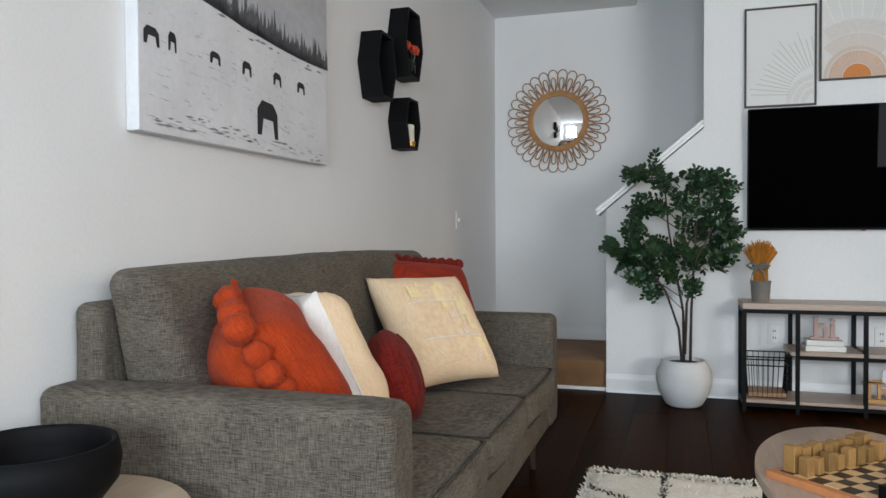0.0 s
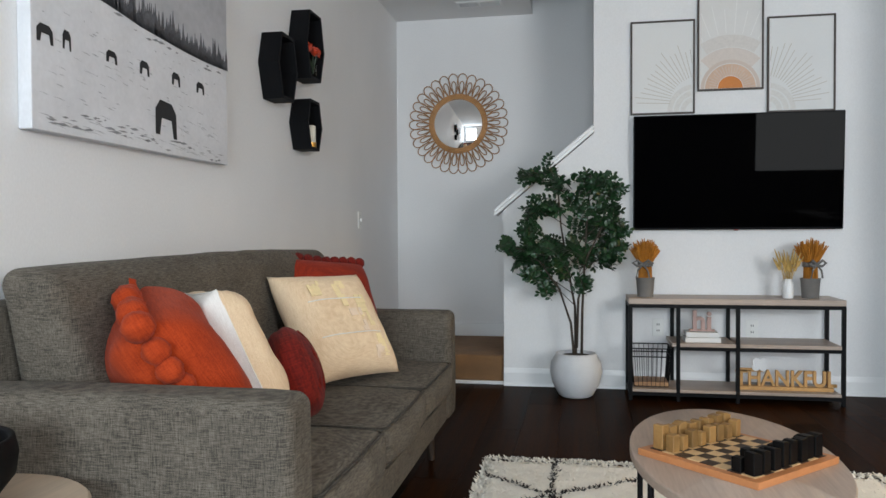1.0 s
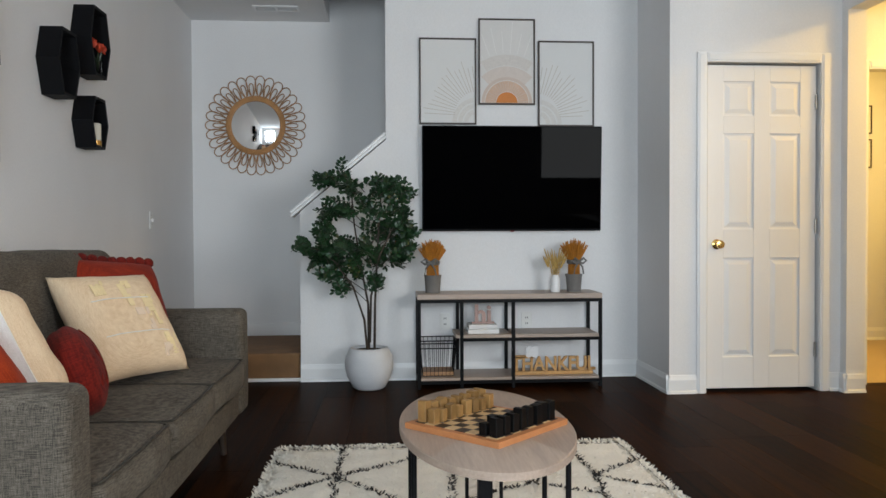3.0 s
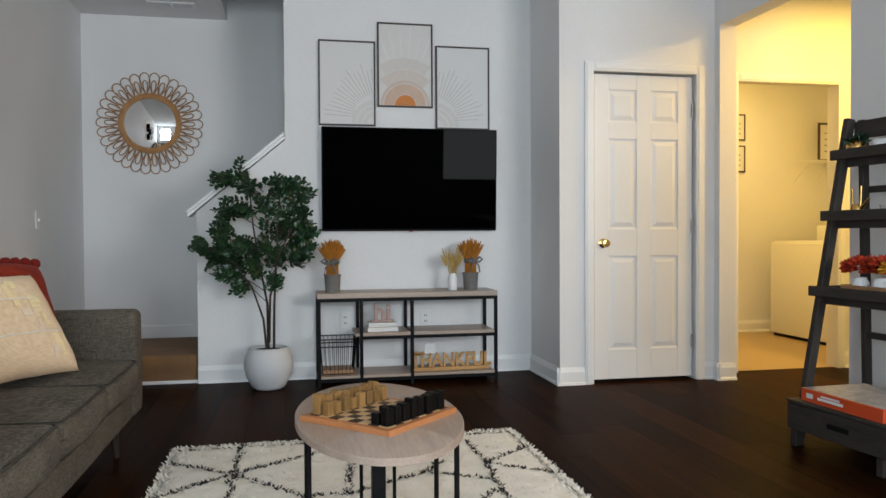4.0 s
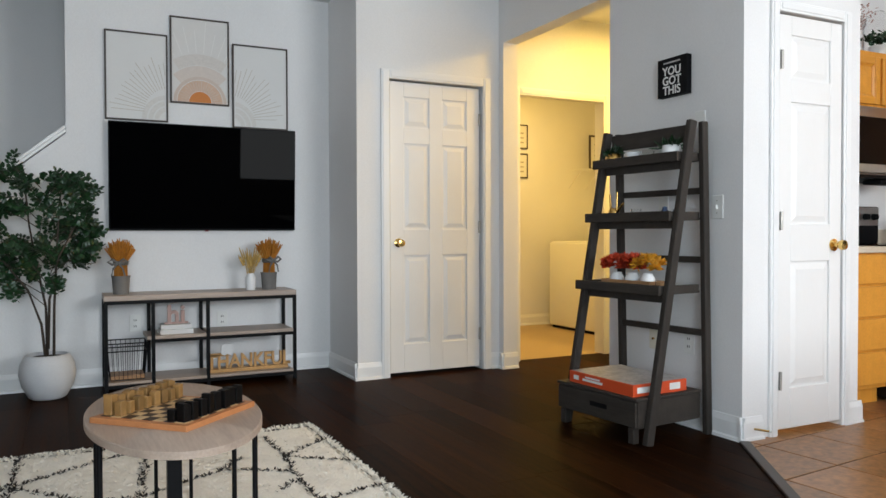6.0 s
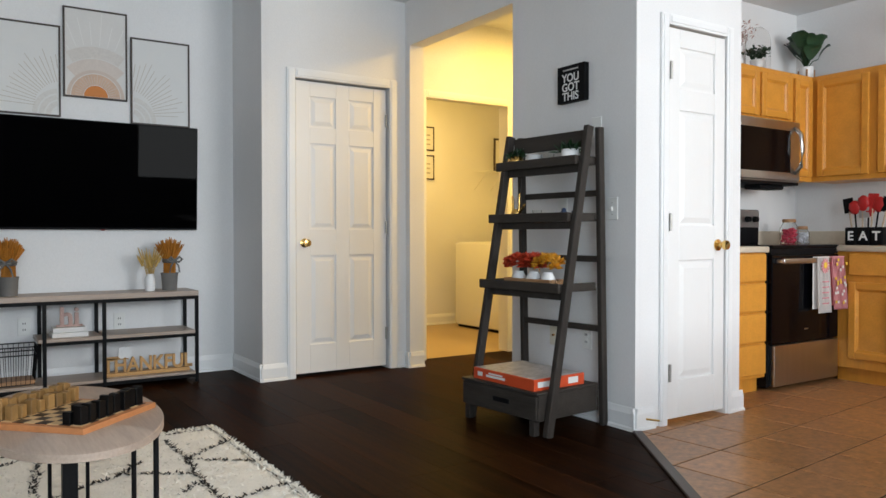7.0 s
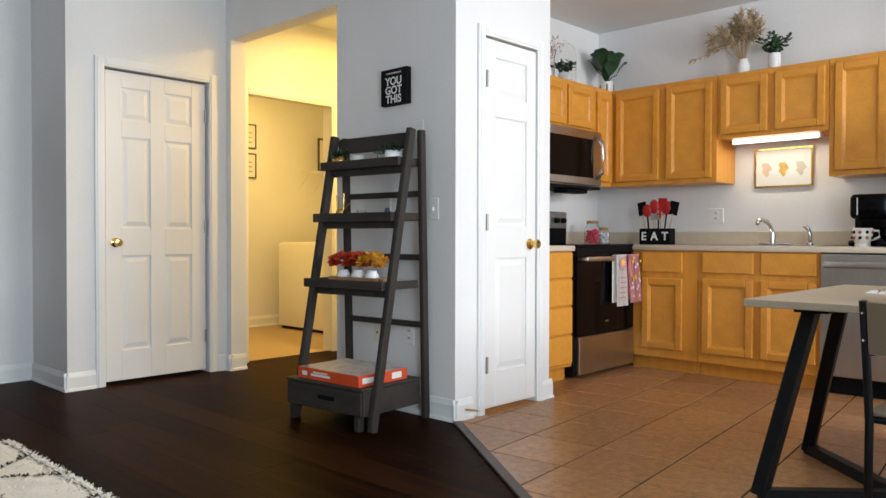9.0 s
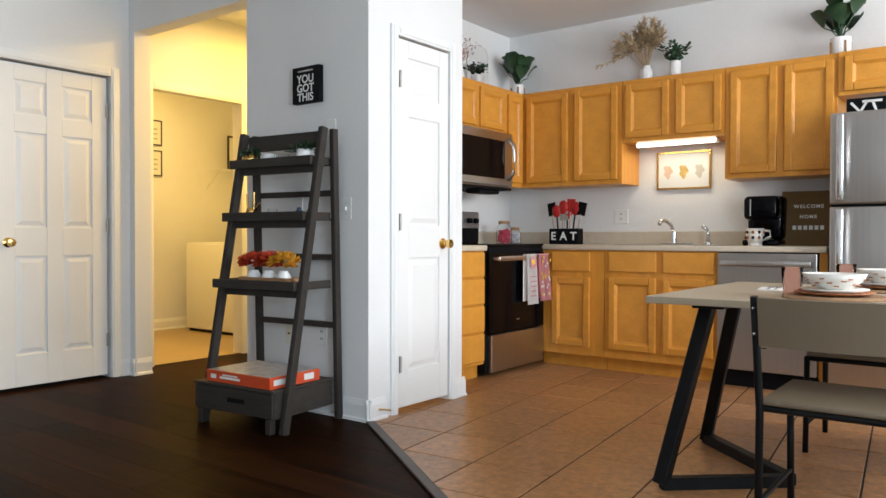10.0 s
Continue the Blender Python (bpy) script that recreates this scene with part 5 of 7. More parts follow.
# ---- rug ----
def build_rug():
    x0, y0, x1, y1 = 0.61, 0.75, 2.20, 3.07
    r = thing("rug", pose(0, 0, 0), "shaggy ivory wool rug with black diamond lines", "rug")
    b = bmesh.new()
    nx, ny = 80, 116
    g = []
    for i in range(nx + 1):
        row = []
        for j in range(ny + 1):
            u, v = i / nx, j / ny
            e = min(u, 1 - u, v, 1 - v) * 12
            x, y = x0 + (x1 - x0) * u, y0 + (y1 - y0) * v
            jag = 0.012 * noise.noise(Vector((x * 14, y * 14, 2)))
            if i in (0, nx):
                x += jag
            if j in (0, ny):
                y += jag
            z = 0.012 + 0.016 * min(1, e * 2.2) + 0.006 * noise.noise(Vector((x * 28, y * 28, 0))) + 0.004 * noise.noise(Vector((x * 70, y * 70, 0)))
            row.append(b.verts.new((x, y, z if e > 0 else 0.003)))
        g.append(row)
    for i in range(nx):
        for j in range(ny):
            b.faces.new((g[i][j], g[i + 1][j], g[i + 1][j + 1], g[i][j + 1]))
    part("base", b, WOOLW, r, smooth="all")
    rng = random.Random(5)
    # tufts of pile
    vs, fs = [], []
    for k in range(15000):
        x, y = rng.uniform(x0 + 0.005, x1 - 0.005), rng.uniform(y0 + 0.6, y1 - 0.005)
        a, l, w = rng.uniform(0, 6.283), rng.uniform(0.012, 0.024), rng.uniform(0.004, 0.007)
        if rng.random() < 0.14:
            x = rng.choice((x0 + 0.004, x1 - 0.004)) + rng.uniform(-0.008, 0.008)
        elif rng.random() < 0.06:
            y = y1 - 0.004 + rng.uniform(-0.008, 0.008)
        n = len(vs)
        dx, dy = math.cos(a), math.sin(a)
        z = 0.02
        vs += [(x - dy * w, y + dx * w, z), (x + dy * w, y - dx * w, z), (x + dx * l * 0.9 + dy * w * 0.4, y + dy * l * 0.9 - dx * w * 0.4, z + l * 0.55), (x + dx * l * 0.9 - dy * w * 0.4, y + dy * l * 0.9 + dx * w * 0.4, z + l * 0.55)]
        fs.append((n, n + 1, n + 2, n + 3))
    tagged(leaf_part("shag", vs, fs, WOOLW, r, "ivory wool pile"), kind="stuff")
    # black lines as rows of tufts
    LINES = [((0.91, 3.07), (0.90, 2.615)), ((0.90, 2.615), (0.62, 2.83)), ((0.90, 2.615), (0.62, 2.37)), ((0.90, 2.615), (1.27, 2.87)), ((0.90, 2.615), (1.17, 2.30)), ((0.90, 2.615), (0.906, 2.30)),
             ((1.27, 2.87), (1.42, 2.96)), ((1.42, 2.96), (1.335, 2.28)), ((1.335, 2.28), (1.17, 2.30)), ((1.335, 2.28), (1.67, 2.48)), ((1.67, 2.48), (1.77, 2.62)), ((1.67, 2.48), (1.92, 2.33)),
             ((1.93, 2.90), (1.94, 2.55)), ((1.94, 2.55), (2.19, 2.76)), ((1.94, 2.55), (2.19, 2.36)), ((1.94, 2.55), (1.91, 2.22)), ((1.91, 2.22), (1.80, 2.12)), ((1.91, 2.22), (1.92, 1.95)),
             ((1.92, 1.95), (2.19, 2.02)), ((1.92, 1.95), (1.6, 1.5)), ((0.64, 1.75), (0.906, 2.30)), ((1.17, 2.30), (1.5, 1.6)), ((1.5, 1.6), (1.0, 1.2)), ((1.6, 1.5), (2.18, 1.1))]
    vs, fs = [], []
    for p, q in LINES:
        p, q = Vector((*p, 0)), Vector((*q, 0))
        n_ = int((q - p).length / 0.0042)
        for k in range(n_):
            c = p.lerp(q, k / n_) + Vector((rng.gauss(0, 0.006) + 0.012 * noise.noise(Vector((k * 0.06, p.x, 0))), rng.gauss(0, 0.006), 0))
            a, l, w = rng.uniform(0, 6.283), rng.uniform(0.010, 0.020), rng.uniform(0.0035, 0.006)
            n = len(vs)
            dx, dy, z = math.cos(a), math.sin(a), 0.027
            vs += [(c.x - dy * w, c.y + dx * w, z), (c.x + dy * w, c.y - dx * w, z), (c.x + dx * l + dy * w * 0.4, c.y + dy * l - dx * w * 0.4, z + l * 0.5), (c.x + dx * l - dy * w * 0.4, c.y + dy * l + dx * w * 0.4, z + l * 0.5)]
            fs.append((n, n + 1, n + 2, n + 3))
    tagged(leaf_part("black_line", vs, fs, WOOLB, r, "black diamond lines in the pile"), kind="stuff")


build_rug()
# ---- ladder shelf and what stands on it ----
LADDER = pose(3.518, 2.045, 0, 0, 0, 5.0)
SHELVES = (1.345, 1.056, 0.70)


def build_ladder():
    """Built in its own frame: x away from the room, y along its width, the near front foot at the origin."""
    s = thing("ladder_shelf", LADDER, "weathered grey wooden ladder shelf leaning by the wall", "shelf")
    W = 0.572
    fx = lambda z: 0.19 * z
    for v in (0, W):
        part("front_leg", bar(bmesh.new(), (fx(0), v, 0.0), (fx(1.535), v, 1.535), 0.046, 0.034, (0, 1, 0), 0.004), GREYWOOD, s)
        part("back_leg", bar(bmesh.new(), (0.412, v, 0.0), (0.372, v, 1.535), 0.040, 0.032, (0, 1, 0), 0.004), GREYWOOD, s)
    for z in (0.50, 0.86, 1.20):
        part("crossbar", box(bmesh.new(), 0.385, 0.017, z - 0.016, 0.403, W - 0.017, z + 0.016, 0.003), GREYWOODT, s)
    part("top_board", box(bmesh.new(), 0.30, 0.018, 1.435, 0.318, W - 0.018, 1.52, 0.004), GREYWOODT, s)
    for z in SHELVES:
        x0 = fx(z) - 0.035
        tray = part("tray", box(bmesh.new(), x0 + 0.01, 0.022, z - 0.002, 0.378, W + 0.022, z + 0.010, 0.002), GREYWOODT, s)
        part("lip", box(bmesh.new(), x0 - 0.008, 0.020, z - 0.006, x0 + 0.010, W + 0.040, z + 0.042, 0.004), GREYWOODT, tray)
        part("lip", box(bmesh.new(), x0 + 0.0105, 0.0205, z + 0.001, 0.372, 0.034, z + 0.040, 0.003), GREYWOODT, tray)
        part("lip", box(bmesh.new(), x0 + 0.0105, W + 0.024, z + 0.001, 0.362, W + 0.038, z + 0.040, 0.003), GREYWOODT, tray)
        part("bearer", box(bmesh.new(), x0 + 0.03, 0.022, z - 0.042, x0 + 0.048, W - 0.022, z - 0.0025, 0.002), GREYWOOD, tray)
    dr = part("drawer_box", box(bmesh.new(), -0.042, 0.020, 0.078, 0.385, W + 0.010, 0.205, 0.003), GREYWOODT, s)
    part("drawer_front", box(bmesh.new(), -0.055, 0.026, 0.084, -0.0425, W + 0.004, 0.200, 0.003), GREYWOODT, dr)
    part("top_panel", box(bmesh.new(), -0.056, 0.018, 0.2055, 0.39, W + 0.014, 0.220, 0.004), GREYWOODT, dr)
    part("pull", box(bmesh.new(), -0.0565, 0.215, 0.135, -0.0545, 0.335, 0.158, 0.0008), BLKMATT, dr, "dark cut-out drawer pull")
    for v in (0.05, W - 0.035):
        part("foot", box(bmesh.new(), -0.042, v, 0, -0.004, v + 0.036, 0.077, 0.004), GREYWOOD, s)


def on_ladder(x, y, z, turn=0):
    """A place on the shelf, given from its near front foot."""
    return LADDER @ pose(x, y, z, 0, 0, turn)


build_ladder()


def puzzle_box():
    p = thing("puzzle_box", on_ladder(0.145, 0.285, 0.220, -2), "flat orange-red jigsaw puzzle box on the ladder shelf", "box")
    part("box", box(bmesh.new(), -0.175, -0.235, 0, 0.175, 0.235, 0.058, 0.002), ORED, p)
    part("lid_print", box(bmesh.new(), -0.168, -0.228, 0.058, 0.168, 0.228, 0.0592), PGREY, p, "grey patterned lid")
    for y0, y1, z0, z1 in ((-0.02, 0.13, 0.02, 0.032), (-0.0, 0.11, 0.036, 0.044), (0.16, 0.20, 0.018, 0.04)):
        part("bar", box(bmesh.new(), -0.1765, y0, z0, -0.1745, y1, z1), PLATE, p, "white printed bar")
    for x0, x1, z0, z1 in ((-0.15, -0.03, 0.016, 0.044), (0.06, 0.13, 0.014, 0.046)):
        part("bar", box(bmesh.new(), x0, -0.2365, z0, x1, -0.2345, z1), PLATE, p, "white printed bar")


puzzle_box()


def flower_tray():
    t = thing("flower_tray", on_ladder(0.20, 0.30, 0.710), "brown wicker tray under the flower vases", "tray")
    part("base", box(bmesh.new(), -0.05, -0.17, 0, 0.05, 0.17, 0.008, 0.002), RATTAN, t)
    for x0, y0, x1, y1 in ((-0.055, -0.17, -0.047, 0.17), (0.047, -0.17, 0.055, 0.17), (-0.047, -0.175, 0.047, -0.167), (-0.047, 0.167, 0.047, 0.175)):
        part("rim", box(bmesh.new(), x0, y0, 0, x1, y1, 0.045, 0.002), RATTAN, t)
    for i, (dy, mt, nm) in enumerate(((0.11, REDP, "red"), (0.0, REDP, "red"), (-0.105, YELP, "yellow"))):
        v = thing("flower_vase", on_ladder(0.20, 0.30 + dy, 0.718), "white ceramic vase of %s artificial chrysanthemums" % nm, "vase", "flower vases on the ladder shelf")
        part("body", lathe(bmesh.new(), [(0.0, 0), (0.028, 0), (0.039, 0.022), (0.036, 0.05), (0.025, 0.066), (0.027, 0.072), (0.021, 0.072), (0.019, 0.06), (0.0, 0.015)], 24), WHITE, v, smooth="all")
        rng = random.Random(i + 60)
        for k in range(8):
            a = k * 0.9
            c = Vector((0.045 * math.cos(a), 0.06 * math.sin(a), 0.118 + 0.020 * math.sin(k * 2.1))) if k else Vector((0, 0, 0.138))
            vs, fs = [], []
            for j in range(64):
                d = Vector((rng.gauss(0, 1), rng.gauss(0, 1), abs(rng.gauss(0, 1)) - 0.15)).normalized()
                leaflet(vs, fs, c - d * 0.004, d, Vector((rng.gauss(0, 1), rng.gauss(0, 1), 1)).normalized(), rng.uniform(0.036, 0.052), 0.012)
            o = leaf_part("bloom", vs, fs, YELP if (nm == "yellow" or (i == 1 and k == 6)) else REDP, v)
    s = thing("tray_shelf_glass", on_ladder(0.19, 0.10, 0.710), "small clear glass votive on the shelf", "votive")
    part("glass", lathe(bmesh.new(), [(0, 0), (0.024, 0), (0.026, 0.05), (0.023, 0.05), (0.021, 0.006), (0, 0.005)], 18), GLASS, s, smooth=True)


flower_tray()


def grass_pot(x, y, z, pot, label, r=0.035, h=0.045):
    p = thing("succulent_pot", on_ladder(x, y, z), label, "plant")
    part("pot", lathe(bmesh.new(), [(0, 0), (r * 0.8, 0), (r * 1.05, h * 0.5), (r, h), (r * 0.85, h), (r * 0.8, h * 0.8), (0, h * 0.8)], 20), pot, p, smooth="all")
    rng = random.Random(int(y * 1000))
    vs, fs = [], []
    for k in range(90):
        d = Vector((rng.gauss(0, 0.8), rng.gauss(0, 0.8), abs(rng.gauss(0.7, 0.4)))).normalized()
        leaflet(vs, fs, Vector((rng.gauss(0, 0.3) * r, rng.gauss(0, 0.3) * r, h * 0.8)), d, Vector((rng.gauss(0, 1), rng.gauss(0, 1), 0.3)).normalized(), rng.uniform(0.05, 0.075), 0.011)
    leaf_part("foliage", vs, fs, LEAF, p)


grass_pot(0.265, 0.505, 1.355, GOLD, "small green plant in a gold hobnail pot", 0.042, 0.062)
grass_pot(0.262, 0.10, 1.355, WHITE, "small green plant in a white faceted pot", 0.045, 0.068)


def small_shelf_things():
    for y, r, h, mt, nm in ((2.44, 0.04, 0.058, WHITE, "small white geometric bowl on the top shelf"), (2.33, 0.036, 0.055, GLASS, "clear glass tealight holder on the top shelf"), (2.37, 0.026, 0.05, GLASS, "clear glass tealight holder on the shelf")):
        z = 1.355 if "top" in nm else 1.066
        b = thing("bowl" if mt is WHITE else "tealight_holder", on_ladder(0.265 if z > 1.1 else 0.225, (y - 2.05) * 0.93, z), nm, "bowl" if mt is WHITE else "candle holder")
        part("shell", lathe(bmesh.new(), [(0, 0), (r * 0.7, 0), (r, h), (r * 0.9, h), (r * 0.62, 0.006), (0, 0.006)], 18), mt, b, smooth=True)
    # gold ring holder
    g = thing("ring_holder", on_ladder(0.25, 0.485, 1.066), "shiny gold ornamental ring holder with three prongs", "ornament")
    b = lathe(bmesh.new(), [(0, 0), (0.026, 0), (0.03, 0.01), (0.026, 0.045), (0.02, 0.06), (0, 0.062)], 18)
    part("base", b, GOLD, g, smooth=True)
    for p, q, r in (((0.0, 0.02, 0.05), (0.0, 0.028, 0.135), 0.007), ((0.0, -0.022, 0.05), (0.0, -0.026, 0.145), 0.007), ((0.0, -0.02, 0.035), (0.0, -0.072, 0.085), 0.008)):
        part("prong", rod(bmesh.new(), p, q, r, 10, r * 0.7), GOLD, g, smooth=True)
    for y, mt, h in ((2.31, WHITE, 0.035), (2.28, ORED, 0.03), (2.20, BLUE, 0.06), (2.13, BLUE, 0.045)):
        o = thing("figurine", on_ladder(0.26, (y - 2.05) * 0.93, 1.066), "tiny painted ceramic ornament on the shelf", "ornament", "ornaments on the shelf")
        part("body", lathe(bmesh.new(), [(0, 0), (h * 0.4, 0), (h * 0.45, h * 0.4), (h * 0.2, h * 0.75), (h * 0.22, h * 0.9), (0, h)], 14), mt, o, smooth="all")


small_shelf_things()


# sign on the wall
def wall_sign():
    s = thing("wall_sign", EAST(3.963, 2.335, 1.805), "black block sign with white words YOU GOT THIS", "sign")
    part("block", box(bmesh.new(), -0.105, -0.1, 0.001, 0.105, 0.1, 0.036, 0.002), BLKMATT, s)
    for k, w in enumerate(("YOU", "GOT", "THIS")):
        text("word", w, 0.062, 0.0012, PLATE, s, Matrix.Translation((0, 0.030 - 0.05 * k, 0.0366)), 0.0012)
    part("bar", box(bmesh.new(), -0.06, 0.072, 0.0358, 0.06, 0.08, 0.0368), PGREY, s, "small unreadable line of print")


wall_sign()


# dark strip between wood and tile
b = bmesh.new()
for (ax, ay), (bx, by) in zip(EDGE, EDGE[1:]):
    bar(b, (ax, ay, 0.006), (bx, by, 0.006), 0.05, 0.012, (0, 0, 1), 0.004)
tagged(part("trim_threshold", b, DKFRAME), "dark rubber strip where wood floor meets tile", "threshold", kind="structure")
ds = thing("door_stop", pose(4.02, 1.876, 0.06, 90, 0, 25), "small brass spring door stop on the baseboard", "door stop")
part("spring", rod(bmesh.new(), (0, 0, 0), (0, 0, 0.07), 0.005, 8), BRASS, ds, smooth=True)
part("tip", rod(bmesh.new(), (0, 0, 0.07), (0, 0, 0.082), 0.007, 8), PLATE, ds)


# ---- laundry room ----
def build_laundry():
    w = thing("washing_machine", pose(5.70, 5.10, 0), "white washing machine against the laundry wall", "washing machine")
    part("cabinet", box(bmesh.new(), 0, 0, 0.03, 0.68, 0.96, 0.90, 0.012, 3), PLATE, w, smooth=True)
    part("lid", box(bmesh.new(), 0.02, 0.02, 0.90, 0.5, 0.94, 0.915, 0.006), PLATE, w)
    part("console", box(bmesh.new(), 0.5, 0.0, 0.90, 0.66, 0.96, 1.06, 0.02, 3), PLATE, w, smooth=True)
    part("plinth", box(bmesh.new(), 0.03, 0.02, 0, 0.66, 0.94, 0.03), BLKMATT, w)
    for z0, z1 in ((1.91, 2.17), (1.595, 1.86)):
        f = framed("framed_print", NORTH(5.465, 6.299, (z0 + z1) / 2), 0.22, z1 - z0, "small print in a thin dark frame in the laundry", PAPER, 0.012, 0.018)
        for k in range(3):
            part("bar", box(bmesh.new(), -0.06, -0.07 + 0.05 * k, 0.0101, 0.06, -0.055 + 0.05 * k, 0.011), PGREY, f)
    s = thing("wire_shelf", pose(6.1, 6.29, 1.70), "white wire shelf on the laundry wall", "shelf")
    for k in range(9):
        part("wire", rod(bmesh.new(), (0.0, -0.03 * k - 0.02, 0), (0.49, -0.03 * k - 0.02, 0), 0.003, 6), TRIM, s)
    for x in (0.02, 0.25, 0.47):
        part("bracket", rod(bmesh.new(), (x, -0.002, -0.2), (x, -0.26, 0), 0.004, 6), TRIM, s)
    f = framed("framed_print", pose(6.44, 6.20, 1.898) @ Matrix.Rotation(radians(90), 4, "X"), 0.24, 0.385, "print in a dark frame standing on the wire shelf", PAPER, 0.02, 0.02)
    for k in range(4):
        part("bar", box(bmesh.new(), -0.05, -0.1 + 0.06 * k, 0.012, 0.06, -0.085 + 0.06 * k, 0.0135), PGREY, f)


build_laundry()

# ---- kitchen ----
MAPLE2 = mat("honey_maple_panel", (0.68, 0.30, 0.046), 0.34, var=0.13, scale=2.2, grain=16, bump=0.04, dist=0.0006, stretch=(5, 5, 0.45), coat=0.04, spec=0.35)
MAPLEH = mat("honey_maple_rail", (0.65, 0.28, 0.040), 0.38, var=0.12, scale=2.5, grain=18, bump=0.04, dist=0.0006, stretch=(0.5, 6, 6), coat=0.04, spec=0.35)
COUNTER = mat("beige_laminate", (0.60, 0.52, 0.41), 0.4, var=0.06, scale=30, grain=200, bump=0.02)
RED = mat("red_silicone", (0.42, 0.015, 0.015), 0.45, var=0.1, bump=0)
CHROME = mat("chrome", (0.75, 0.75, 0.76), 0.12, metal=1.0, var=0.02, bump=0)
GREIGE = mat("greige_laminate", (0.33, 0.27, 0.19), 0.5, var=0.08, scale=4, grain=60, bump=0.03)
GREIGEC = mat("taupe_seat", (0.145, 0.110, 0.070), 0.5, var=0.06, scale=5, grain=60, bump=0.03)
SLATE = mat("black_steel", (0.005, 0.0054, 0.006), 0.48, spec=0.15, var=0.2, grain=120, bump=0.05)
CANDY = mat("pink_candy", (0.72, 0.06, 0.12), 0.35, var=0.3, scale=60, bump=0)
CANDYW = mat("white_candy", (0.70, 0.72, 0.78), 0.35, var=0.3, scale=60, bump=0)
TOWEL = mat("white_towel", (0.75, 0.72, 0.70), 0.9, var=0.06, grain=200, bump=0.4)
TOWELP = mat("pink_towel", (0.70, 0.30, 0.33), 0.9, var=0.1, grain=200, bump=0.4)
YEL = mat("yellow_print", (0.80, 0.52, 0.06), 0.9, var=0.1, bump=0.2)
FELT = mat("brown_letter_board", (0.145, 0.085, 0.03), 0.85, var=0.15, scale=6, grain=40, bump=0.1, stretch=(1, 1, 14))
PAMPAS = mat("pampas", (0.45, 0.33, 0.20), 0.95, var=0.25, scale=20, bump=0.3)
STONEW = mat("stoneware", (0.74, 0.71, 0.66), 0.35, var=0.05, bump=0)
RUSTP = mat("rust_glaze", (0.34, 0.12, 0.04), 0.4, var=0.4, scale=40, bump=0)
PLACEM = mat("woven_placemat", (0.30, 0.17, 0.085), 0.85, var=0.3, scale=30, grain=160, bump=0.5)
CABFRONT = Matrix(((0, 0, -1, 0), (-1, 0, 0, 0), (0, 1, 0, 0), (0, 0, 0, 1)))
LAMPTUBE = glow("tube_glow", (1.0, 0.93, 0.82), 4.0)


def cab_door(m, w, h, parent, name="door"):
    """A framed door with a recessed panel; m puts its lower left corner, its face along z."""
    d = part(name, box(bmesh.new(), 0.04, 0.04, 0.001, w - 0.04, h - 0.04, 0.005), MAPLE2, parent, at=m)
    f, c = 0.050, 0.013
    for x0, y0, x1, y1, mt in ((0, 0, f, h, MAPLE), (w - f, 0, w, h, MAPLE), (f + 0.0006, 0, w - f - 0.0006, f, MAPLEH), (f + 0.0006, h - f, w - f - 0.0006, h, MAPLEH)):
        part("rail", box(bmesh.new(), x0, y0, 0.001, x1, y1, 0.024, 0.006, 2), mt, d)
    # the moulded slope from the frame down to the panel
    o, i = [(f - 0.003, f - 0.003), (w - f + 0.003, f - 0.003), (w - f + 0.003, h - f + 0.003), (f - 0.003, h - f + 0.003)], [(f + c, f + c), (w - f - c, f + c), (w - f - c, h - f - c), (f + c, h - f - c)]
    for k in range(4):
        t = bmesh.new()
        a, b = o[k], o[(k + 1) % 4]
        p, q = i[k], i[(k + 1) % 4]
        v = [t.verts.new((*a, 0.019)), t.verts.new((*b, 0.019)), t.verts.new((*q, 0.0085)), t.verts.new((*p, 0.0085)), t.verts.new((*a, 0.003)), t.verts.new((*b, 0.003)), t.verts.new((*q, 0.003)), t.verts.new((*p, 0.003))]
        for g in ((0, 1, 2, 3), (3, 2, 6, 7), (0, 4, 5, 1), (0, 3, 7, 4), (1, 5, 6, 2), (4, 7, 6, 5)):
            t.faces.new([v[x] for x in g])
        bmesh.ops.recalc_face_normals(t, faces=t.faces[:])
        part("bead", t, MAPLE, d)
    return d


def drawer(m, w, h, parent):
    return part("drawer_front", box(bmesh.new(), 0, 0, 0.001, w, h, 0.02, 0.005, 2), MAPLE2, parent, at=m)


def east_cabinet(name, label, x, y0, y1, z0, z1, back, doors, drawers=(), low=False):
    """A cabinet whose face lies at x and looks to -x; doors and drawers as (y high, y low, z low, z high)."""
    c = thing(name, pose(x, y1, 0), label, "cabinet", "kitchen cabinets")
    part("carcass", box(bmesh.new(), 0, y0 - y1 + 0.001, z0, back - x - 0.002, -0.001, z1, 0.001, 1), MAPLE, c)
    if low:
        part("toe_kick", box(bmesh.new(), 0.055, y0 - y1 + 0.001, 0.0, 0.075, -0.001, z0), MAPLE, c)
    for kind, rows in ((0, doors), (1, drawers)):
        for ya, yb, za, zb in rows:
            m = Matrix.Translation((0, ya - y1, za)) @ CABFRONT
            (cab_door if kind == 0 else drawer)(m, ya - yb, zb - za, c)
    return c


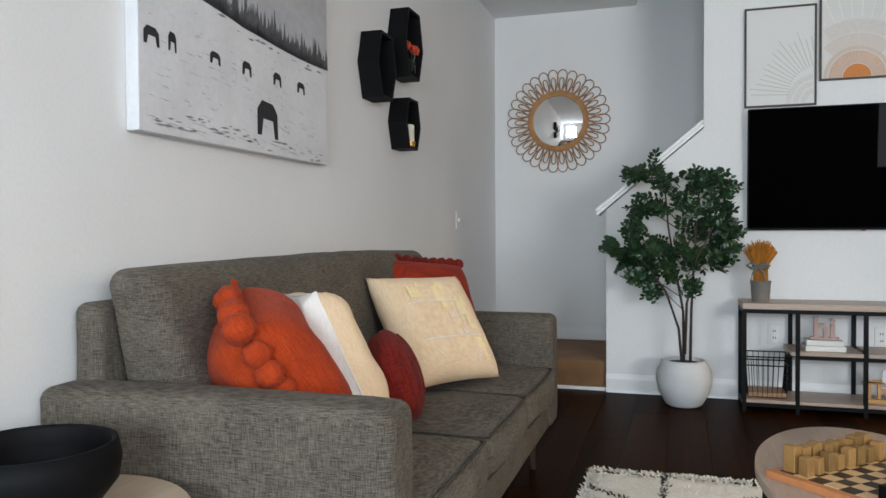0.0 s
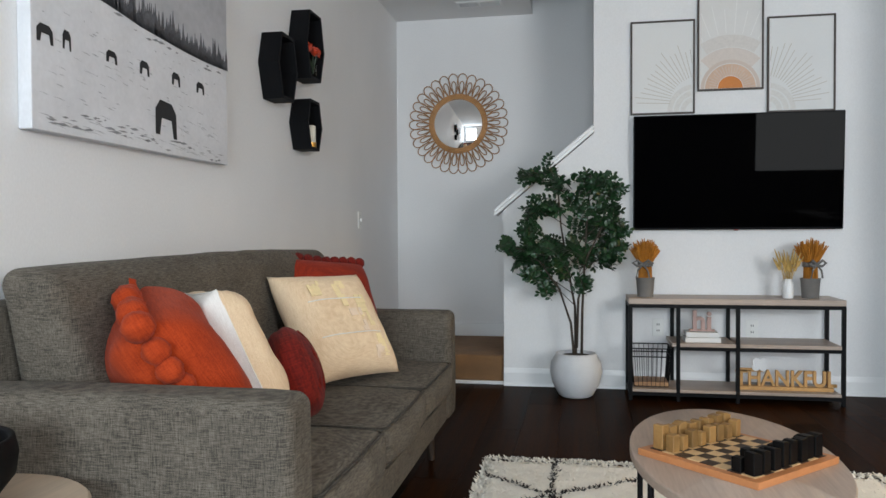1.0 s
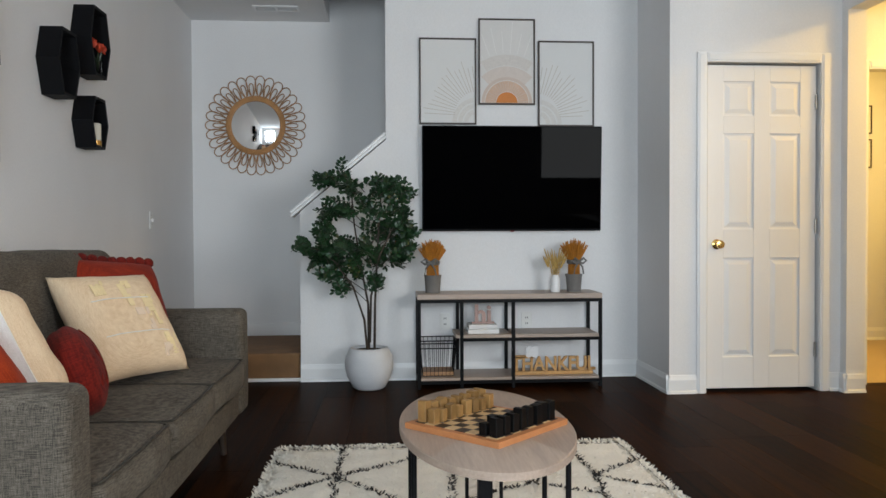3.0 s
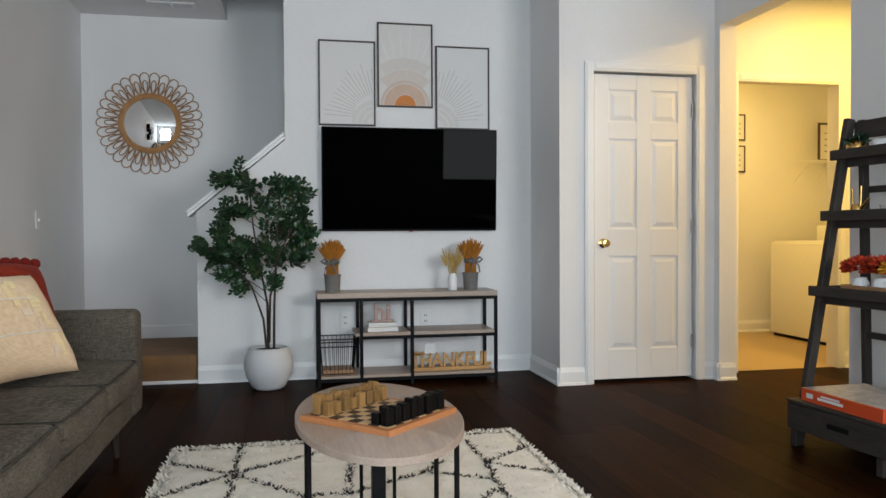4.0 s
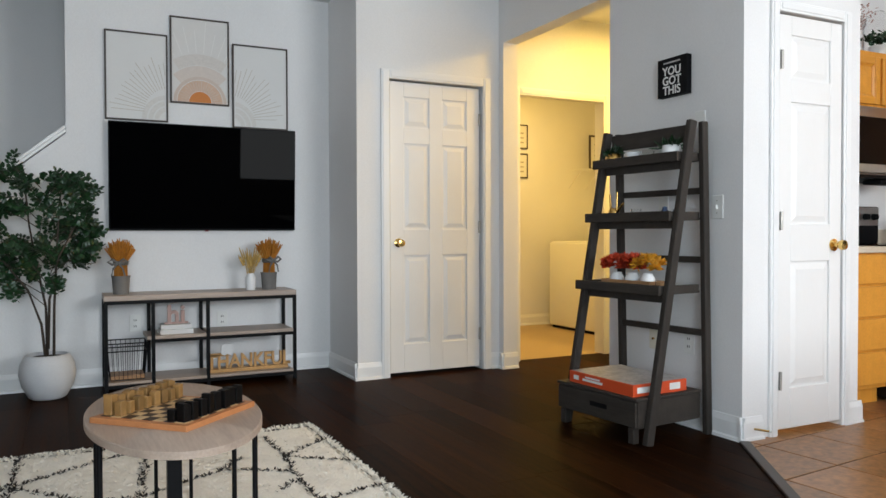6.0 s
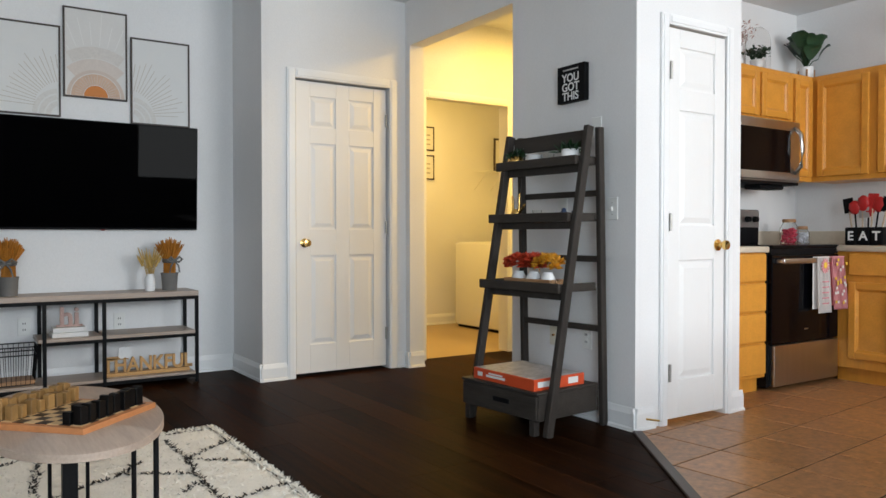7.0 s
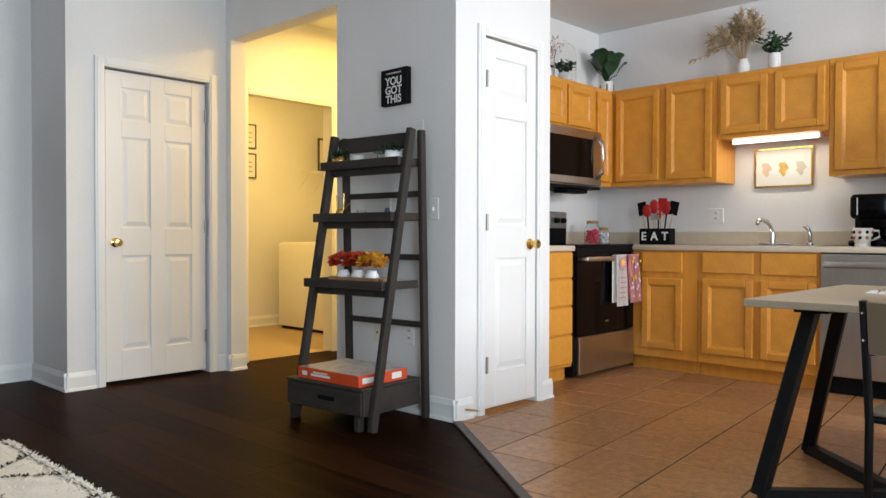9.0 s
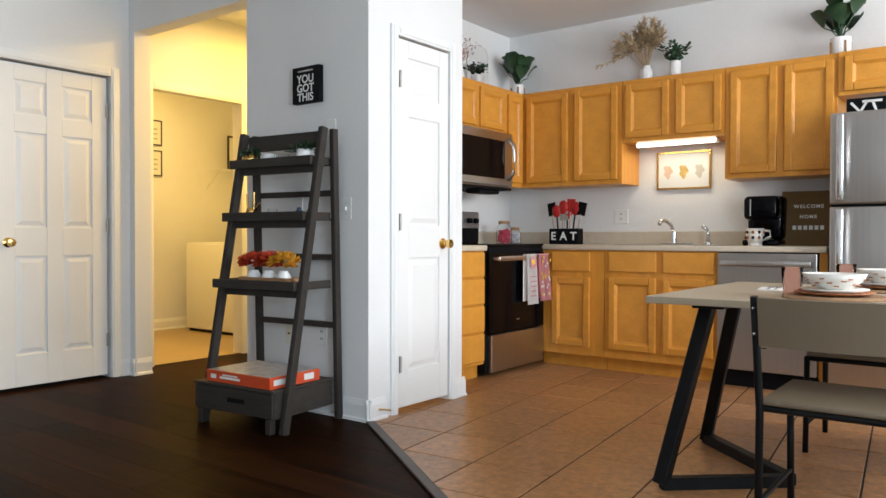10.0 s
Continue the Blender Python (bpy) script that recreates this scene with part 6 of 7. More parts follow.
def south_cabinet(name, label, y, x0, x1, z0, z1, back, doors, drawers=(), low=False):
    """The same for a face at y that looks to -y; doors as (x low, x high, z low, z high)."""
    c = thing(name, pose(x0, y, 0), label, "cabinet", "kitchen cabinets")
    part("carcass", box(bmesh.new(), 0.001, 0, z0, x1 - x0 - 0.001, back - y - 0.002, z1, 0.001, 1), MAPLE, c)
    if low:
        part("toe_kick", box(bmesh.new(), 0.001, 0.055, 0, x1 - x0 - 0.001, 0.075, z0), MAPLE, c)
    for kind, rows in ((0, doors), (1, drawers)):
        for xa, xb, za, zb in rows:
            m = Matrix.Translation((xa - x0, 0, za)) @ Matrix.Rotation(radians(90), 4, "X")
            (cab_door if kind == 0 else drawer)(m, xb - xa, zb - za, c)
    return c


WX, WY = 6.71, 2.76
UF, UY = 6.385, 2.43
east_cabinet("wall_cabinet", "tall double-door honey maple wall cabinet in the corner", UF, 1.565, UY + 0.02, 1.372, 2.135, WX, [(2.385, 2.015, 1.405, 2.10), (1.955, 1.60, 1.405, 2.10)])
east_cabinet("wall_cabinet", "short double-door honey maple cabinet above the sink", UF, 0.815, 1.563, 1.675, 2.135, WX, [(1.535, 1.205, 1.705, 2.10), (1.155, 0.835, 1.705, 2.10)])
east_cabinet("wall_cabinet", "tall double-door honey maple cabinet over the coffee maker", UF, 0.115, 0.813, 1.372, 2.135, WX, [(0.775, 0.475, 1.405, 2.10), (0.43, 0.135, 1.405, 2.10)])
east_cabinet("wall_cabinet", "low honey maple cabinet above the refrigerator", UF - 0.02, -0.80, 0.113, 1.86, 2.135, WX, [(0.075, -0.33, 1.885, 2.105), (-0.37, -0.78, 1.885, 2.105)])
south_cabinet("wall_cabinet", "double-door honey maple cabinet above the microwave", UY, 5.36, 6.115, 1.775, 2.135, WY, [(5.385, 5.725, 1.80, 2.10), (5.75, 6.09, 1.80, 2.10)])
south_cabinet("wall_cabinet", "narrow honey maple corner wall cabinet beside the microwave", UY, 6.117, UF - 0.002, 1.372, 2.135, WY, [(6.145, 6.355, 1.405, 2.10)])
south_cabinet("wall_cabinet", "honey maple wall cabinet beside the pantry", UY, 4.83, 5.358, 1.372, 2.135, WY, [(4.86, 5.33, 1.405, 2.10)])
BX, BY = 6.12, 2.11
east_cabinet("base_cabinet", "single-door honey maple base cabinet in the corner", BX, 1.58, 2.108, 0.10, 0.875, WX, [(2.00, 1.69, 0.165, 0.675)], [(2.00, 1.69, 0.72, 0.86)], True)
east_cabinet("base_cabinet", "double-door honey maple sink base cabinet", BX, 0.775, 1.578, 0.10, 0.875, WX, [(1.54, 1.19, 0.165, 0.685), (1.14, 0.795, 0.165, 0.685)], [(1.54, 1.19, 0.725, 0.865), (1.14, 0.795, 0.725, 0.865)], True)
east_cabinet("base_cabinet", "narrow honey maple filler cabinet by the refrigerator", BX, 0.115, 0.165, 0.10, 0.875, WX, [], [], True)
south_cabinet("base_cabinet", "honey maple base cabinet with four drawers", BY, 4.83, 5.352, 0.10, 0.875, WY, [], [(4.86, 5.335, 0.70, 0.865), (4.86, 5.335, 0.515, 0.685), (4.86, 5.335, 0.325, 0.50), (4.86, 5.335, 0.125, 0.31)], True)


def worktop():
    c = thing("worktop", pose(0, 0, 0), "beige laminate worktop with backsplash and inset sink", "worktop")
    b = box(bmesh.new(), BX - 0.03, 0.115, 0.876, WX - 0.002, 2.085, 0.914, 0.008, 2)
    part("slab", b, COUNTER, c, smooth=True)
    part("slab", box(bmesh.new(), 6.115, 2.087, 0.876, WX - 0.002, WY - 0.002, 0.914, 0.006, 2), COUNTER, c, smooth=True)
    part("slab", box(bmesh.new(), 4.81, BY - 0.03, 0.876, 5.352, WY - 0.002, 0.914, 0.008, 2), COUNTER, c, smooth=True)
    part("backsplash", box(bmesh.new(), WX - 0.022, 0.115, 0.914, WX - 0.002, WY - 0.022, 1.015, 0.005), COUNTER, c)
    part("backsplash", box(bmesh.new(), 6.12, WY - 0.022, 0.914, WX - 0.022, WY - 0.002, 1.015, 0.005), COUNTER, c)
    part("backsplash", box(bmesh.new(), 4.81, WY - 0.022, 0.914, 5.352, WY - 0.002, 1.015, 0.005), COUNTER, c)
    s = thing("sink", pose(6.40, 1.17, 0.914), "stainless steel sink set into the worktop", "sink")
    for x0, y0, x1, y1 in ((-0.2, -0.38, -0.17, 0.38), (0.15, -0.38, 0.23, 0.38), (-0.17, -0.38, 0.15, -0.35), (-0.17, 0.35, 0.15, 0.38)):
        part("rim", box(bmesh.new(), x0, y0, 0.0, x1, y1, 0.006, 0.002), STEEL, s)
    part("basin", box(bmesh.new(), -0.17, -0.35, 0.0005, 0.15, 0.35, 0.002), STEEL, s)
    f = thing("faucet", pose(6.56, 1.21, 0.92), "chrome kitchen faucet with a single lever", "faucet")
    part("base", box(bmesh.new(), -0.03, -0.11, 0, 0.03, 0.11, 0.012, 0.005), CHROME, f)
    part("body", rod(bmesh.new(), (0, 0.02, 0.01), (0, 0.02, 0.09), 0.022, 16, 0.02), CHROME, f, smooth=True)
    part("spout", tube(bmesh.new(), [(0, 0.02, 0.08), (-0.02, 0.035, 0.14), (-0.08, 0.06, 0.175), (-0.13, 0.075, 0.165), (-0.14, 0.078, 0.14)], 0.014, 10), CHROME, f, smooth="all")
    part("lever", tube(bmesh.new(), [(0, 0.02, 0.09), (0.0, 0.045, 0.135), (-0.01, 0.055, 0.18)], 0.009, 8), CHROME, f, smooth="all")
    f = thing("side_sprayer", pose(6.56, 0.98, 0.92), "chrome side sprayer beside the faucet", "sprayer")
    part("collar", lathe(bmesh.new(), [(0, 0), (0.026, 0), (0.024, 0.012), (0.014, 0.02)], 18), CHROME, f, smooth=True)
    part("head", tube(bmesh.new(), [(0, 0, 0.01), (0, 0, 0.07), (-0.008, 0.01, 0.11), (-0.03, 0.03, 0.13)], 0.014, 10), CHROME, f, smooth="all")


worktop()


def build_stove():
    s = thing("stove", pose(5.356, 2.07, 0), "black and stainless electric range with towels on its handle", "stove")
    W = 0.756
    part("body", box(bmesh.new(), 0, 0.03, 0.03, W, 0.66, 0.90, 0.004), BLKMATT, s)
    part("cooktop", box(bmesh.new(), -0.001, 0.0, 0.90, W + 0.001, 0.62, 0.921, 0.006), BLKGLOSS, s, "black glass cooktop")
    part("oven_door", box(bmesh.new(), 0.004, 0.0, 0.30, W - 0.004, 0.03, 0.86, 0.006), BLKGLOSS, s, "black glass oven door")
    part("panel", box(bmesh.new(), 0.004, 0.005, 0.862, W - 0.004, 0.03, 0.899, 0.003), BLKMATT, s)
    part("warming_drawer", box(bmesh.new(), 0.035, 0.0, 0.035, W - 0.004, 0.03, 0.292, 0.004), STEEL, s, "brushed steel drawer front")
    part("badge", box(bmesh.new(), W / 2 - 0.02, -0.001, 0.375, W / 2 + 0.02, 0.0, 0.385), STEEL, s)
    part("handle", box(bmesh.new(), 0.05, -0.055, 0.805, W - 0.03, -0.035, 0.838, 0.008, 3), STEEL, s, "broad steel oven handle", smooth=True)
    for x in (0.06, W - 0.06):
        part("standoff", box(bmesh.new(), x - 0.012, -0.04, 0.81, x + 0.012, 0.0, 0.833, 0.003), STEEL, s)
    part("backguard", box(bmesh.new(), 0, 0.60, 0.92, W, 0.67, 1.17, 0.012, 3), BLKMATT, s, smooth=True)
    part("control_panel", box(bmesh.new(), 0.02, 0.595, 1.04, W - 0.01, 0.60, 1.165, 0.003), STEEL, s, "steel control panel")
    for k in range(4):
        x = (0.07, 0.16, W - 0.16, W - 0.07)[k]
        part("dial", rod(bmesh.new(), (x, 0.596, 1.10), (x, 0.565, 1.10), 0.022, 18, 0.019), BLKMATT, s, smooth=True)
    for i, (x, w, h, mt, nm) in enumerate(((0.40, 0.13, 0.36, TOWEL, "white dish towel with a flower print hanging on the oven handle"), (0.565, 0.145, 0.345, TOWELP, "pink patterned dish towel hanging on the oven handle"))):
        t = thing("dish_towel", pose(5.356 + x, 2.07, 0), nm, "towel")
        b = bmesh.new()
        g = []
        for u in range(9):
            row = []
            for v in range(19):
                q = v / 18
                wob = 0.006 * math.sin(u * 1.4 + i) * min(1, q * 3)
                z = 0.842 - h * q
                row.append(b.verts.new((w * (u / 8) * (1 + 0.12 * q) + 0.006 * i * q * 4, -0.058 + wob - 0.01 * q, z)))
            g.append(row)
        for u in range(8):
            for v in range(18):
                b.faces.new((g[u][v], g[u + 1][v], g[u + 1][v + 1], g[u][v + 1]))
        bmesh.ops.solidify(b, geom=b.faces[:], thickness=0.004)
        part("cloth", b, mt, t, smooth="all")
        part("fold", box(bmesh.new(), 0.0, -0.066, 0.838, w, -0.028, 0.846, 0.003), mt, t)
        part("back_layer", box(bmesh.new(), -0.006, -0.034, 0.842 - h * 0.93, w * 0.98, -0.03, 0.842, 0.001), mt, t)
        rng = random.Random(i)
        if i == 0:
            for k in range(12):
                a = k * math.pi / 6
                bb = bmesh.new()
                bar(bb, (0.07 + 0.02 * math.cos(a), -0.0715, 0.785 + 0.02 * math.sin(a)), (0.07 + 0.047 * math.cos(a), -0.0715, 0.785 + 0.047 * math.sin(a)), 0.011, 0.003, (0, 1, 0), 0)
                part("petal", bb, TOWELP, t)
            part("flower_centre", lathe(bmesh.new(), [(0, 0.001), (0.021, 0.001), (0.021, -0.001), (0, -0.001)], 16, Matrix.Translation((0.07, -0.0725, 0.79)) @ Matrix.Rotation(radians(90), 4, "X")), YEL, t)
            for k in range(5):
                part("bar", box(bmesh.new(), 0.035, -0.0752, 0.54 + 0.035 * k, 0.11, -0.0735, 0.548 + 0.035 * k), TOWELP, t)
        else:
            for k in range(22):
                x0, z0 = rng.uniform(0.01, 0.14), rng.uniform(0.53, 0.83)
                part("dot", box(bmesh.new(), x0, -0.0765, z0, x0 + 0.02, -0.0745, z0 + 0.018, 0.004, 1), (YEL, TOWEL)[k % 2], t)


build_stove()


def build_microwave():
    m = thing("microwave", pose(5.36, 2.36, 1.33), "stainless over-the-range microwave with dark window", "microwave")
    W = 0.752
    part("body", box(bmesh.new(), 0, 0.012, 0.02, W, 0.39, 0.443, 0.004), STEEL, m)
    part("door", box(bmesh.new(), 0, -0.012, 0.03, W * 0.985, 0.012, 0.44, 0.008, 3), STEEL, m, smooth=True)
    part("window", box(bmesh.new(), 0.03, -0.016, 0.085, W * 0.83, -0.01, 0.375, 0.004), BLKGLOSS, m, "dark glass window")
    part("handle", tube(bmesh.new(), [(W * 0.90, -0.012, 0.08), (W * 0.91, -0.055, 0.13), (W * 0.915, -0.065, 0.24), (W * 0.91, -0.055, 0.35), (W * 0.90, -0.012, 0.40)], 0.014, 10), STEEL, m, "curved steel handle", smooth="all")
    part("vent", box(bmesh.new(), 0.02, -0.01, 0.0, W - 0.02, 0.36, 0.02, 0.004), BLKMATT, m)
    part("lamp_cover", box(bmesh.new(), 0.35, 0.03, -0.03, 0.62, 0.16, 0.0, 0.01, 2), BLKMATT, m)


build_microwave()


def build_dishwasher():
    d = thing("dishwasher", pose(6.10, 0.768, 0), "stainless steel dishwasher under the worktop", "dishwasher")
    part("door", box(bmesh.new(), -0.01, -0.598, 0.115, 0.03, 0.0, 0.868, 0.006), STEEL, d)
    part("handle", box(bmesh.new(), -0.055, -0.575, 0.785, -0.035, -0.025, 0.825, 0.009, 3), STEEL, d, "broad bar handle", smooth=True)
    for y in (-0.05, -0.55):
        part("standoff", box(bmesh.new(), -0.04, y - 0.01, 0.792, -0.01, y + 0.01, 0.818, 0.002), STEEL, d)
    part("toe_plate", box(bmesh.new(), 0.03, -0.598, 0.0, 0.05, 0.0, 0.113), BLKMATT, d)
    part("tub", box(bmesh.new(), 0.031, -0.596, 0.114, 0.6, -0.002, 0.866), BLKMATT, d)
    part("badge", box(bmesh.new(), -0.0115, -0.31, 0.265, -0.0095, -0.27, 0.272), BLKMATT, d)


build_dishwasher()


def build_fridge():
    f = thing("refrigerator", pose(5.99, 0.09, 0), "stainless top-freezer refrigerator with a bar handle", "refrigerator")
    part("body", box(bmesh.new(), 0.06, -0.80, 0.02, 0.71, 0.0, 1.70, 0.006), SLATE, f)
    part("freezer_door", box(bmesh.new(), 0, -0.80, 1.165, 0.058, 0.0, 1.70, 0.012, 3), STEEL, f, smooth=True)
    part("fridge_door", box(bmesh.new(), 0, -0.80, 0.05, 0.058, 0.0, 1.15, 0.012, 3), STEEL, f, smooth=True)
    for z0, z1 in ((1.185, 1.685), (0.55, 1.135)):
        grip = part("handle", box(bmesh.new(), -0.058, -0.082, z0, -0.038, -0.042, z1, 0.008, 3), CHROME, f, "broad bright steel handle", smooth=True)
        for z in (z0 + 0.03, z1 - 0.05):
            part("standoff", box(bmesh.new(), -0.04, -0.072, z, 0.002, -0.052, z + 0.02, 0.003), STEEL, grip)
    s = thing("logo_block", pose(6.20, -0.07, 1.70), "small black block with a white emblem on the refrigerator", "sign")
    part("block", box(bmesh.new(), -0.02, -0.105, 0, 0.02, 0.105, 0.105, 0.003), BLKMATT, s)
    b = bmesh.new()
    for p, q in (((0.08, 0.08), (0.03, 0.02)), ((0.03, 0.02), (-0.005, 0.082)), ((0.02, 0.082), (-0.085, 0.082)), ((-0.035, 0.08), (-0.055, 0.02))):
        bar(b, (-0.021, p[0], p[1]), (-0.021, q[0], q[1]), 0.014, 0.003, (1, 0, 0), 0)
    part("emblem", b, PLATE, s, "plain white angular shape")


build_fridge()


def counter_things():
    for x, y, r, h, mt, nm in ((6.25, 2.52, 0.062, 0.165, CANDY, "glass jar of pink candy with a cork lid"), (6.39, 2.50, 0.046, 0.115, CANDYW, "small glass jar of pale candy with a lid")):
        t = thing("candy_jar", pose(x, y, 0.914), nm, "jar", "jars on the worktop")
        part("glass", lathe(bmesh.new(), [(0, 0), (r, 0), (r * 1.02, h * 0.75), (r * 0.7, h * 0.95), (r * 0.7, h), (r * 0.65, h), (r * 0.65, h * 0.93), (r * 0.94, h * 0.74), (r * 0.93, 0.006), (0, 0.006)], 24), GLASS, t, smooth="all")
        b = bmesh.new()
        rng = random.Random(int(r * 1000))
        for k in range(120):
            a, q = rng.uniform(0, 6.283), math.sqrt(rng.random()) * (r * 0.82)
            blob(b, (q * math.cos(a), q * math.sin(a), 0.014 + rng.random() * h * 0.62), 0.0105, k, 0.1, 1)
        part("candy", b, mt, t, smooth=True)
        part("lid", lathe(bmesh.new(), [(0, h), (r * 0.75, h), (r * 0.78, h + 0.012), (r * 0.7, h + 0.022), (0, h + 0.022)], 24), RATTAN, t, "brown lid", smooth=True)
    u = thing("utensil_holder", Matrix.Translation((6.44, 2.06, 0.914)) @ Matrix.Rotation(radians(-90), 4, "Z"), "three black canisters lettered EAT full of utensils", "utensil holder")
    for k, c in enumerate("EAT"):
        x = (k - 1) * 0.088
        can = part("canister", box(bmesh.new(), x - 0.042, -0.045, 0, x + 0.042, 0.045, 0.125, 0.008, 2), BLKMATT, u)
        text("letter", c, 0.088, 0.002, PLATE, can, Matrix.Translation((x, -0.0465, 0.062)) @ Matrix.Rotation(radians(90), 4, "X"), 0.002)
    rng = random.Random(1)
    for k, (x, lean, L, kind_, mt) in enumerate(((-0.10, -0.08, 0.20, 0, BLKMATT), (-0.07, -0.03, 0.18, 1, RED), (-0.03, 0.02, 0.21, 1, RED), (0.01, 0.0, 0.15, 1, RED), (0.03, 0.03, 0.22, 0, RED), (0.06, 0.06, 0.20, 1, RED), (0.10, 0.10, 0.20, 0, BLKMATT), (-0.01, -0.02, 0.14, 0, STEEL))):
        ut = thing("kitchen_utensil", u.matrix_basis @ pose(x, 0.0, 0.10, rng.uniform(-4, 4), math.degrees(lean) * 2.2), "%s cooking utensil standing in the canister" % ("red silicone" if mt is RED else "black nylon" if mt is BLKMATT else "steel"), "utensil", "utensils in the canisters")
        L *= 1.12
        part("handle", rod(bmesh.new(), (0, 0, 0.0), (0, 0, L * 0.62), 0.006, 8), STEEL if mt is STEEL else BLKMATT if k % 2 else LIGHTWOOD, ut, smooth=True)
        if kind_:
            part("head", lathe(bmesh.new(), [(0, L * 0.55), (0.026, L * 0.62), (0.043, L * 0.8), (0.036, L * 0.97), (0.012, L * 1.05), (0, L * 1.06)], 14, Matrix.Diagonal((1, 0.35, 1, 1))), mt, ut, smooth="all")
        else:
            part("head", box(bmesh.new(), -0.036, -0.004, L * 0.58, 0.036, 0.004, L * 1.05, 0.003, 2), mt, ut)
    plate("wall_outlet", EAST(WX, 1.71, 1.135), "white double outlet and switch plate above the worktop", "outlet", "outlet", 0.115, 0.115)
    a = framed("framed_print", EAST(WX - 0.001, 1.21, 1.475), 0.41, 0.285, "framed print of three pressed leaves in gold frame", PAPER, 0.014, 0.022, GOLD)
    for x, mt in ((-0.12, PEACHD), (0.0, WHEATP), (0.12, BEIGE)):
        b = bmesh.new()
        prism(b, [(x + (0.042 + 0.012 * math.cos(5 * t)) * math.cos(t) * 0.75, -0.005 + (0.05 + 0.01 * math.sin(3 * t)) * math.sin(t)) for t in np.linspace(0, 6.1, 22)], 0.0008, Matrix.Translation((0, 0, 0.0142)))
        part("leaf", b, mt, a)
    l = thing("cabinet_lamp", pose(6.50, 1.19, 1.675), "lit fluorescent lamp under the sink cabinet", "lamp")
    part("housing", box(bmesh.new(), -0.035, -0.30, -0.03, 0.035, 0.30, -0.001, 0.004), PLATE, l)
    part("diffuser", box(bmesh.new(), -0.05, -0.29, -0.036, -0.0355, 0.29, -0.004, 0.004), LAMPTUBE, l, "glowing white diffuser")
    c = thing("coffee_maker", pose(6.48, 0.565, 0.914), "black drip coffee maker on the worktop", "coffee maker")
    part("base", box(bmesh.new(), -0.15, -0.115, 0, 0.13, 0.115, 0.04, 0.012, 3), BLKGLOSS, c, smooth=True)
    part("tower", box(bmesh.new(), -0.03, -0.115, 0.04, 0.13, 0.115, 0.335, 0.03, 4), BLKGLOSS, c, smooth=True)
    part("brew_head", box(bmesh.new(), -0.145, -0.112, 0.175, -0.031, 0.112, 0.332, 0.03, 4), BLKGLOSS, c, "rounded black brew head", smooth=True)
    part("drip_tray", lathe(bmesh.new(), [(0, 0), (0.07, 0), (0.072, 0.006), (0, 0.006)], 24, Matrix.Translation((-0.085, 0, 0.0405))), STEEL, c, "steel drip tray", smooth=True)
    # thin steel strip standing in for the highlight along the left edge
    part("edge_glint", box(bmesh.new(), -0.1475, 0.06, 0.20, -0.1445, 0.068, 0.31, 0.001), STEEL, c)
    g = thing("mug", pose(6.255, 0.575, 0.914), "white mug with dark spots in front of the coffee maker", "mug")
    part("body", lathe(bmesh.new(), [(0, 0.02), (0.042, 0.02), (0.054, 0.05), (0.057, 0.115), (0.053, 0.115), (0.05, 0.05), (0, 0.03)], 28), STONEW, g, smooth="all")
    part("foot", lathe(bmesh.new(), [(0, 0), (0.045, 0), (0.042, 0.02), (0, 0.02)], 24), STONEW, g, smooth=True)
    part("handle", tube(bmesh.new(), [(0.0, -0.052, 0.10), (0.0, -0.09, 0.098), (0.0, -0.095, 0.06), (0.0, -0.05, 0.042)], 0.008, 8), STONEW, g, smooth="all")
    for k in range(10):
        a = math.pi * (0.55 + 0.225 * (k % 5))
        part("spot", blob(bmesh.new(), (0.0555 * math.cos(a), 0.0555 * math.sin(a), 0.055 + 0.035 * (k // 5)), (0.011, 0.011, 0.012), k, 0.1, 1), (BLKMATT, RUSTP)[k % 2], g, smooth=True)
    s = thing("letter_board", Matrix.Translation((6.52, 0.315, 0.915)) @ Matrix.Rotation(radians(-90), 4, "Z") @ Matrix.Rotation(radians(-8), 4, "X"), "brown felt letter board reading WELCOME HOME", "sign")
    part("board", box(bmesh.new(), -0.17, 0, 0, 0.17, 0.015, 0.37, 0.002), FELT, s)
    for k, w in enumerate(("WELCOME", "HOME")):
        text("word", w, 0.033, 0.001, PLATE, s, Matrix.Translation((0.0, -0.0008, 0.265 - 0.07 * k)) @ Matrix.Rotation(radians(90), 4, "X"), 0.0008, space=1.25)
    for k in range(6):
        part("bar", box(bmesh.new(), -0.095 + 0.034 * k, -0.0012, 0.108, -0.072 + 0.034 * k, 0.0, 0.136), PLATE, s, "white mark of a third line")


counter_things()


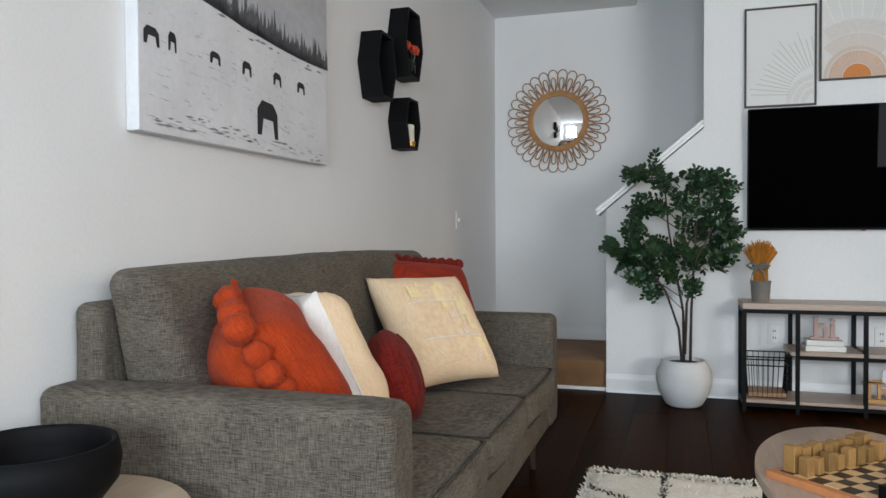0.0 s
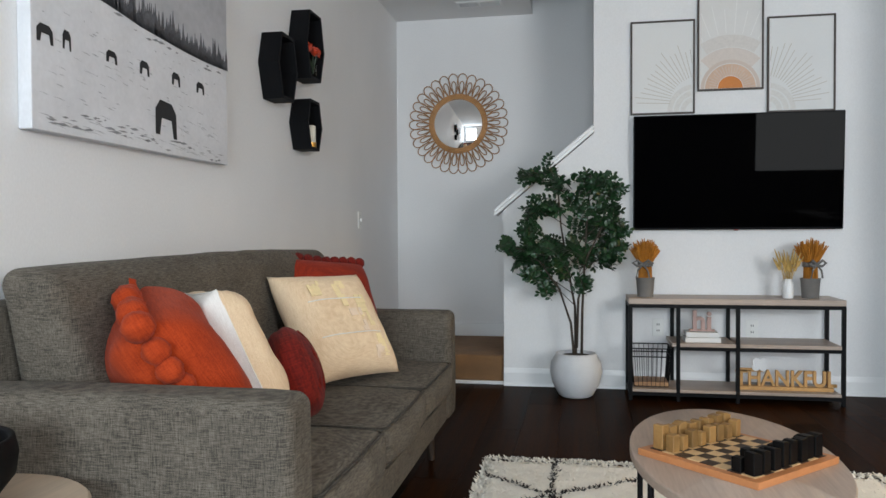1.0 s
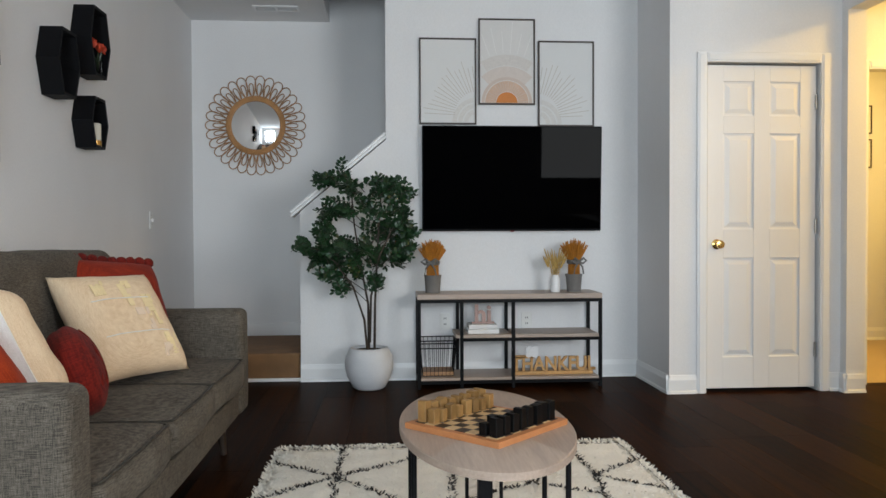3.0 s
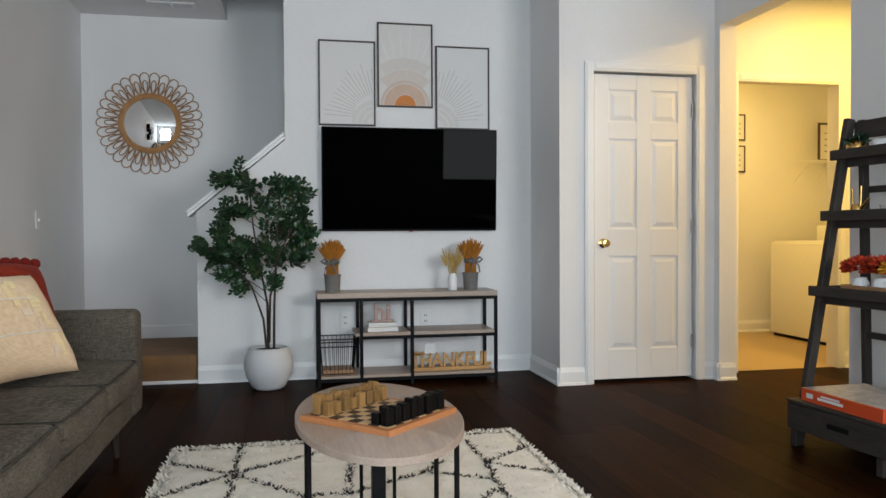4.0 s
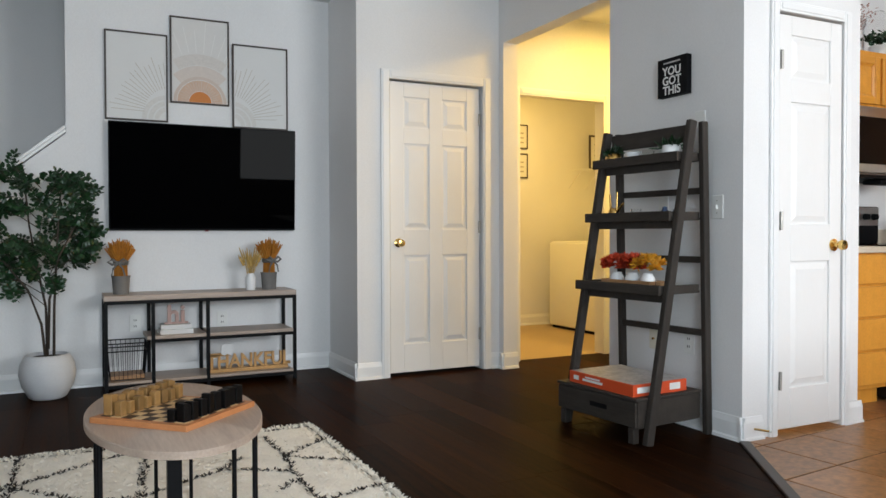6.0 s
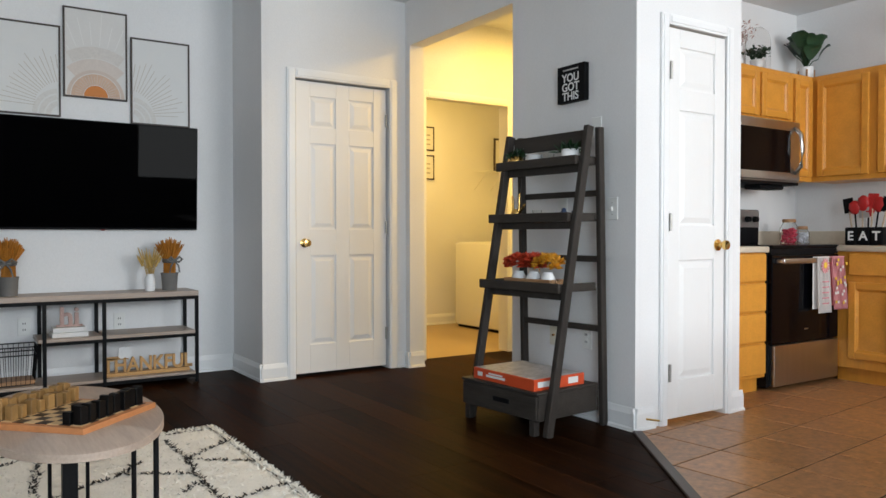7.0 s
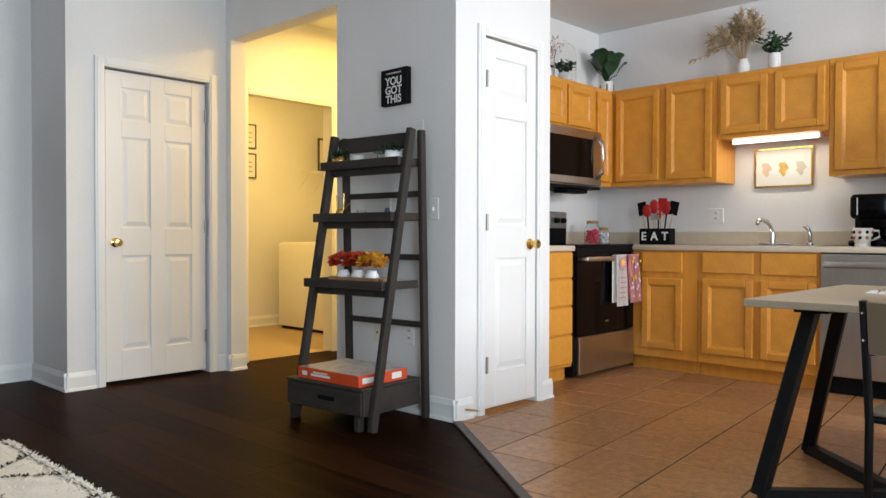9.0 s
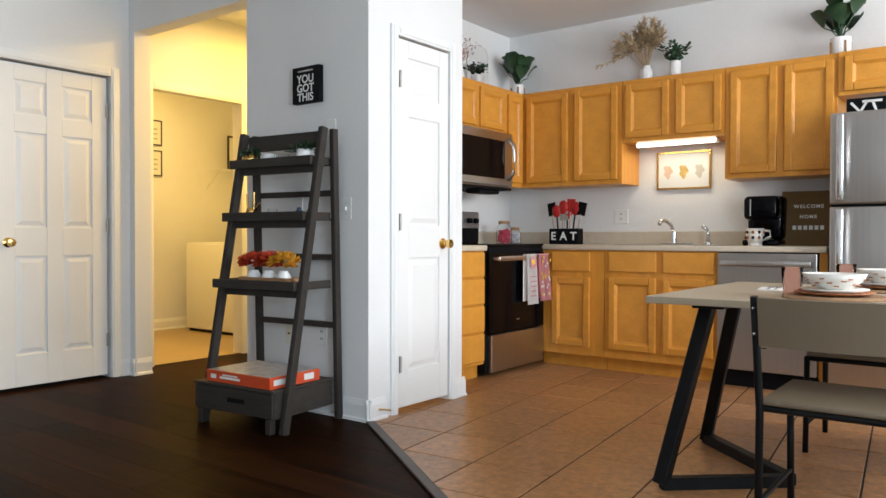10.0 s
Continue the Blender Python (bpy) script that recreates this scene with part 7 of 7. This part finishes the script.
def big_leaf_plant(x, y, z, n, L, label, pot_r=0.05, pot_h=0.09, stand=False, seed=0):
    p = thing("potted_plant", pose(x, y, z), label, "plant")
    lift = 0.02 if stand else 0
    part("pot", lathe(bmesh.new(), [(0, lift), (pot_r * 0.9, lift), (pot_r, lift + 0.01), (pot_r, lift + pot_h), (pot_r * 0.88, lift + pot_h), (pot_r * 0.86, lift + pot_h * 0.85), (0, lift + pot_h * 0.85)], 24), WHITE, p, smooth=True)
    if stand:
        for k in range(4):
            a = k * math.pi / 2 + 0.6
            part("stand_leg", box(bmesh.new(), pot_r * 1.04 * math.cos(a) - 0.006, pot_r * 1.04 * math.sin(a) - 0.006, 0, pot_r * 1.04 * math.cos(a) + 0.006, pot_r * 1.04 * math.sin(a) + 0.006, lift + pot_h * 0.75, 0.002), RATTAN, p, "brown wooden stand leg")
    rng = random.Random(seed)
    for k in range(n):
        a = 2.4 * k + rng.uniform(-0.3, 0.3)
        e = rng.uniform(0.45, 1.45)
        d = Vector((math.cos(a) * math.cos(e), math.sin(a) * math.cos(e), math.sin(e)))
        base = Vector((0, 0, lift + pot_h * 0.85))
        knee = base + d * L * rng.uniform(0.22, 0.62) + Vector((0, 0, L * rng.uniform(0.05, 0.3)))
        part("stalk", tube(bmesh.new(), [base, (base + knee) / 2 + Vector((0, 0, 0.02)), knee], 0.004, 6), LEAFD, p, smooth="all")
        vs, fs = [], []
        s = d.cross(Vector((0, 0, 1))).normalized()
        N = 7
        droop = Vector((math.cos(a) * 0.55, math.sin(a) * 0.55, 0.75)).normalized()
        for i in range(N + 1):
            u = i / N
            w = 0.56 * L * math.sin(math.pi * min(0.98, u * 0.93 + 0.05)) ** 0.8
            c = knee + droop * (L * 0.62 * u) + Vector((0, 0, L * (0.30 * u - 0.38 * u * u)))
            vs += [c - s * w * 0.5 + Vector((0, 0, 0.15 * w)), c, c + s * w * 0.5 + Vector((0, 0, 0.15 * w))]
        for i in range(N):
            for j in range(2):
                q = 3 * i + j
                fs.append((q, q + 1, q + 4, q + 3))
        leaf_part("leaf", vs, fs, LEAFD, p)


TOP = 2.135
big_leaf_plant(6.52, 2.56, TOP, 24, 0.225, "broad-leaved green plant in a white pot with wooden stand", stand=True, seed=2)
big_leaf_plant(6.55, 0.13, TOP, 22, 0.225, "broad-leaved green plant in a white pot on wooden stand", 0.062, 0.11, True, 5)


def pampas_vase():
    v = thing("vase", pose(6.55, 1.445, TOP), "white bottle vase of dried pampas grass on the cabinets", "vase")
    part("body", lathe(bmesh.new(), [(0, 0), (0.042, 0), (0.046, 0.02), (0.046, 0.085), (0.03, 0.11), (0.033, 0.125), (0.027, 0.125), (0.025, 0.1), (0, 0.02)], 24), WHITE, v, smooth="all")
    rng = random.Random(12)
    st, pl = bmesh.new(), []
    vs, fs = [], []
    for k in range(44):
        a = rng.uniform(-0.25, 1.0) * (1 if rng.random() < 0.7 else -0.4)
        b = rng.uniform(-0.4, 0.4)
        L = rng.uniform(0.20, 0.33)
        tip = Vector((b * 0.16, a * 0.36, 0.12 + L * (1.05 - 0.85 * abs(a) ** 1.5)))
        mid = Vector((b * 0.05, a * 0.15, 0.12 + L * (0.62 - 0.1 * abs(a))))
        tube(st, [(0, 0, 0.08), mid, tip], 0.0018, 4)
        for j in range(60):
            u = rng.uniform(0.35, 1.08)
            c = mid.lerp(tip, (u - 0.35) / 0.65)
            d = ((tip - mid).normalized() * 0.9 + Vector((rng.gauss(0, 0.5), rng.gauss(0, 0.5), rng.gauss(-0.1, 0.5)))).normalized()
            leaflet(vs, fs, c, d, Vector((rng.gauss(0, 1), rng.gauss(0, 1), 1)).normalized(), rng.uniform(0.022, 0.05), 0.0075)
    part("stalk", st, PAMPAS, v)
    tagged(leaf_part("plume", vs, fs, PAMPAS, v, "feathery beige plumes"), kind="stuff")
    v = thing("vase", pose(6.55, 1.225, TOP), "white vase of grey-green eucalyptus on the cabinets", "vase")
    part("body", lathe(bmesh.new(), [(0, 0), (0.036, 0), (0.042, 0.05), (0.04, 0.13), (0.036, 0.135), (0.034, 0.1), (0, 0.02)], 24), WHITE, v, smooth="all")
    vs, fs = [], []
    for k in range(18):
        d = Vector((rng.gauss(0, 0.6), rng.gauss(0, 0.7), 1)).normalized()
        for j in range(9):
            q = Vector((0, 0, 0.12)) + d * (0.03 + 0.015 * j)
            leaflet(vs, fs, q, Vector((rng.gauss(0, 1), rng.gauss(0, 1), 0.4)).normalized(), Vector((rng.gauss(0, 1), rng.gauss(0, 1), 1)).normalized(), 0.042, 0.022)
    leaf_part("foliage", vs, fs, LEAFD, v)
    g = thing("glass_cloche", pose(5.98, 2.60, TOP), "glass cloche over a small pink and green plant", "cloche")
    part("dome", lathe(bmesh.new(), [(0.085, 0.0), (0.085, 0.24), (0.07, 0.30), (0.03, 0.335), (0.0, 0.34)], 28), GLASS, g, smooth="all")
    part("pot", lathe(bmesh.new(), [(0, 0.0), (0.04, 0.0), (0.05, 0.10), (0.045, 0.105), (0, 0.09)], 20), WHITE, g, smooth=True)
    vs, fs = [], []
    for k in range(120):
        d = Vector((rng.gauss(0, 0.7), rng.gauss(0, 0.7), 1)).normalized()
        leaflet(vs, fs, Vector((0, 0, 0.1)) + d * rng.uniform(0.02, 0.11), Vector((rng.gauss(0, 1), rng.gauss(0, 1), 0.6)).normalized(), Vector((rng.gauss(0, 1), rng.gauss(0, 1), 1)).normalized(), 0.035, 0.018)
    leaf_part("foliage", vs, fs, LEAFD, g)
    v = thing("vase", pose(5.72, 2.60, TOP), "white vase of dried pink flowers on the cabinets", "vase")
    part("body", lathe(bmesh.new(), [(0, 0), (0.045, 0), (0.055, 0.06), (0.03, 0.13), (0.034, 0.15), (0.028, 0.15), (0, 0.03)], 24), WHITE, v, smooth="all")
    vs, fs = [], []
    for k in range(200):
        d = Vector((rng.gauss(0, 0.5), rng.gauss(0, 0.5), 1)).normalized()
        leaflet(vs, fs, Vector((0, 0, 0.13)) + d * rng.uniform(0.06, 0.22), Vector((rng.gauss(0, 1), rng.gauss(0, 1), 0.6)).normalized(), Vector((rng.gauss(0, 1), rng.gauss(0, 1), 1)).normalized(), 0.03, 0.01)
    leaf_part("blossom", vs, fs, PINKWOOD, v)


pampas_vase()


# ---- dining table, chairs, setting ----
def build_dining():
    t = thing("dining_table", pose(0, 0, 0), "greige dining table with slanting black steel legs", "table")
    part("tabletop", box(bmesh.new(), 3.82, -1.25, 0.717, 5.03, 0.335, 0.744, 0.003), GREIGE, t)
    for sg, y0 in ((1, 0.025), (-1, -0.94)):
        f1, f2, mt = (3.86, y0 + sg * 0.26, 0.025), (4.64, y0 + sg * 0.34, 0.025), (4.20, y0 - sg * 0.13, 0.025)
        t1, t2 = (4.00, y0 + sg * 0.13, 0.70), (4.32, y0 + sg * 0.12, 0.70)
        part("leg", bar(bmesh.new(), f1, t1, 0.062, 0.05, (0, 1, 0), 0.004), SLATE, t)
        part("leg", bar(bmesh.new(), f2, t2, 0.062, 0.05, (0, 1, 0), 0.004), SLATE, t)
        for f in (f1, f2):
            part("foot_rail", bar(bmesh.new(), f, mt, 0.05, 0.048, (0, 0, 1), 0.004), SLATE, t)
        part("top_plate", box(bmesh.new(), 3.96, y0 + sg * 0.12 - 0.06, 0.695, 4.40, y0 + sg * 0.12 + 0.06, 0.714, 0.003), SLATE, t)


def build_chair(m, label):
    """A chair that faces +x, its back legs at x = 0."""
    c = thing("dining_chair", m, label, "chair", "chairs round the table")
    w = 0.225
    for y in (-w, w):
        part("back_post", tube(bmesh.new(), [(-0.01, y, 0), (0.0, y, 0.42), (-0.035, y, 0.60), (-0.075, y, 0.785)], 0.0125, 8), SLATE, c, smooth="all")
        part("front_leg", tube(bmesh.new(), [(0.43, y, 0), (0.41, y, 0.42)], 0.0125, 8), SLATE, c, smooth="all")
        part("seat_rail", rod(bmesh.new(), (0.0, y, 0.425), (0.42, y, 0.425), 0.0115, 8), SLATE, c, smooth=True)
        part("side_bar", rod(bmesh.new(), (-0.008, y, 0.13), (0.425, y, 0.13), 0.009, 8), SLATE, c, smooth=True)
    for x in (0.02, 0.41):
        part("cross_rail", rod(bmesh.new(), (x, -w, 0.425), (x, w, 0.425), 0.0115, 8), SLATE, c, smooth=True)
    part("seat", box(bmesh.new(), 0.0, -w + 0.0, 0.437, 0.43, w, 0.458, 0.008, 3), GREIGEC, c, smooth=True)
    b = bmesh.new()
    g = []
    for i in range(13):
        u = i / 12 * 2 - 1
        g.append([b.verts.new((-0.050 - 0.028 * q - 0.03 * (1 - u * u), (w - 0.016) * u, 0.635 + 0.15 * q)) for q in (0, 0.33, 0.66, 1)])
    for i in range(12):
        for j in range(3):
            b.faces.new((g[i][j], g[i + 1][j], g[i + 1][j + 1], g[i][j + 1]))
    bmesh.ops.recalc_face_normals(b, faces=b.faces[:])
    bmesh.ops.solidify(b, geom=b.faces[:], thickness=0.014)
    part("backrest", b, GREIGEC, c, "curved taupe backrest", smooth=True)
    for y in (-w, w):
        for z in (0.67, 0.75):
            part("bolt", blob(bmesh.new(), (-0.084 if z > 0.7 else -0.07, y, z), 0.006, 1, 0, 1), CHROME, c, smooth=True)
    return c


build_dining()
ch = build_chair(pose(3.56, -0.375, 0), "taupe and black steel dining chair pushed to the table")
copy_thing(ch, pose(3.56, -1.0, 0))
copy_thing(ch, pose(5.17, -0.27, 0, 0, 0, 180))
copy_thing(ch, pose(5.17, -0.92, 0, 0, 0, 180))


def place_setting(x, y, sg):
    p = thing("placemat", pose(x, y, 0.742), "round woven brown placemat on the dining table", "placemat", "place settings")
    part("mat", lathe(bmesh.new(), [(0, 0), (0.175, 0), (0.178, 0.006), (0.17, 0.013), (0, 0.013)], 40), PLACEM, p, smooth=True)
    for z, r, mt, nm in ((0.755, 0.135, RUSTP, "brown-rimmed dinner plate on the placemat"), (0.766, 0.115, STONEW, "cream side plate stacked on the dinner plate")):
        q = thing("plate", pose(x, y, z), nm, "plate", "place settings")
        part("dish", lathe(bmesh.new(), [(0, 0), (r * 0.6, 0), (r, 0.011), (r, 0.015), (r * 0.62, 0.006), (0, 0.006)], 40), mt, q, smooth="all")
    q = thing("bowl", pose(x, y, 0.774), "cream soup bowl with rust leaf pattern", "bowl", "place settings")
    part("shell", lathe(bmesh.new(), [(0, 0), (0.05, 0), (0.055, 0.008), (0.095, 0.035), (0.108, 0.062), (0.103, 0.062), (0.09, 0.037), (0.05, 0.014), (0, 0.012)], 40), STONEW, q, smooth="all")
    rng = random.Random(int(x * 50))
    for k in range(26):
        a = 2 * math.pi * k / 26
        h = 0.032 + 0.014 * math.sin(k * 1.7)
        r = 0.0785 + (h - 0.02) * 0.62 + 0.008
        part("leaf_mark", box(bmesh.new(), -0.009, -0.0012, -0.0035, 0.009, 0.0012, 0.0035, 0.001, 1, Matrix.Translation((r * math.cos(a), r * math.sin(a), h)) @ Matrix.Rotation(a + math.pi / 2, 4, "Z") @ Matrix.Rotation(radians(-52), 4, "X")), RUSTP, q)
    g = thing("tumbler", pose(x + 0.05, y + 0.155 * sg, 0.744), "pink ribbed glass tumbler on the dining table", "glass", "tumblers")
    part("glass", lathe(bmesh.new(), [(0, 0), (0.032, 0), (0.041, 0.11), (0.038, 0.11), (0.03, 0.008), (0, 0.008)], 28), PINKGLASS, g, smooth="all")


place_setting(4.14, -0.26, 1)
place_setting(4.24, -0.95, 1)
place_setting(4.68, -0.36, 1)
n = thing("napkin", pose(4.50, 0.04, 0.742, 0, 0, 8), "folded white napkin on the dining table", "napkin")
part("cloth", box(bmesh.new(), -0.1, -0.055, 0, 0.1, 0.055, 0.008, 0.003, 2), TOWEL, n, smooth=True)
for k in range(2):
    f = thing("fork", pose(4.50, 0.02 + 0.03 * k, 0.7505, 0, 0, 8), "steel cutlery lying on the napkin", "cutlery", "cutlery")
    part("handle", box(bmesh.new(), -0.09, -0.004, 0, 0.04, 0.004, 0.003, 0.001, 1), STEEL, f)
    part("head", box(bmesh.new(), 0.04, -0.011, 0.0, 0.095, 0.011, 0.004, 0.0015, 1), STEEL, f)
g = thing("tumbler", pose(4.20, -0.62, 0.742), "pink ribbed glass tumbler on the dining table", "glass", "tumblers")
part("glass", lathe(bmesh.new(), [(0, 0), (0.032, 0), (0.041, 0.11), (0.038, 0.11), (0.03, 0.008), (0, 0.008)], 28), PINKGLASS, g, smooth="all")

lay_floors()
